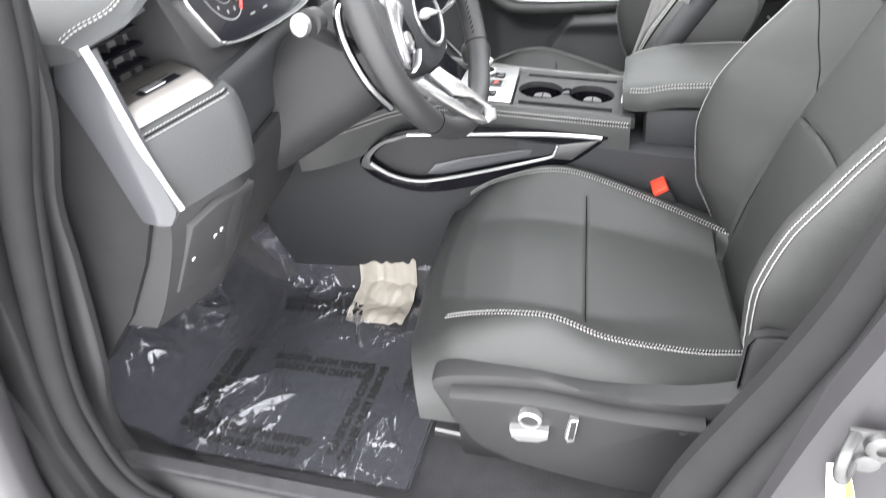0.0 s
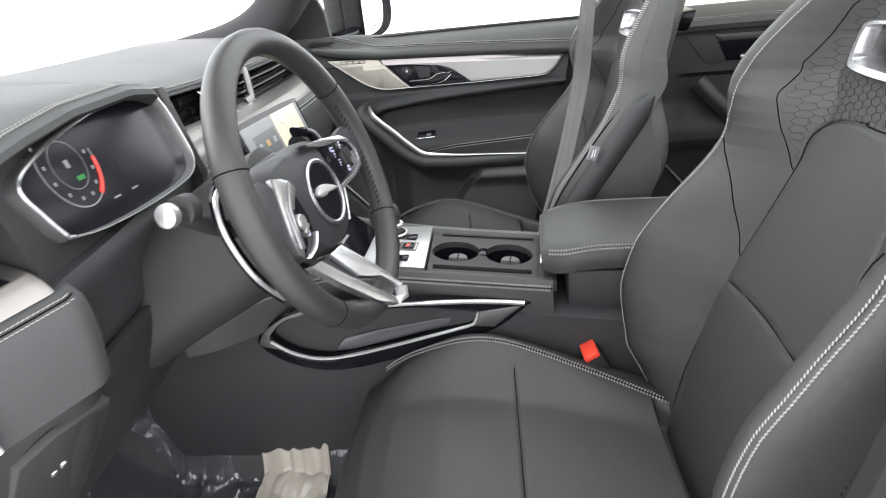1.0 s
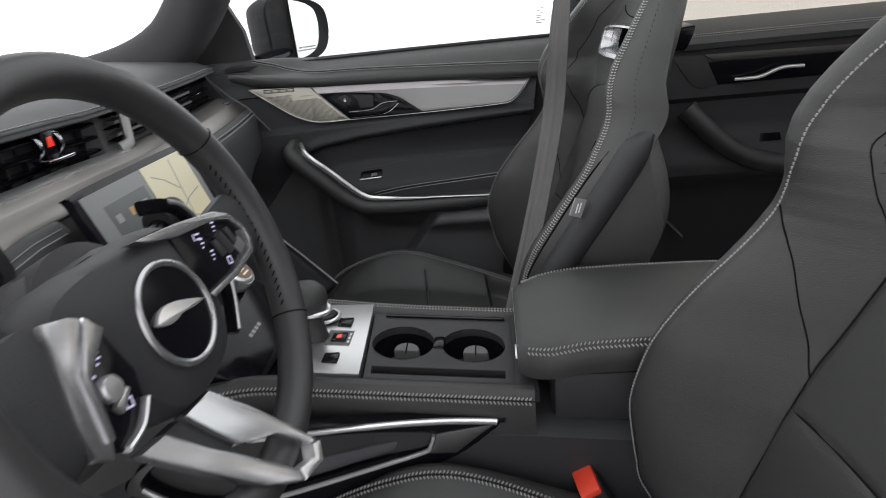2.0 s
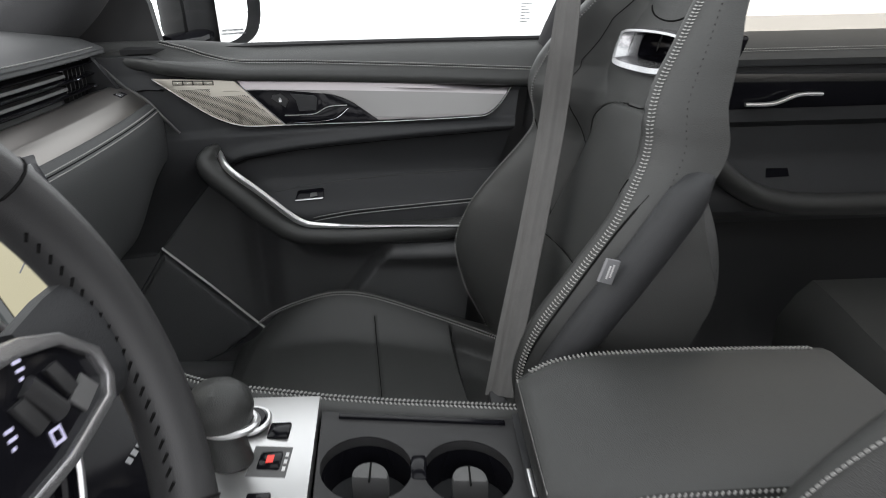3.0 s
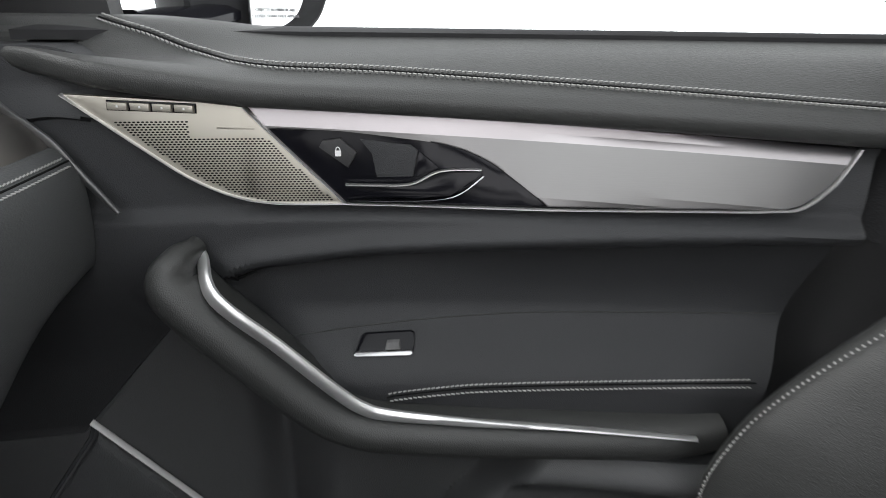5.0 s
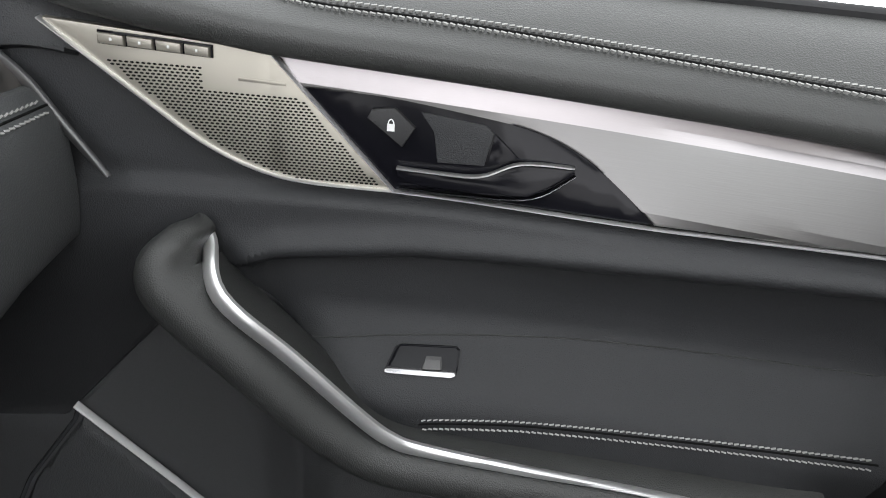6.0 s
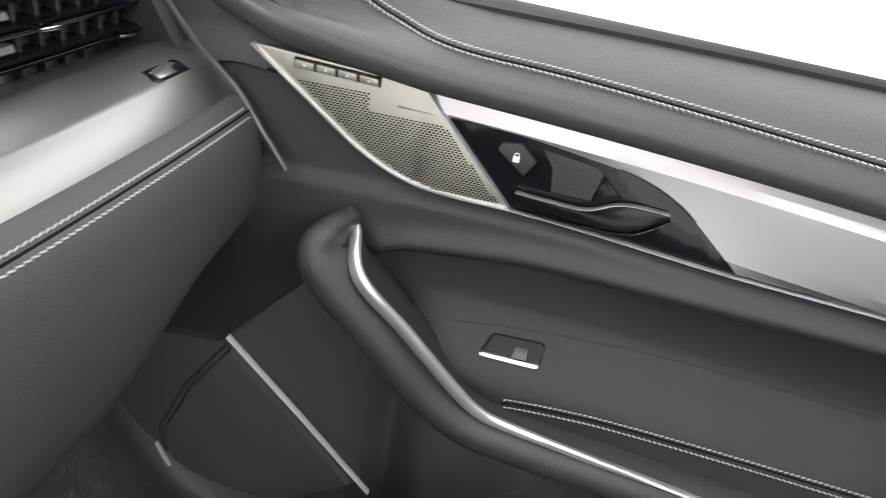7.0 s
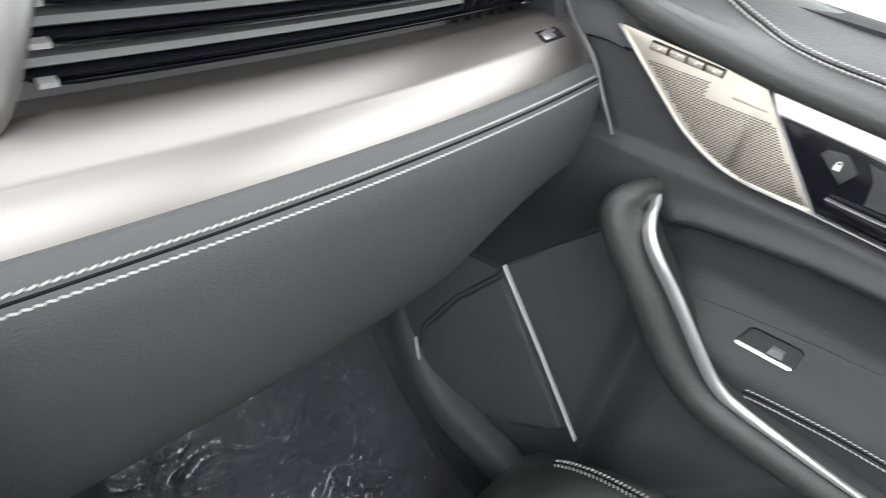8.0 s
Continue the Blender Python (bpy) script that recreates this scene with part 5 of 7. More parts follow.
part("pocket_wedge", slab([(0.028, 0.424), (0.104, 0.4315), (0.052, 0.391), (0.012, 0.396), (0.024, 0.408)], side, 0.006, 0.012, 0.002, 6), STEEL, pk, "satin grey wedge behind the pocket")

# armrest box
arm = thing("armrest", "black leather centre armrest with a double seam", "armrest")


def arm_ring(x, k):
    half = 0.104 - 0.02 * smooth((0.19 - x) / 0.06) * (1 - k)
    z = 0.524 + 0.010 * smooth((x - 0.14) / 0.1) + 0.004 * math.sin((x - 0.14) * 9)
    return [(x, y * half * (1.0 if y < 0 else 1.22), z + h) for y, h in ((-1.0, -0.048), (-1.02, -0.034), (-1.01, -0.018), (-0.93, -0.004), (-0.80, 0.001), (-0.4, 0.003), (0.0, 0.004), (0.4, 0.003), (0.80, 0.001), (0.93, -0.004), (1.01, -0.018), (1.02, -0.034), (1.0, -0.048))]


arm_rings = []
for x in [0.140, 0.143, 0.149, 0.158, 0.172] + list(np.linspace(0.19, 0.50, 16)):
    shrink = math.sqrt(max(0.0, 1 - max(0.0, (0.160 - x) / 0.022) ** 2))
    r = arm_ring(x, 0)
    cz = 0.503
    arm_rings.append([(a, b, cz + (c - cz) * (0.55 + 0.45 * shrink)) for a, b, c in r])
part("lid", loft(arm_rings), LEATHER, arm, "padded leather lid")
part("base", box(0.182, 0.50, -0.094, 0.110, 0.40, 0.482, 0.014), VINYL, arm, "black armrest base")
arm_top = lambda x: 0.524 + 0.010 * smooth((x - 0.14) / 0.1) + 0.004 * math.sin((x - 0.14) * 9)
arm_in = lambda x: 1 - 0.19 * smooth((0.19 - x) / 0.06)
seam = [Vector((x, -0.1008 * arm_in(x), arm_top(x) - 0.0088)) for x in np.linspace(0.150, 0.49, 44)]
stitching(seam, lambda p: (0, 0.7, 0.7), arm, gap=0.0034, pitch=0.0052, length=0.0044, wide=0.0020, high=0.0012, slant=1.2)
seam = [Vector((x, 0.1145 * arm_in(x), arm_top(x) - 0.0018)) for x in np.linspace(0.152, 0.49, 44)]
stitching(seam, lambda p: (0, -0.9, 0.3), arm, gap=0.0028, pitch=0.0050, length=0.0044, wide=0.0018, high=0.0012, slant=4.0)
seam = [Vector((0.1405, y, 0.517)) for y in np.linspace(-0.08, 0.10, 24)]
stitching(seam, lambda p: (0.5, 0, 1), arm, pitch=0.0048, length=0.0036)

# ---- front seats ----
def eased(x, xs, ys, r=0.03):
    """A table read with its corners rounded off."""
    return sum(lerp_at(x + d * r, xs, ys) * w for d, w in ((-1, 0.12), (-0.6, 0.2), (-0.2, 0.18), (0.2, 0.18), (0.6, 0.2), (1, 0.12)))


def ridge(x, u=1):
    return (0.010 * smooth((x - 0.02) / 0.1) if u < 0 else 0) + eased(x, [-0.16, -0.11, 0.02, 0.14, 0.25, 0.36], [0.190, 0.200, 0.214, 0.205, 0.178, 0.135])


def ridge_z(x, u=1):
    return (-0.012 * smooth((x - 0.02) / 0.1) if u < 0 else 0) + eased(x, [-0.19, -0.15, -0.11, -0.04, 0.024, 0.08, 0.14, 0.25, 0.36], [0.27, 0.325, 0.352, 0.376, 0.387, 0.380, 0.360, 0.326, 0.298])


def mid_z(x):
    return lerp_at(x, [-0.205, -0.195, -0.18, -0.15, -0.11, -0.03, 0.10, 0.36], [0.235, 0.265, 0.288, 0.308, 0.318, 0.324, 0.318, 0.292])


def cushion_z(x, u, end=0.234):
    a, r = abs(u), ridge(x, u)
    if a <= r:
        z = mid_z(x) + (ridge_z(x, u) - mid_z(x)) * smooth((a - (r - 0.10)) / 0.10)
        z -= 0.0035 * bump(x - 0.092 - 0.02 * (a / 0.2) ** 2 * 0, 0.0022) * smooth((r - 0.03 - a) / 0.02)
        z -= 0.045 * smooth((x - end) / 0.012) * smooth((r - 0.01 - a) / 0.02)
        z += 0.004 * math.cos(a * 9) * smooth((0.08 - x) / 0.05)
        return z
    w = min(1.0, (a - r) / (0.272 - r))
    return ridge_z(x, u) - (ridge_z(x, u) - 0.20) * (1 - math.sqrt(max(0, 1 - w * w)))


BACK_F = ([0.25, 0.30, 0.385, 0.48, 0.56, 0.63, 0.68, 0.717, 0.75, 0.786, 0.83, 0.89, 0.95, 1.04], [0.0, 0.025, 0.083, 0.124, 0.126, 0.101, 0.077, 0.066, 0.072, 0.090, 0.092, 0.070, 0.045, 0.02])
BACK_W = ([0.25, 0.35, 0.48, 0.60, 0.70, 0.745, 0.80, 0.86, 0.92, 0.98, 1.03], [0.215, 0.245, 0.262, 0.258, 0.240, 0.228, 0.232, 0.215, 0.180, 0.150, 0.120])


def soft_at(x, table):
    xs, ys = table
    return sum(lerp_at(x + d, xs, ys) * w for d, w in ((-0.02, 0.25), (0, 0.5), (0.02, 0.25)))


def back_mid(z):
    return 0.350 + 0.245 * (z - 0.295) - 0.012 * bump(z - 0.45, 0.12) + 0.085 * max(0.0, z - 0.52)


def back_x(z, u):
    """Front face of the backrest at height z and u across."""
    w, f = soft_at(z, BACK_W), soft_at(z, BACK_F)
    a, r = abs(u), soft_at(z, BACK_W) - 0.042
    x = back_mid(z)
    inner = r - 0.10 + 0.028 * smooth((z - 0.78) / 0.04)
    if a <= r:
        x -= f * smooth((a - inner) / (r - inner)) ** 0.9
        p = pillow(z)
        if p > 0:
            # the padded middle stands a little proud, with a crease round it
            x -= 0.007 * smooth((p - a) / 0.014) * smooth((0.781 - z) / 0.010)
            x += 0.003 * bump(a - p, 0.0025)
        x += 0.0028 * bump(z - CROSS - 0.008 * (1 - (u / 0.116) ** 2), 0.0026) * smooth((p - a) / 0.01)
        return x
    k = min(1.0, (a - r) / (w - r))
    return x - f + (f + side_depth(z)) * (1 - math.sqrt(max(0, 1 - k * k)))


CROSS = 0.538


def side_depth(z):
    return 0.05 - 0.055 * smooth((z - 0.58) / 0.14) - 0.025 * smooth((z - 0.74) / 0.08)


def pillow(z):
    """Half the width of the padded middle, with its arched top."""
    if z < 0.715:
        return lerp_at(z, [0.25, 0.58, 0.70, 0.715], [0.124, 0.124, 0.106, 0.104])
    return 0.104 * math.sqrt(max(0.0, 1 - ((z - 0.715) / 0.063) ** 4))


def quilt(z):
    """Half the width of the honeycomb shoulder panel."""
    return lerp_at(z, [0.69, 0.695, 0.750, 0.793, 0.827, 0.892, 0.93, 0.931], [0.0, 0.106, 0.129, 0.141, 0.139, 0.110, 0.08, 0.0])


HEX, HZ = 0.0085, 1.6
HOLE = (0.066, 0.834, 0.876)


def front_seat(name, label, cy, dx, s, skew, twist=0.0, low=0.0, slim=0.0, flat=0.0, quilted=True, end=0.31, rung=0.35):
    """cy: the seat's middle; dx: how far it is slid back; s: +1 when the car's middle is on its +y side."""
    seat = thing(name, label, "car seat", group="front seats", at=(dx, cy, 0.03 - low))
    seat.rotation_euler = (radians(1.5), 0, 0)
    P = lambda x, y, z: Vector((x + flat * bump(z - 0.49, 0.11) * smooth((abs(y) - 0.10) / 0.08) * smooth((z - 0.36) / 0.04) - (skew + twist * smooth((z - 0.70) / 0.08)) * y, y * (1 - slim * smooth((z - 0.66) / 0.2)) if y < 0 else y, z - 0.03))
    # cushion
    us = np.concatenate([np.linspace(-0.272, -0.20, 20), np.linspace(-0.197, 0.197, 90), np.linspace(0.20, 0.272, 20)])
    xs = np.concatenate([np.linspace(-0.205, -0.10, 26), np.linspace(-0.095, 0.36, 110)])
    part("cushion", skin(lambda x, u: P(x + 0.045 * (abs(u) / 0.27) ** 2 * smooth((0.02 - x) / 0.15), u, cushion_z(x, u, end)), xs, us, lambda q: Vector((q.x * 0.92 + 0.015, q.y * 0.97, min(q.z - 0.01, 0.175)))), LEATHER, seat, "black leather cushion with raised bolsters")
    for e in (-1, 1):
        line = [P(x, e * (ridge(x, e) - 0.009), cushion_z(x, e * (ridge(x, e) - 0.009), end) + 0.001) for x in np.linspace(-0.118 if e < 0 else -0.140, 0.345, 60)]
        stitching(line, lambda p: (0, 1, 0.2 * e), seat, gap=0.0038, pitch=0.0050, length=0.0042, wide=0.0019, slant=1.4)
        part("seam", sweep([q - Vector((0, 0, 0.0008)) for q in line], 0.0011, seg=6), GROOVE, seat)
    for x0 in (0.092,):
        part("seam", sweep([P(x0, u, cushion_z(x0, u) + 0.0006) for u in np.linspace(-0.165, 0.165, 30)], 0.0010, seg=6), GROOVE, seat)
    # backrest
    zs = np.concatenate([np.linspace(0.25, 0.69, 90), np.linspace(0.692, 0.95, 140), np.linspace(0.954, 1.03, 20)])
    ws = np.concatenate([np.linspace(-1, -0.82, 14), np.linspace(-0.81, 0.81, 190), np.linspace(0.82, 1, 14)])
    rear = lambda z, a: back_mid(z) + 0.095 - 0.045 * smooth((z - 0.60) / 0.2) - (0.08 - 0.030 * smooth((z - 0.65) / 0.25) - side_depth(z)) * abs(a) ** (6 - 3.5 * smooth((z - 0.62) / 0.12))
    bm = bmesh.new()
    F, B = [], []
    for z in zs:
        w = soft_at(z, BACK_W)
        F.append([bm.verts.new(P(back_x(z, k * w), k * w, z)) for k in ws])
        B.append([bm.verts.new(P(max(rear(z, k), back_x(z, k * w) + 0.012), k * w, z)) for k in ws])
    for i in range(len(zs) - 1):
        for j in range(len(ws) - 1):
            zc, uc = (zs[i] + zs[i + 1]) / 2, (ws[j] + ws[j + 1]) / 2 * soft_at((zs[i] + zs[i + 1]) / 2, BACK_W)
            if abs(uc - 0.010) < HOLE[0] and HOLE[1] < zc < HOLE[2]:
                continue
            bm.faces.new((F[i][j], F[i][j + 1], F[i + 1][j + 1], F[i + 1][j]))
            bm.faces.new((B[i][j + 1], B[i][j], B[i + 1][j], B[i + 1][j + 1]))
        for j, q in ((0, 1), (-1, -1)):
            bm.faces.new((F[i][j], B[i][j], B[i + 1][j], F[i + 1][j]))
    for j in range(len(ws) - 1):
        bm.faces.new((F[-1][j], F[-1][j + 1], B[-1][j + 1], B[-1][j]))
        bm.faces.new((F[0][j + 1], F[0][j], B[0][j], B[0][j + 1]))
    bmesh.ops.recalc_face_normals(bm, faces=bm.faces)
    back = part("backrest", bm, LEATHER, seat, "black leather backrest with quilted shoulders and built-in headrest")
    on = lambda z, u, d=0.0004: P(back_x(z, u) - d, u, z)
    for e in (-1, 1):
        line, row = [], []
        for z in np.linspace(0.27, 0.965, 90):
            w = soft_at(z, BACK_W)
            off = 0.030 if e < 0 else 0.046 + 0.010 * smooth((z - 0.74) / 0.05)
            line.append(on(z, e * (w - off), 0.0012))
            row.append(on(z, e * (w - 0.006), 0.0006))
        if e < 0:
            stitching(line, lambda p: (0.5, 0.5 * e, 0), back, gap=0.0034 if rung < 1 else 0.0026, pitch=0.0046, length=0.0038, wide=0.0015, high=0.0008, slant=rung)
            dots = new("perforation", stitches(row, lambda p: (0.3, 0.5, 0), pitch=0.0085, length=0.0022, wide=0.0022, high=0.0003, gap=0))
            dots.data.materials.clear()
            dots.data.materials.append(GROOVE)
            dots.parent = back
            dots["kind"], dots["label"] = "stuff", "row of needle holes"
        else:
            stitching(line, lambda p: (0.5, 0.5 * e, 0), back, gap=0.0034 if rung < 1 else 0.0026, pitch=0.0046, length=0.0038, wide=0.0015, high=0.0008, slant=rung)
        edge = [on(z, e * pillow(z), 0.0009) for z in np.linspace(0.28, 0.72, 40)] + [on(z, e * pillow(z), 0.0012) for z in 0.72 + 0.0575 * np.sin(np.linspace(0, math.pi / 2, 24))]
        part("seam", sweep(edge, 0.0008, seg=6), GROOVE, back)
        wing = [(0.124, 0.566), (0.131, 0.590), (0.142, 0.624), (0.159, 0.677), (0.187, 0.724)]
        part("seam", sweep([on(z, e * u, 0.0007) for u, z in flow(wing, 8)], 0.0008, seg=6), GROOVE, back)
        part("seam", sweep([on(z, e * quilt(z), 0.0007) for z in np.linspace(0.698, 0.925, 50)], 0.0007, seg=6), GROOVE, back)
    # honeycomb quilting lines
    verts, faces = [], []
    for i in range(-11, 12) if quilted else ():
        for j in range(74, 103):
            cu, cz = 1.5 * HEX * i, math.sqrt(3) * HEX * (j + 0.5 * (i % 2))
            for k in range(3):
                ends = [(cu + HEX * math.cos(math.pi / 3 * (k + q)), (cz + HEX * math.sin(math.pi / 3 * (k + q))) / HZ) for q in (0, 1)]
                mu, mz = (ends[0][0] + ends[1][0]) / 2, (ends[0][1] + ends[1][1]) / 2
                if abs(mu) > quilt(mz) - 0.005 or abs(mu) < pillow(mz) + 0.004 or not 0.70 < mz < 0.925:
                    continue
                if abs(mu - 0.01) < 0.084 and HOLE[1] - 0.012 < mz < HOLE[2] + 0.008:
                    continue
                d = Vector((ends[1][1] - ends[0][1], ends[0][0] - ends[1][0])).normalized() * 0.00022
                n0 = len(verts)
                for q in (0, 0.5, 1):
                    eu, ez = ends[0][0] + (ends[1][0] - ends[0][0]) * q, ends[0][1] + (ends[1][1] - ends[0][1]) * q
                    verts += [on(ez - d.y, eu - d.x, 0.0002), on(ez, eu, 0.0006), on(ez + d.y, eu + d.x, 0.0002)]
                faces += [[n0 + a for a in f] for f in ((0, 1, 4, 3), (1, 2, 5, 4), (3, 4, 7, 6), (4, 5, 8, 7))]
    if quilted:
        me = bpy.data.meshes.new("quilting")
        me.from_pydata([tuple(v) for v in verts], [], faces)
        me.materials.append(QUILT)
        q = new("quilting", me)
        q.parent = back
        q["kind"], q["label"] = "stuff", "honeycomb quilting lines"
    part("seam", sweep([on(0.7772, u, 0.0012) for u in np.linspace(-0.032, 0.032, 16)], 0.0010, seg=6), GROOVE, back)
    part("seam", sweep([on(CROSS + 0.008 * (1 - (u / 0.116) ** 2), u, 0.0008) for u in np.linspace(-0.116, 0.116, 40)], 0.0011, seg=6), GROOVE, back)
    # opening in the headrest with its chrome surround
    def surround(k, d, chin=0.0):
        a, b, lo, hi = 0.066, 0.058, HOLE[1], HOLE[2]
        loop = flow([(-b, lo), (0.0, lo - 0.002), (b, lo), (a + 0.006, lo + 0.008), (a + 0.010, hi - 0.010), (a, hi), (0.0, hi + 0.003), (-a, hi), (-a - 0.010, hi - 0.010), (-a - 0.006, lo + 0.008)], 5, True)
        cz = (lo + hi) / 2
        pts = []
        for u, z in loop:
            z2 = cz + (z - cz) * (1 + (k - 1) * 1.7) - chin * smooth((cz - z) / 0.01)
            pts.append(P(back_mid(z2) - 0.007 + d, 0.010 + u * k, z2))
        return pts
    rings = [surround(1.09, 0.020, 0.006), surround(1.09, -0.004, 0.006), surround(1.05, -0.009, 0.004), surround(0.97, -0.009), surround(0.92, -0.002), surround(0.90, 0.022)]
    part("headrest_surround", loft(rings, True, False), SPOKE, back, "satin silver surround of the headrest opening")
    part("headrest_tunnel", loft([surround(0.90, 0.022), surround(0.92, 0.06), surround(1.0, 0.085)], True, False), PIANO, back, "gloss black inside of the opening")
    part("seam", sweep([on(0.915 - 0.022 * math.cos(q), 0.008 + 0.055 * math.sin(q)) for q in np.linspace(-1.4, 1.4, 30)], 0.0012, seg=6), GROOVE, back)
    # lower trim
    part("base_frame", box(-0.10, 0.30, -0.22, 0.22, 0.04 - 0.03, 0.155 - 0.03, 0.01), PLASTIC, seat, "dark seat base")
    return seat, P


seat, P = front_seat("driver_seat", "black leather driver's sports seat with grey double stitching", -0.357, 0.008, 1, 0.075, flat=0.016)
# power seat trim on the driver's door side
ST = lambda u, v, d: P(u - 0.024 * smooth((0.30 - u) / 0.2), -0.262 - d, v + 0.024 * smooth((v - 0.13) / 0.08))
shape = [tuple(q) for q in flow([(-0.105, 0.255), (-0.09, 0.283), (0.02, 0.302), (0.13, 0.292), (0.22, 0.288), (0.30, 0.318), (0.345, 0.345)], 5)] + [(0.36, 0.33), (0.345, 0.240), (0.33, 0.12)] + [tuple(q) for q in flow([(0.30, 0.088), (0.14, 0.108), (0.0, 0.134), (-0.05, 0.155), (-0.085, 0.205)], 5)]
trim = part("side_trim", slab(shape, ST, -0.02, 0.014, 0.010, 0), PLASTIC, seat, "black plastic side trim with power switches")
part("trim_shelf", sweep(flow([ST(-0.07, 0.262, 0.012), ST(0.05, 0.275, 0.016), ST(0.16, 0.262, 0.014), ST(0.25, 0.262, 0.012)], 6), 0.010, 0.022, up=(0, 1, 0), seg=12), PLASTIC, trim)
part("recline_cover", slab([(0.225, 0.232), (0.33, 0.275), (0.345, 0.318), (0.25, 0.258)], ST, 0.014, 0.020, 0.004), PLASTIC, trim, "black recliner cover")
kn = part("seat_switch", lathe([(0, 0), (0.017, 0), (0.017, 0.012), (0.013, 0.014), (0.0125, 0.010), (0, 0.010)], Matrix.Translation(ST(0.042, 0.228, 0.014)) @ pose(0, 0, 0, 90, 0, 0)), CHROME, trim, "round chrome lumbar switch")
part("switch_face", lathe([(0, 0.0102), (0.0122, 0.0102), (0.0122, 0.0112), (0, 0.0112)], Matrix.Translation(ST(0.042, 0.228, 0.014)) @ pose(0, 0, 0, 90, 0, 0)), PLASTIC, kn)
part("seat_switch", slab([(0.010, 0.202), (0.068, 0.208), (0.066, 0.192), (0.052, 0.185), (0.022, 0.182), (0.012, 0.188)], ST, 0.012, 0.026, 0.003), CHROME, trim, "chrome cushion switch")
blade = part("seat_switch", slab([(0.098, 0.240), (0.110, 0.242), (0.104, 0.194), (0.094, 0.190), (0.090, 0.198)], ST, 0.012, 0.024, 0.003), CHROME, trim, "upright chrome backrest switch")
part("switch_face", slab([(0.0995, 0.236), (0.107, 0.238), (0.102, 0.199), (0.095, 0.198)], ST, 0.024, 0.0246, 0), PLASTIC, blade)
part("recliner_side", box(0.30, 0.46, -0.262, -0.235, 0.22, 0.40, 0.02), PLASTIC, seat, "black plastic backrest hinge cover")
part("side_panel", sweep(flow([P(0.44, -0.255, 0.34), P(0.43, -0.27, 0.44), P(0.47, -0.265, 0.56), P(0.52, -0.245, 0.70)], 6), 0.035, 0.06, up=(0, 1, 0), seg=14), VINYL, seat, "black moulded backrest side")
part("release_lever", box(0.475, 0.525, -0.305, -0.285, 0.57, 0.61, 0.008), PLASTIC, seat, "small black release lever")
part("slide_rail", sweep([P(-0.16, -0.205, 0.088), P(0.02, -0.205, 0.072), P(0.30, -0.205, 0.060)], 0.012, 0.010, seg=8, square=4), STEEL, seat, "grey steel slide rail")

seat2, P2 = front_seat("passenger_seat", "black leather passenger sports seat with grey double stitching", 0.427, -0.136, -1, 0.11, 0.10, 0.012, 0.20, quilted=False, end=0.234, rung=4.0)
part("side_trim", slab([(-0.09, 0.28), (0.30, 0.30), (0.30, 0.16), (-0.05, 0.16)], lambda u, v, d: P2(u, -0.262 - d, v), -0.02, 0.01, 0.008), PLASTIC, seat2, "black plastic side trim")
TAG = lambda u, v, d: Vector((0.236 + 0.148 + u + 0.35 * d, 0.137 - 0.402 - d + 0.5 * u, 0.644 - 0.03 + v))
tag = part("airbag_label", slab([(-0.003, 0.017), (0.015, 0.009), (0.005, -0.018), (-0.013, -0.009)], TAG, 0.0, 0.004, 0.001), LABEL, seat2, "small grey fabric label on the bolster")
for k in range(2):
    part("print", slab([(0.000 + 0.005 * k, 0.008), (0.002 + 0.005 * k, 0.007), (-0.003 + 0.005 * k, -0.008), (-0.005 + 0.005 * k, -0.007)], TAG, 0.004, 0.0045, 0), WHITE, tag)
W2L = lambda x, y, z: Vector((x + 0.148, (y - 0.402) + 0.026 * (z - 0.03), z - 0.03 - 0.026 * (y - 0.402)))
cover = flow([W2L(0.345, 0.160, 0.730), W2L(0.330, 0.148, 0.712), W2L(0.303, 0.142, 0.672), W2L(0.260, 0.138, 0.608), W2L(0.215, 0.138, 0.540), W2L(0.180, 0.142, 0.47), W2L(0.165, 0.145, 0.40)], 6)
part("side_cover", sweep(cover, [0.012 + 0.012 * smooth(k / 8) for k in range(len(cover))], 0.024, up=(0, 1, 0), seg=14), VINYL, seat2, "black moulded cover along the backrest side")

W2S = lambda x, y, z: Vector((x + 0.136, (y - 0.427) + 0.026 * (z - 0.018), z - 0.018 - 0.026 * (y - 0.427)))
# darkness of the fold beside the bolster, laid on as a black line
part("seam", sweep(flow([W2S(*q) for q in ((0.306, 0.196, 0.697), (0.268, 0.190, 0.652), (0.219, 0.181, 0.583), (0.186, 0.180, 0.530), (0.167, 0.182, 0.490), (0.160, 0.188, 0.44))], 6), [0.0006] * 3 + [0.0015] * 28, seg=8), GROOVE, seat2, "black line drawn for shade in the crease beside the bolster")

# seat belt in front of the passenger seat
belt = thing("seat_belt", "grey black webbing seat belt across the passenger seat", "seat belt")
strap = [Vector(q) for q in flow([(0.311, 0.580, 1.10), (0.280, 0.528, 0.955), (0.264, 0.500, 0.849), (0.250, 0.495, 0.716), (0.212, 0.426, 0.568), (0.168, 0.328, 0.443), (0.142, 0.262, 0.375)], 12)]
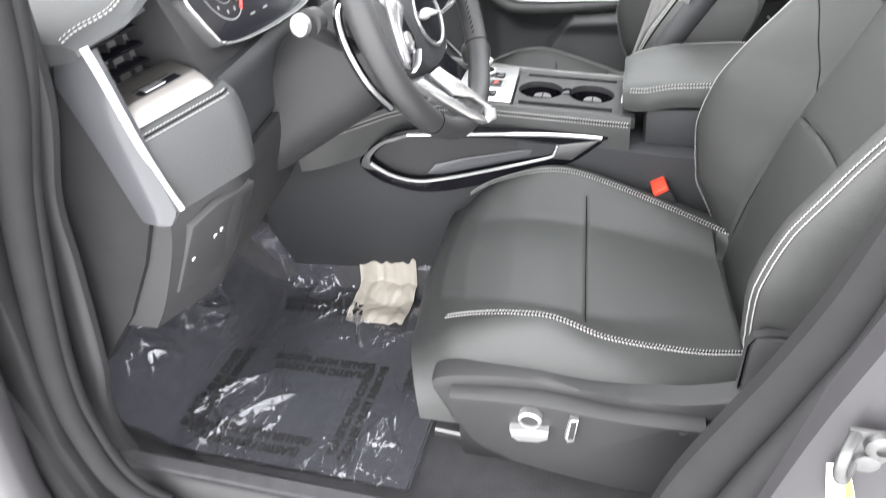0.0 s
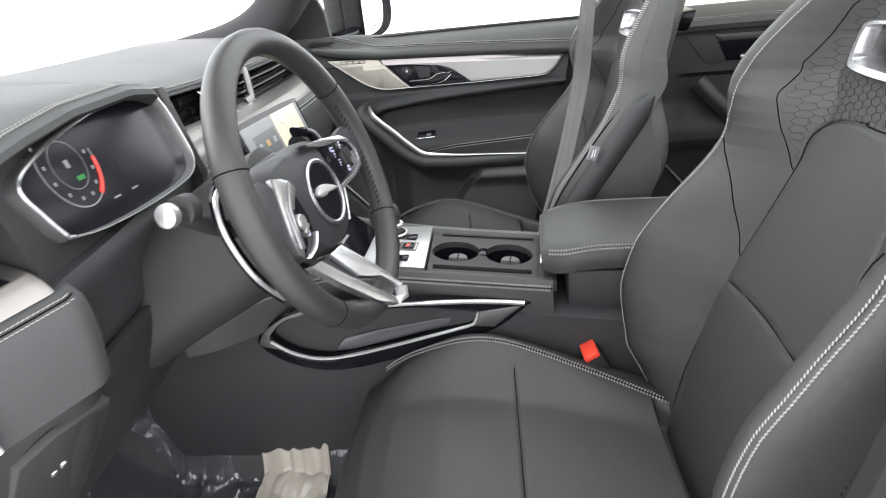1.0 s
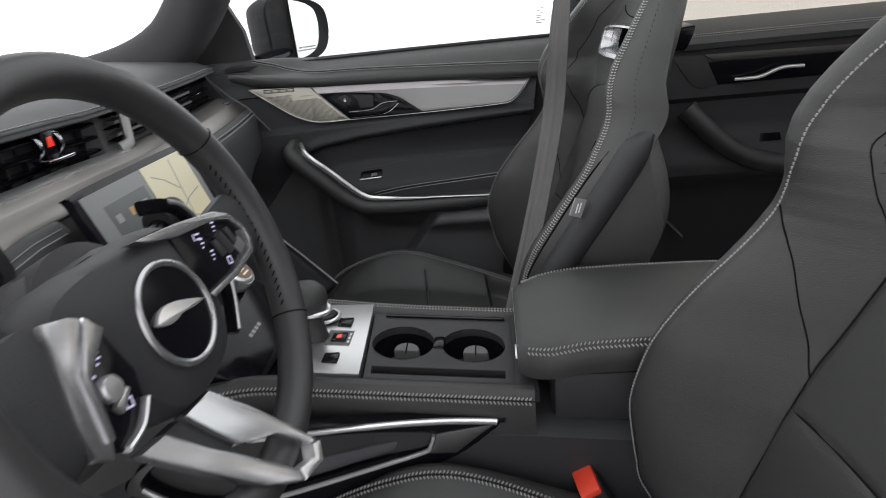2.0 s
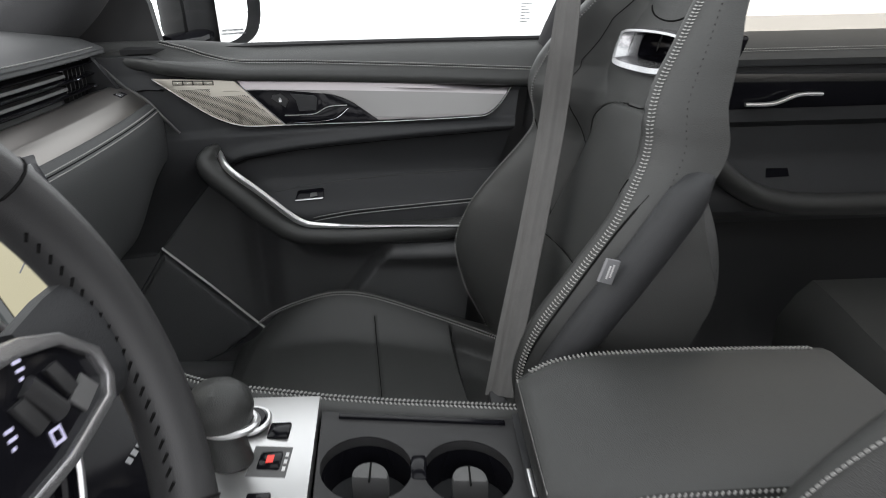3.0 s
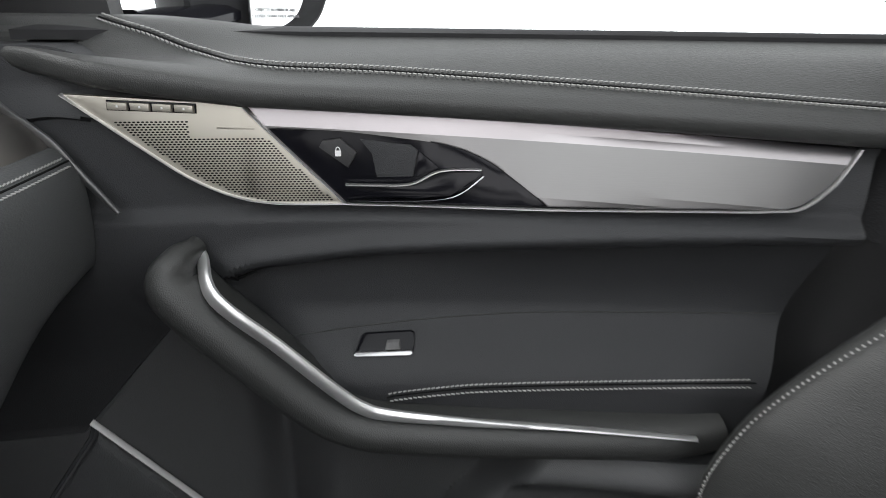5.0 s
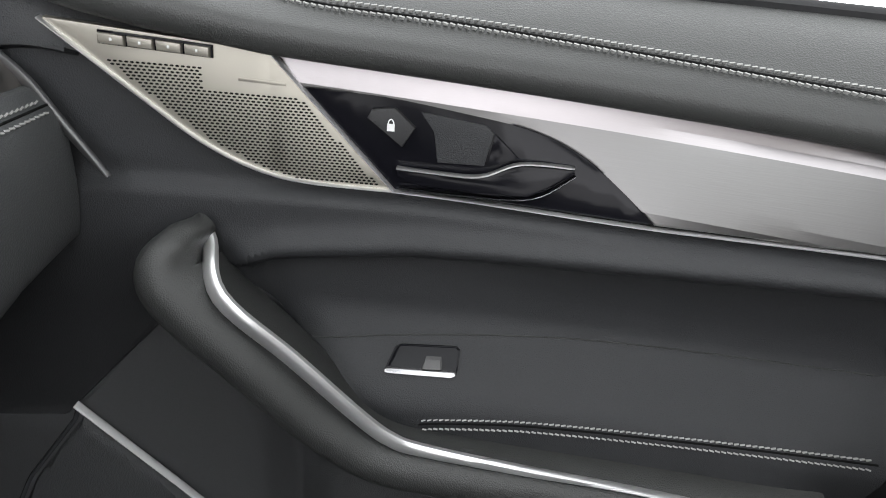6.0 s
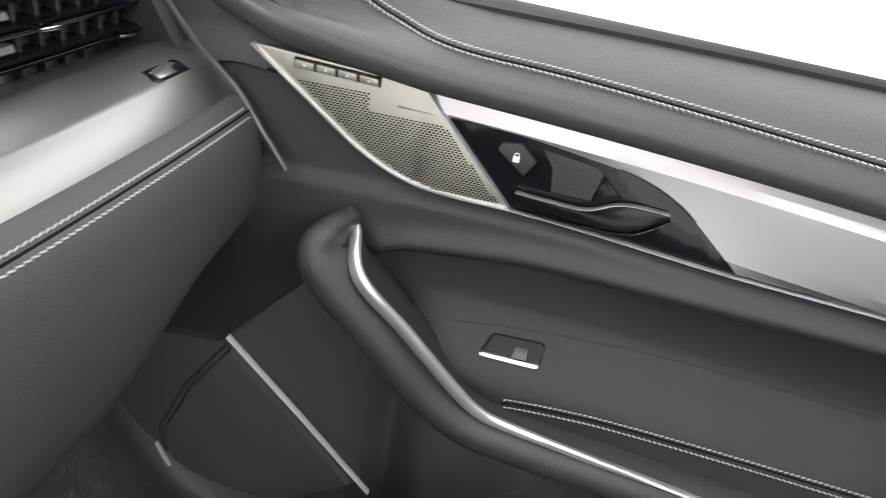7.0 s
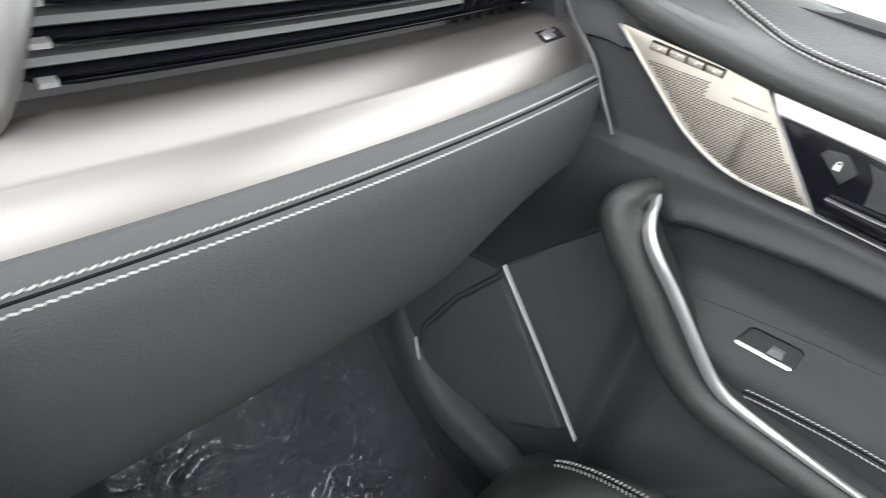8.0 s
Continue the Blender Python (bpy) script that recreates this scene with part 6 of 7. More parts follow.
def web(k, w):
    """The webbing, pleated lengthwise where it is drawn through the guide."""
    t = (strap[min(k + 1, len(strap) - 1)] - strap[max(k - 1, 0)]).normalized()
    a = t.cross(Vector((-0.55, -0.75, 0.2))).normalized()
    n = a.cross(t).normalized()
    half = 0.0235 - 0.008 * smooth((34 - k) / 34)
    pleat = 0.0013 * math.sin(w * 4.2 + 0.6 + 0.015 * k) * (0.35 + 0.65 * smooth(k / 30)) + 0.0004 * math.sin(w * 13 + k * 0.05)
    return strap[k] + a * (w * half) + n * pleat


part("webbing", skin(web, range(len(strap)), np.linspace(-1, 1, 41), (0.0009, 0.0012, 0)), BELT, belt, "woven webbing with lengthwise pleats")
part("anchor", box(0.128, 0.154, 0.244, 0.280, 0.330, 0.376, 0.006), PLASTIC, belt, "black buckle end")

# buckle beside the driver's seat
bk = thing("belt_buckle", "black belt buckle with a red release button", "belt buckle")
rot = Matrix.Translation((0.225, -0.142, 0.335)) @ pose(0, 0, 0, 0, -28, 8)
b = part("case", box(-0.017, 0.017, -0.026, 0.028, -0.080, 0.012, 0.005), RUBBER, bk)
b.matrix_local = rot
b = part("button", box(-0.014, 0.014, -0.023, 0.025, 0.010, 0.021, 0.003), RED, bk, "red release button")
b.matrix_local = rot

# ---- rear bench ----
bench = thing("rear_bench", "black leather rear bench behind the front seats", "rear seat")
part("cushion", skin(lambda x, y: (x, y, 0.33 - 0.10 * smooth((0.86 - x) / 0.08) + 0.02 * math.cos(y * 9)), np.linspace(0.80, 1.25, 16), np.linspace(-0.66, 0.66, 40), lambda q: Vector((q.x, q.y, 0.06))), LEATHER, bench, "black leather cushion")
part("backrest", skin(lambda z, y: (1.15 + 0.35 * (z - 0.3) - 0.02 * math.cos(y * 9), y, z), np.linspace(0.28, 0.92, 16), np.linspace(-0.66, 0.66, 40), (0.14, 0, 0)), LEATHER, bench, "black leather backrest")

# ---- steering wheel and column ----
TILT = radians(18)
WM = Matrix(((0, -math.sin(TILT), math.cos(TILT), -0.139), (1, 0, 0, -0.350), (0, math.cos(TILT), math.sin(TILT), 0.748), (0, 0, 0, 1)))
WM = WM @ pose(0, 0, 0, 0, -2, 0)
wheel = thing("steering_wheel", "black leather steering wheel with silver spokes and switch pods", "steering wheel")
wheel.matrix_world = WM @ pose(0, 0, 0, 0, 0, 5)
R = 0.181
rim = [(R * math.cos(a), R * math.sin(a), 0.0) for a in np.linspace(0, 2 * math.pi, 97)[:-1]]
part("rim", sweep(rim, 0.0165, 0.0185, closed=True, seg=18), RIM_LEATHER, wheel, "thick leather rim")
for a in (0.45, 2.69, -0.72, -2.42):
    part("rim_seam", sweep([((R + 0.0168 * math.cos(w)) * math.cos(a), (R + 0.0168 * math.cos(w)) * math.sin(a), 0.0188 * math.sin(w)) for w in np.linspace(0, 2 * math.pi, 21)[:-1]], 0.0008, closed=True, seg=6, up=(0.3, 0.2, 1)), GROOVE, wheel)
lace = [((R - 0.0160) * math.cos(a), (R - 0.0160) * math.sin(a), 0.004) for a in np.linspace(-0.7, 0.40, 60)]
ob = stitching(lace, lambda p: (0, 0, 1), wheel, pitch=0.008, length=0.006, wide=0.0016, slant=0.9)
ob.data.materials[0] = GROOVE
ob["label"] = "black cross-stitching inside the rim"
# hub pad
pad_out = flow([(-0.106, 0.036), (-0.090, 0.062), (-0.045, 0.066), (0.0, 0.060), (0.060, 0.054), (0.082, 0.030), (0.074, -0.030), (0.050, -0.068), (0.0, -0.080), (-0.050, -0.068), (-0.074, -0.030)], 5, True)
rings = []
for k, h in ((0.96, -0.07), (1.02, -0.045), (1.0, -0.025), (0.92, -0.010), (0.75, -0.003), (0.45, 0.0), (0.2, 0.001)):
    rings.append([(u * k, v * k - 0.012, h) for u, v in pad_out])
hub = part("hub_pad", loft(rings), VINYL, wheel, "soft black airbag cover")
EC = -0.018
part("emblem_ring", sweep([(0.042 * math.cos(a), 0.042 * math.sin(a) + EC, 0.001) for a in np.linspace(0, 2 * math.pi, 49)[:-1]], 0.0032, 0.0028, closed=True, seg=10), SPOKE, hub, "chrome emblem ring")
part("emblem_disc", lathe([(0, -0.004), (0.041, -0.004), (0.041, 0.0008), (0, 0.0016)], Matrix.Translation((0, EC, 0))), PIANO, hub, "gloss black emblem disc")
part("emblem_shape", slab([tuple(q) for q in flow([(-0.031, 0.006), (-0.016, 0.012), (0.004, 0.006), (0.031, -0.010), (0.014, -0.008), (0.0, -0.004), (-0.011, -0.004), (-0.022, -0.001)], 4, True)], lambda u, v, d: Vector((u, v + EC + 0.002, d)), 0.0005, 0.0050, 0.0015), CHROME, hub, "plain chrome emblem shape")
HP = lambda u, v, d: Vector((u, v, d))
# driver's left pod: broad silver frame, gloss switch field
frame_l = [(-0.105, 0.047), (-0.118, 0.024), (-0.133, -0.010), (-0.140, -0.036), (-0.130, -0.046), (-0.122, -0.036), (-0.107, 0.004), (-0.075, 0.018), (-0.076, 0.030), (-0.088, 0.040)]
sp = part("spoke", slab(frame_l, HP, -0.005, 0.004, 0.003), SPOKE, wheel, "broad silver side spoke frame")
part("spoke_step", slab([(-0.082, 0.034), (-0.112, 0.010), (-0.128, -0.034), (-0.123, -0.037), (-0.106, 0.003), (-0.074, 0.019)], HP, -0.01, 0.007, 0.002), SPOKE, sp, "bright inner step")
part("spoke_end", sweep(flow([HP(-0.117, -0.050, 0.0), HP(-0.098, -0.048, 0.001), HP(-0.080, -0.038, 0.001)], 5), 0.003, 0.005, seg=10), SILVER, sp, "thin silver lower edge")
pod = part("switch_pod", slab([(-0.072, 0.018), (-0.108, 0.006), (-0.128, -0.033), (-0.118, -0.050), (-0.080, -0.041), (-0.070, -0.020)], HP, -0.022, 0.0, 0.002), PIANO, sp, "gloss black switch pod")
part("spoke_cover", sweep([(-0.108, 0.012, -0.013), (-0.140, 0.008, -0.011), (-0.172, 0.004, -0.006)], [0.040, 0.046, 0.040], 0.013, up=(0, 0, 1), seg=12, square=3), VINYL, wheel, "black spoke end")
part("pod_key", lathe([(0, 0), (0.0095, 0), (0.0095, 0.005), (0.008, 0.007), (0, 0.0072)], Matrix.Translation((-0.099, -0.013, 0.0))), SILVER, pod, "round silver switch")
part("pod_key", slab([(-0.106, -0.024), (-0.090, -0.019), (-0.088, -0.023), (-0.104, -0.031)], HP, 0.0, 0.006, 0.0015), SILVER, pod, "silver rocker switch")


def icon(cu, cv, kind, owner, tilt=0.0):
    """Small printed sign made of strokes, given a glow so it reads."""
    sets = {0: ((-4, 3, 4, 1.2), (-4, 0, 4, 1.2), (-4, -3, 2, 1.2)), 1: ((-4, 2.5, 1.4, 5), (-1, 2.5, 5, 1.4), (-1, -1, 5, 1.4)), 2: ((-3, 3, 6, 1.2), (-3, -1.8, 6, 1.2), (-3, 3, 1.2, 6), (1.8, 3, 1.2, 6))}
    c, d = math.cos(tilt), math.sin(tilt)
    bm = bmesh.new()
    for u, v, w, h in sets[kind]:
        q = [(u, v), (u + w, v), (u + w, v - h), (u, v - h)]
        bm.faces.new([bm.verts.new((cu + (x * c - y * d) * 0.0013, cv + (x * d + y * c) * 0.0013, 0.0006)) for x, y in q][::-1])
    part("key_sign", bm, ICON, owner, "pale printed sign, made to glow", False)


for u, v, k in ((-0.086, 0.006, 0), (-0.103, 0.003, 1), (-0.092, -0.031, 2), (-0.112, -0.016, 0)):
    icon(u, v, k, pod, -0.4)
# right pod with a slim silver wing from the hub
frame_r = [(0.004, 0.047), (0.058, 0.036), (0.116, 0.020), (0.136, 0.008), (0.152, -0.014), (0.149, -0.030), (0.140, -0.039), (0.097, -0.041), (0.046, -0.035), (0.044, -0.029), (0.097, -0.035), (0.136, -0.033), (0.144, -0.026), (0.145, -0.014), (0.132, 0.003), (0.110, 0.013), (0.052, 0.026), (0.020, 0.038)]
sp = part("spoke", slab(frame_r, HP, -0.010, 0.004, 0.0012), SPOKE, wheel, "silver side spoke frame with a slim wing")
pod = part("switch_pod", slab([(0.046, 0.028), (0.110, 0.015), (0.133, 0.005), (0.147, -0.014), (0.145, -0.029), (0.136, -0.036), (0.097, -0.037), (0.045, -0.031)], HP, -0.022, 0.0, 0.002), PIANO, sp, "gloss black switch pod")
part("spoke_cover", sweep([(0.130, -0.012, -0.016), (0.152, -0.012, -0.010), (0.174, -0.012, -0.005)], [0.030, 0.034, 0.034], 0.012, up=(0, 0, 1), seg=12, square=3), VINYL, wheel, "black spoke end")
part("pod_key", sweep([(0.104, 0.002, 0.001), (0.110, -0.020, 0.001)], 0.0055, 0.005, up=(0, 0, 1), seg=12), PLASTIC, pod, "ribbed roller switch")
for u in (0.095, 0.121):
    part("pod_key", slab([(u - 0.004, 0.0), (u + 0.004, -0.001), (u + 0.006, -0.018), (u - 0.002, -0.018)], HP, 0.0, 0.003, 0.001), PLASTIC, pod)
part("pod_key", slab([(0.118, -0.020), (0.134, -0.016), (0.138, -0.028), (0.122, -0.031)], HP, 0.0, 0.0015, 0.0005), GREY_RUBBER, pod, "grey corner switch")
for u, v, k in ((0.077, 0.013, 1), (0.082, 0.005, 0), (0.111, 0.008, 0), (0.101, -0.026, 2), (0.128, -0.024, 1), (0.086, -0.010, 0)):
    icon(u, v, k, pod, -0.3)


def LS(u, v, d):
    """Places the lower spoke: its foot lies deep by the hub, its end on the rim."""
    h = lerp_at(v, [-0.21, -0.085], [0.034, -0.016])
    return Vector((u - (h + 0.02), v + (h + 0.02) * 0.35, h + d))


def LQ(loop, d0, d1, name, material, owner, label):
    dense = []
    for i, (u, v) in enumerate(loop):
        u2, v2 = loop[(i + 1) % len(loop)]
        dense += [(u + (u2 - u) * q / 4, v + (v2 - v) * q / 4) for q in range(4)]
    return part(name, slab(dense, LS, d0, d1, 0.003), material, owner, label)


LQ([(-0.003, -0.092), (0.020, -0.129), (0.047, -0.176), (0.064, -0.208), (0.052, -0.201), (0.045, -0.190), (0.027, -0.166), (-0.002, -0.148), (-0.014, -0.139), (-0.040, -0.086)], -0.012, 0.0, "lower_spoke", SPOKE, wheel, "broad silver lower spoke")
LQ([(-0.066, -0.080), (-0.045, -0.112), (-0.021, -0.144), (0.021, -0.198), (0.018, -0.208), (-0.020, -0.176), (-0.063, -0.118), (-0.094, -0.072)], -0.012, 0.0, "lower_spoke", SPOKE, wheel, "broad silver lower spoke")
LQ([(0.064, -0.208), (0.050, -0.220), (0.018, -0.208), (0.021, -0.198), (0.043, -0.208), (0.052, -0.201)], -0.012, 0.001, "spoke_end", CHROME, wheel, "bright end of the lower spokes")
LQ([(-0.040, -0.088), (-0.014, -0.139), (-0.021, -0.144), (-0.066, -0.082)], -0.018, -0.008, "spoke_web", VINYL, wheel, "dark web between the lower spokes")
part("boss", lathe([(0.055, -0.12), (0.062, -0.09), (0.066, -0.06), (0.050, -0.05)]), PLASTIC, wheel, "black column boss")

col = thing("steering_column", "black plastic steering column shroud with stalks and shift paddles", "steering column")
col.matrix_world = WM
rings = []
for c, w, up, dn in ((-0.045, 0.062, 0.050, -0.075), (-0.075, 0.075, 0.060, -0.095), (-0.14, 0.092, 0.055, -0.120), (-0.22, 0.115, 0.035, -0.135), (-0.30, 0.15, 0.02, -0.15)):
    rings.append([(w * math.copysign(abs(math.cos(a)) ** 0.7, math.cos(a)), (up + dn) / 2 + (up - dn) / 2 * math.copysign(abs(math.sin(a)) ** 0.7, math.sin(a)), c) for a in np.linspace(0, 2 * math.pi, 29)[:-1]])
part("shroud", loft(rings), PLASTIC, col, "black plastic shroud")
for s in (-1, 1):
    pdl = flow([(0.100 * s, 0.060, -0.052), (0.142 * s, 0.045, -0.050), (0.158 * s, 0.005, -0.050), (0.150 * s, -0.050, -0.050), (0.120 * s, -0.095, -0.052)], 6)
    part("shift_paddle", sweep(pdl, 0.007, 0.005, up=(0, 0, 1), seg=10, square=3), PIANO, col, "black shift paddle")
    part("paddle_edge", sweep([(q[0] + 0.006 * s, q[1], q[2] + 0.004) for q in pdl[4:]], 0.0028, 0.003, up=(0, 0, 1), seg=8), CHROME, col, "chrome paddle edge")
    st = part("stalk", sweep(flow([(0.07 * s, -0.01, -0.085), (0.12 * s, 0.010, -0.080), (0.170 * s if s > 0 else -0.185, 0.038 if s > 0 else 0.052, -0.073)], 5), [0.012, 0.012, 0.0115, 0.011, 0.0105, 0.010, 0.010, 0.010, 0.010, 0.0105, 0.011][:11], seg=12), PLASTIC, col, "black column stalk")
    m = Matrix.Translation((0.172, 0.039, -0.075) if s > 0 else (-0.187, 0.053, -0.073)) @ pose(0, 0, 0, 0, 90 * s, 8 * s)
    part("stalk_end", lathe([(0.0, 0.0), (0.0120, 0.0), (0.0132, 0.003), (0.0132, 0.008), (0.0120, 0.0105), (0.0, 0.0115)], m), SILVER if s < 0 else PLASTIC, st, "satin silver stalk end" if s < 0 else "black stalk end")
    part("stalk_ring", lathe([(0.011, -0.030), (0.0165, -0.030), (0.0165, -0.014), (0.011, -0.012)], m), PLASTIC, st)

# marks on the wiper stalk
barrel = part("wiper_barrel", lathe([(0.012, -0.055), (0.0155, -0.053), (0.0155, -0.028), (0.0135, -0.026), (0.0135, -0.002), (0.0155, 0.0), (0.0155, 0.020), (0.012, 0.024)], Matrix.Translation((0.150, 0.030, -0.077)) @ pose(0, 0, 0, 0, 90, 25)), PIANO, col, "black wiper stalk barrel with white marks")
for k in range(6):
    a = 0.55 + 0.5 * (k % 2)
    d = -0.046 + 0.012 * (k // 2) * 2
    mk = part("mark", box(-0.0025, 0.0025, -0.0035, 0.0035, -0.0004, 0.0004, 0), WHITE, barrel)
    mk.matrix_local = Matrix.Translation((0.150, 0.030, -0.077)) @ pose(0, 0, 0, 0, 90, 25) @ Matrix.Translation((-0.0158 * math.cos(a), 0.0158 * math.sin(a), d)) @ pose(0, 0, 0, 0, -90 + math.degrees(a) * 0, -math.degrees(a))

# ---- footwells: mats under clear film ----
FILM = bpy.data.materials.new("clear_film")
FILM.use_nodes = True
fn, fl = FILM.node_tree.nodes, FILM.node_tree.links
clear, haze, gloss = fn.new("ShaderNodeBsdfTransparent"), fn.new("ShaderNodeBsdfDiffuse"), fn.new("ShaderNodeBsdfGlossy")
mix_a, mix_b, fr, half = fn.new("ShaderNodeMixShader"), fn.new("ShaderNodeMixShader"), fn.new("ShaderNodeLayerWeight"), fn.new("ShaderNodeMath")
haze.inputs["Color"].default_value = (0.33, 0.34, 0.37, 1)
clear.inputs["Color"].default_value = (0.92, 0.92, 0.95, 1)
gloss.inputs["Roughness"].default_value = 0.04
fr.inputs["Blend"].default_value = 0.35
half.operation = "MULTIPLY_ADD"
half.inputs[1].default_value, half.inputs[2].default_value = 0.45, 0.05
fl.new(fr.outputs["Facing"], half.inputs[0])
mix_a.inputs["Fac"].default_value = 0.075
fl.new(clear.outputs["BSDF"], mix_a.inputs[1])
fl.new(haze.outputs["BSDF"], mix_a.inputs[2])
fl.new(half.outputs[0], mix_b.inputs["Fac"])
fl.new(mix_a.outputs["Shader"], mix_b.inputs[1])
fl.new(gloss.outputs["BSDF"], mix_b.inputs[2])
fl.new(mix_b.outputs["Shader"], fn["Material Output"].inputs["Surface"])


PRINTS = ((0.60, 0.44, math.pi), (0.30, 0.28, math.pi / 2), (0.78, 0.26, math.pi / 2), (0.52, 0.06, math.pi), (0.50, 0.78, math.pi), (0.99 - 0.06, 0.62, -math.pi / 2))


def film_mat(name, label, x0, x1, y0, y1, seed, prints=(), rough=0.05, folds=((8, 0.012), (17, 0.008), (33, 0.0035), (61, 0.0016))):
    mt = thing(name, label, "floor mat")
    part("mat", skin(lambda x, y: (x, y, floor_z(x, y) + 0.012), np.linspace(x0, x1, 24), np.linspace(y0, y1, 16), (0, 0, -0.010)), CARPET, mt, "black carpet mat")

    def f(x, y):
        n = 0.004 + noise.noise(Vector((x * 6, y * 5, seed))) * 0.006
        mask = rough + smooth((noise.noise(Vector((x * 4.5, y * 5.5, seed + 9))) + 0.02) / 0.25)
        for k, (a, h) in enumerate(folds):
            r = 1 - abs(noise.noise(Vector((x * a + 3 * k, y * a * 0.7, seed + k)))) * 9
            n += h * max(0.0, r) ** 2 * mask
        return (x, y, floor_z(x, y) + 0.018 + max(0, n))
    film = part("film", skin(f, np.linspace(x0 - 0.01, x1 + 0.01, 290), np.linspace(y0 - 0.01, y1 + 0.01, 220), (0, 0, -0.0008)), FILM, mt, "crinkled clear protective film")
    # warning print in rows round the middle
    for k, (cx, cy, turn) in enumerate(prints):
        for line, words in enumerate(("PLASTIC FILM COVER", "DEALER MUST REMOVE")):
            cu = bpy.data.curves.new("print", "FONT")
            cu.body, cu.size, cu.align_x = words, 0.0225, "CENTER"
            cu.offset = 0.0011
            tx = new("print", cu)
            bpy.context.view_layer.update()
            me = bpy.data.meshes.new_from_object(tx.evaluated_get(bpy.context.evaluated_depsgraph_get()))
            bpy.data.objects.remove(tx)
            c, d = math.cos(turn), math.sin(turn)
            px, py = x0 + (x1 - x0) * cx, y0 + (y1 - y0) * cy
            for v in me.vertices:
                a, b = v.co.x, v.co.y - 0.027 * line
                wx, wy = px + a * c - b * d, py + a * d + b * c
                v.co = (wx, wy, f(wx, wy)[2] + 0.0020)
            me.materials.append(QUILT)
            pr = new("print", me)
            pr.parent = film
            pr["label"] = "line of black warning print"
    return mt


film_mat("floor_mat", "black floor mat under crinkled clear film in the driver's footwell", -0.84, -0.17, -0.66, -0.13, 1.0, PRINTS)
film_mat("floor_mat", "black floor mat under crinkled clear film in the passenger footwell", -0.86, -0.25, 0.17, 0.64, 5.0, ((0.9, 0.15, math.pi / 2),), 0.25, ((11, 0.006), (24, 0.0070), (45, 0.0045), (80, 0.0020)))

crumple = lambda x, y: 0.012 * noise.noise(Vector((x * 16, y * 14, 4.0))) - 0.030 * noise.voronoi(Vector((x * 13 + y * 6, y * 17, 7.0)))[0][0] - 0.010 * noise.voronoi(Vector((x * 36, y * 29 - x * 9, 3.0)))[0][0]
paper = skin(lambda x, y: (x, y + 0.008 * noise.noise(Vector((x * 60, y * 9, 2.0))), floor_z(x, y) + 0.050 + crumple(x, y) + 0.02 * smooth((y + 0.24) / 0.08)), np.linspace(-0.445, -0.300, 44), np.linspace(-0.28, -0.13, 44), (0, 0, -0.0012))
solid("paper_sheet", paper, PAPER, "crumpled cream paper sheet on the driver's floor mat", "paper", smooth=False)
# ---- driver's door opening: sill, seals, lock pillar ----
sill = thing("door_sill", "black plastic door sill of the open driver's door", "door sill")
def sill_in(x):
    return lerp_at(x, [-0.93, -0.82, -0.67, -0.53, -0.40, 0.45], [-0.50, -0.555, -0.640, -0.690, -0.695, -0.695])


part("cover", skin(lambda x, v: (x, sill_in(x) + (-0.775 - sill_in(x)) * v, 0.030 + 0.050 * smooth(v / 0.4) - 0.035 * smooth((v - 0.6) / 0.4)), np.linspace(-0.90, 0.45, 50), np.linspace(0, 1, 18), (0, 0, -0.06)), PLASTIC, sill, "broad black sill cover curving into the footwell")
band = flow([(-0.465, -0.712, 0.86), (-0.488, -0.715, 0.755), (-0.548, -0.718, 0.633), (-0.577, -0.720, 0.521), (-0.629, -0.722, 0.34), (-0.672, -0.722, 0.236), (-0.690, -0.72, 0.14), (-0.69, -0.71, 0.07)], 8)
part("pillar_trim", sweep(band, 0.030, 0.014, up=(0, 1, 0), seg=14, square=3), PLASTIC, sill, "grey black trim strip beside the dashboard")
loop = flow([(-0.40, -0.765, 0.90), (-0.436, -0.77, 0.793), (-0.508, -0.772, 0.665), (-0.573, -0.775, 0.516), (-0.633, -0.778, 0.348), (-0.656, -0.78, 0.224), (-0.640, -0.785, 0.10), (-0.56, -0.79, 0.05), (-0.40, -0.79, 0.040), (0.16, -0.79, 0.045), (0.245, -0.79, 0.10), (0.290, -0.78, 0.30), (0.345, -0.775, 0.47), (0.385, -0.765, 0.60), (0.44, -0.72, 0.85), (0.49, -0.65, 1.14)], 8)
part("seal", sweep(loop, 0.021, 0.016, up=(0, 1, 0), seg=14), RUBBER, sill, "fat black rubber door seal")
part("seal_lip", sweep([Vector(q) + Vector((0.024, 0.012, 0.010)) for q in loop[:56]], 0.006, 0.008, up=(0, 1, 0), seg=10), RUBBER, sill, "thin rubber lip of the seal")
frame_ = thing("body_frame", "grey metallic body frame round the driver's door opening", "car body")
part("front_post", sweep(flow([(-0.50, -0.84, 0.95), (-0.56, -0.84, 0.74), (-0.66, -0.845, 0.50), (-0.73, -0.85, 0.30), (-0.785, -0.85, 0.12), (-0.78, -0.85, 0.0), (-0.60, -0.85, -0.05)], 8), 0.05, 0.03, up=(0, 1, 0), seg=14, square=3), PAINT, frame_, "grey painted front post")
part("hinge_post", box(-1.15, -0.715, -0.82, -0.715, -0.15, 0.93, 0.02), RUBBER, frame_, "dark hinge post")
part("hinge_panel", slab([(-0.46, 0.93), (-0.53, 0.72), (-0.60, 0.52), (-0.66, 0.34), (-0.69, 0.20), (-0.69, 0.0), (-0.95, 0.0), (-0.95, 0.93)], lambda u, v, d: Vector((u, -d, v)), 0.735, 0.80, 0.01), RUBBER, frame_, "dark inner post panel")
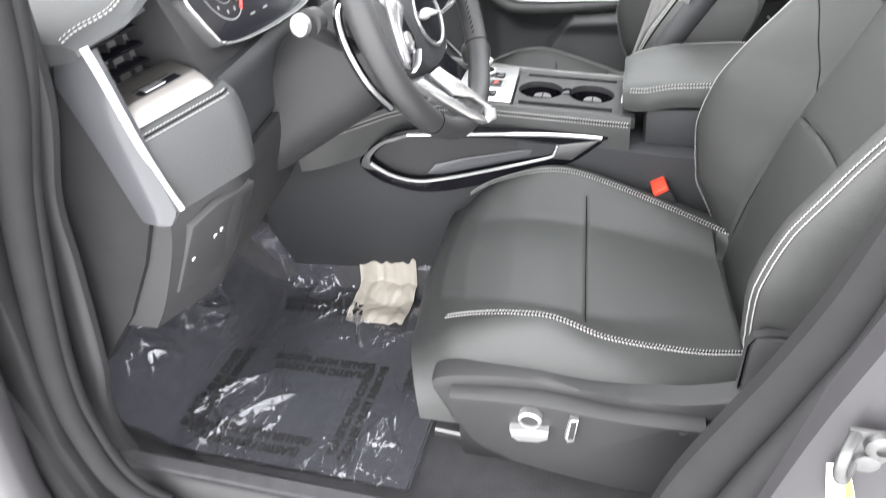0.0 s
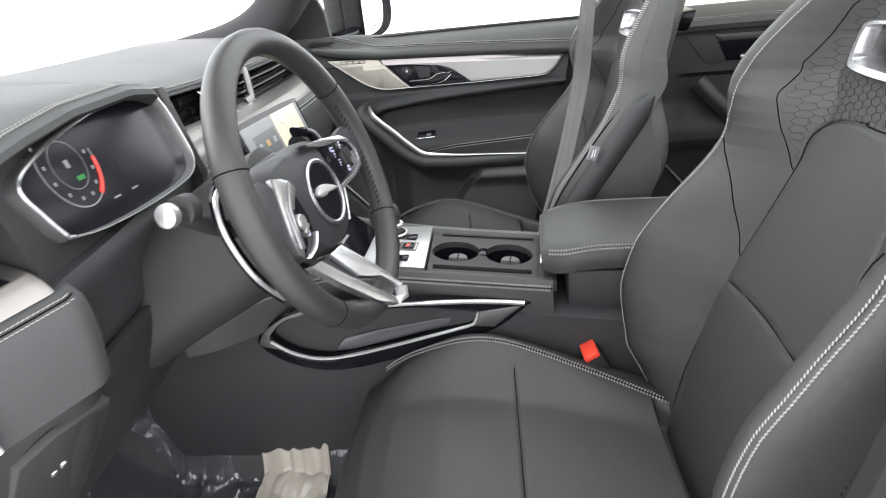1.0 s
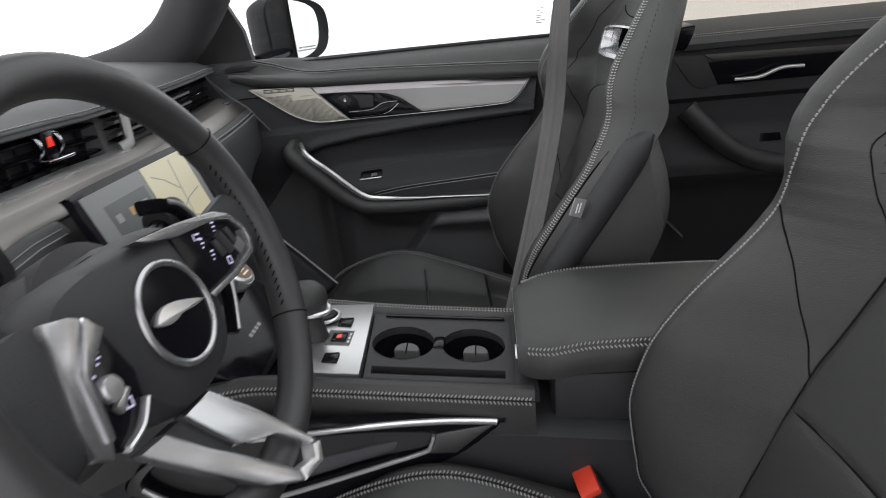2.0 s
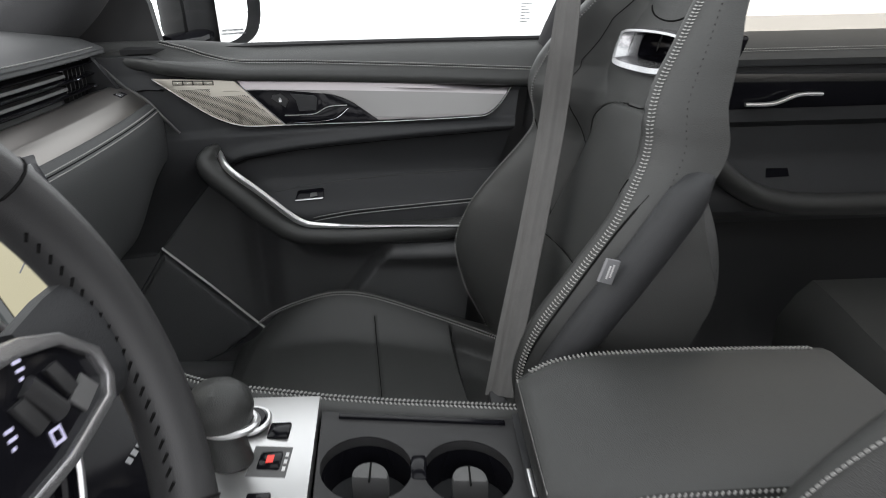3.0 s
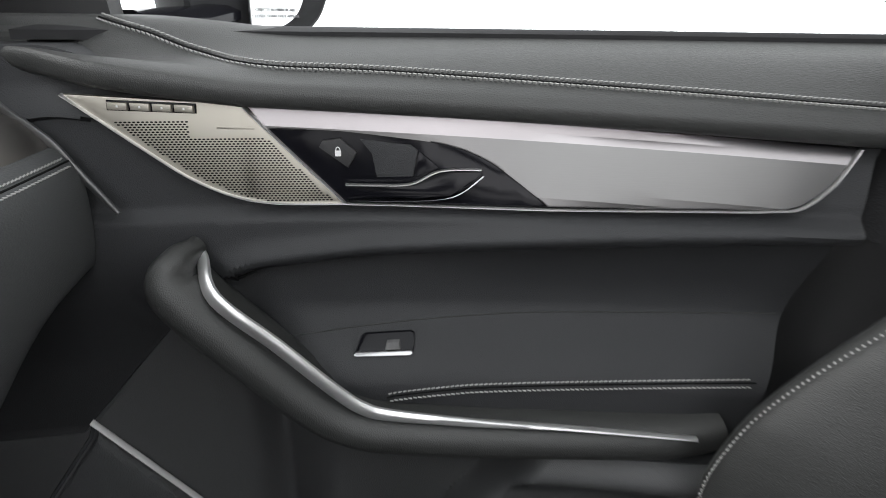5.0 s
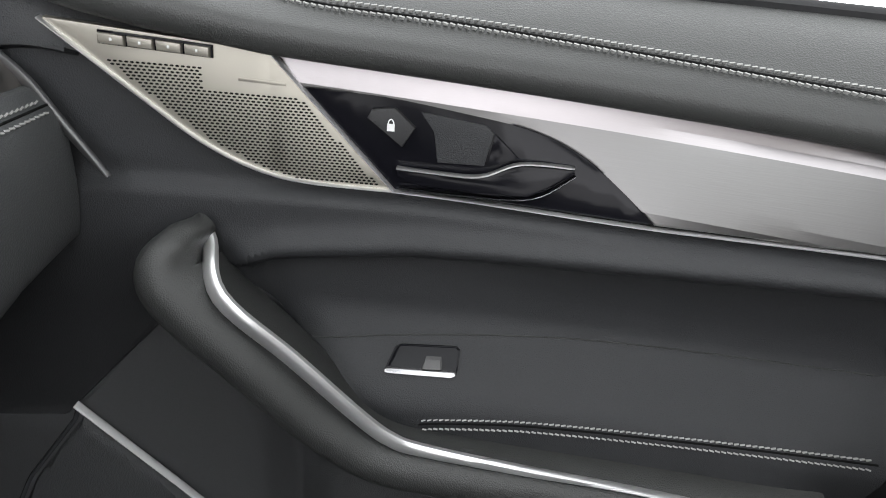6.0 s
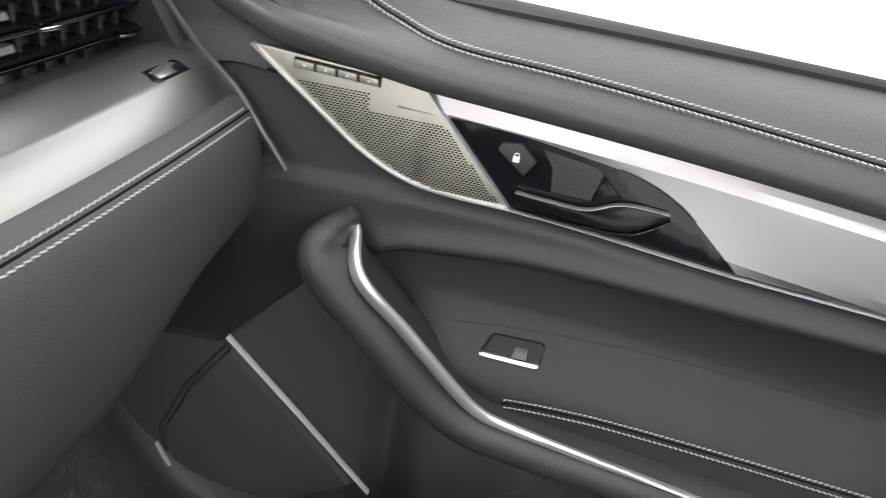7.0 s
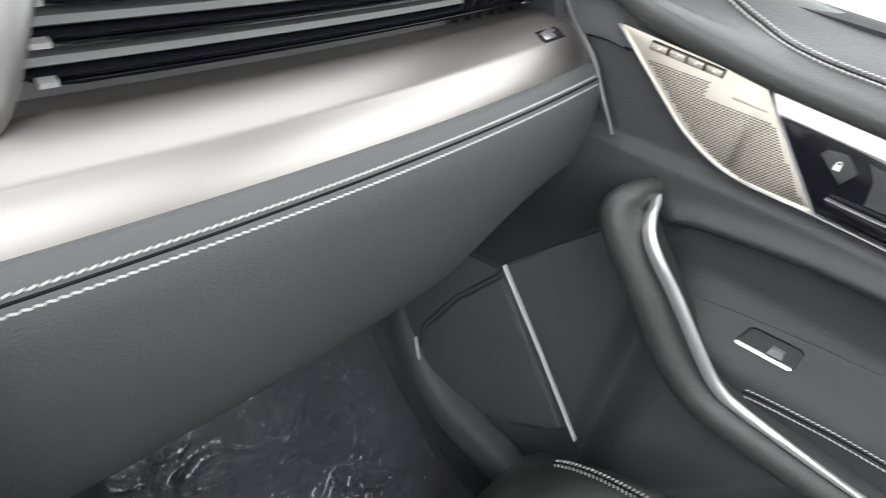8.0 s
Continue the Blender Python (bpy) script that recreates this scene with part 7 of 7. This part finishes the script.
part("sill_panel", box(-0.70, 0.50, -0.88, -0.795, -0.20, 0.030, 0.02), PAINT, frame_, "grey painted sill")
part("lock_post", sweep(flow([(0.33, -0.80, -0.05), (0.355, -0.80, 0.20), (0.40, -0.795, 0.45), (0.455, -0.78, 0.66), (0.51, -0.72, 0.92), (0.57, -0.63, 1.2)], 6), 0.075, 0.030, up=(0, 1, 0), seg=14, square=4), PAINT, frame_, "grey painted lock post")
part("post_trim", sweep(flow([(0.225, -0.745, 0.06), (0.265, -0.745, 0.27), (0.352, -0.742, 0.50), (0.395, -0.73, 0.63), (0.45, -0.70, 0.85), (0.50, -0.63, 1.16)], 6), 0.045, 0.022, up=(0, 1, 0), seg=12, square=3), RUBBER, frame_, "black post trim")
strk = thing("door_striker", "zinc door lock striker bolted to the grey post", "door striker")
LP = lambda u, v, d: Vector((0.349 + u * 0.66, -0.832 - d * 0.8, 0.498 + 0.66 * v))
part("plate", slab([(-0.012, 0.034), (0.040, 0.034), (0.048, 0.0), (0.030, -0.030), (-0.004, -0.030)], LP, 0.0, 0.005, 0.002), STEEL, strk)
part("loop", sweep(flow([LP(-0.004, 0.026, 0.004), LP(-0.022, 0.024, 0.030), LP(-0.024, 0.0, 0.036), LP(-0.014, -0.022, 0.030), LP(0.004, -0.022, 0.004)], 6), 0.0048, seg=10), STEEL, strk, "bent striker loop")
part("bolt", lathe([(0, 0), (0.013, 0), (0.013, 0.006), (0.009, 0.009), (0.006, 0.009), (0.006, 0.005), (0, 0.005)], Matrix.Translation(LP(0.026, 0.016, 0.004)) @ pose(0, 0, 0, 90, 0, 0)), STEEL, strk, "round bolt head")
part("bolt", lathe([(0, 0), (0.010, 0), (0.010, 0.005), (0.006, 0.007), (0, 0.007)], Matrix.Translation(LP(0.016, -0.018, 0.004)) @ pose(0, 0, 0, 90, 0, 0)), STEEL, strk, "round bolt head")
stk = tagged(part("warning_sticker", slab([(-0.020, -0.043), (0.004, -0.036), (0.026, -0.10), (-0.006, -0.112)], LP, -0.001, 0.0012, 0), WHITE), "yellow and white sticker on the grey lock post", "sticker")
part("yellow_field", slab([(-0.004, -0.039), (0.003, -0.037), (0.025, -0.099), (0.016, -0.103)], LP, 0.0012, 0.0016, 0), YELLOW, stk, "yellow field")
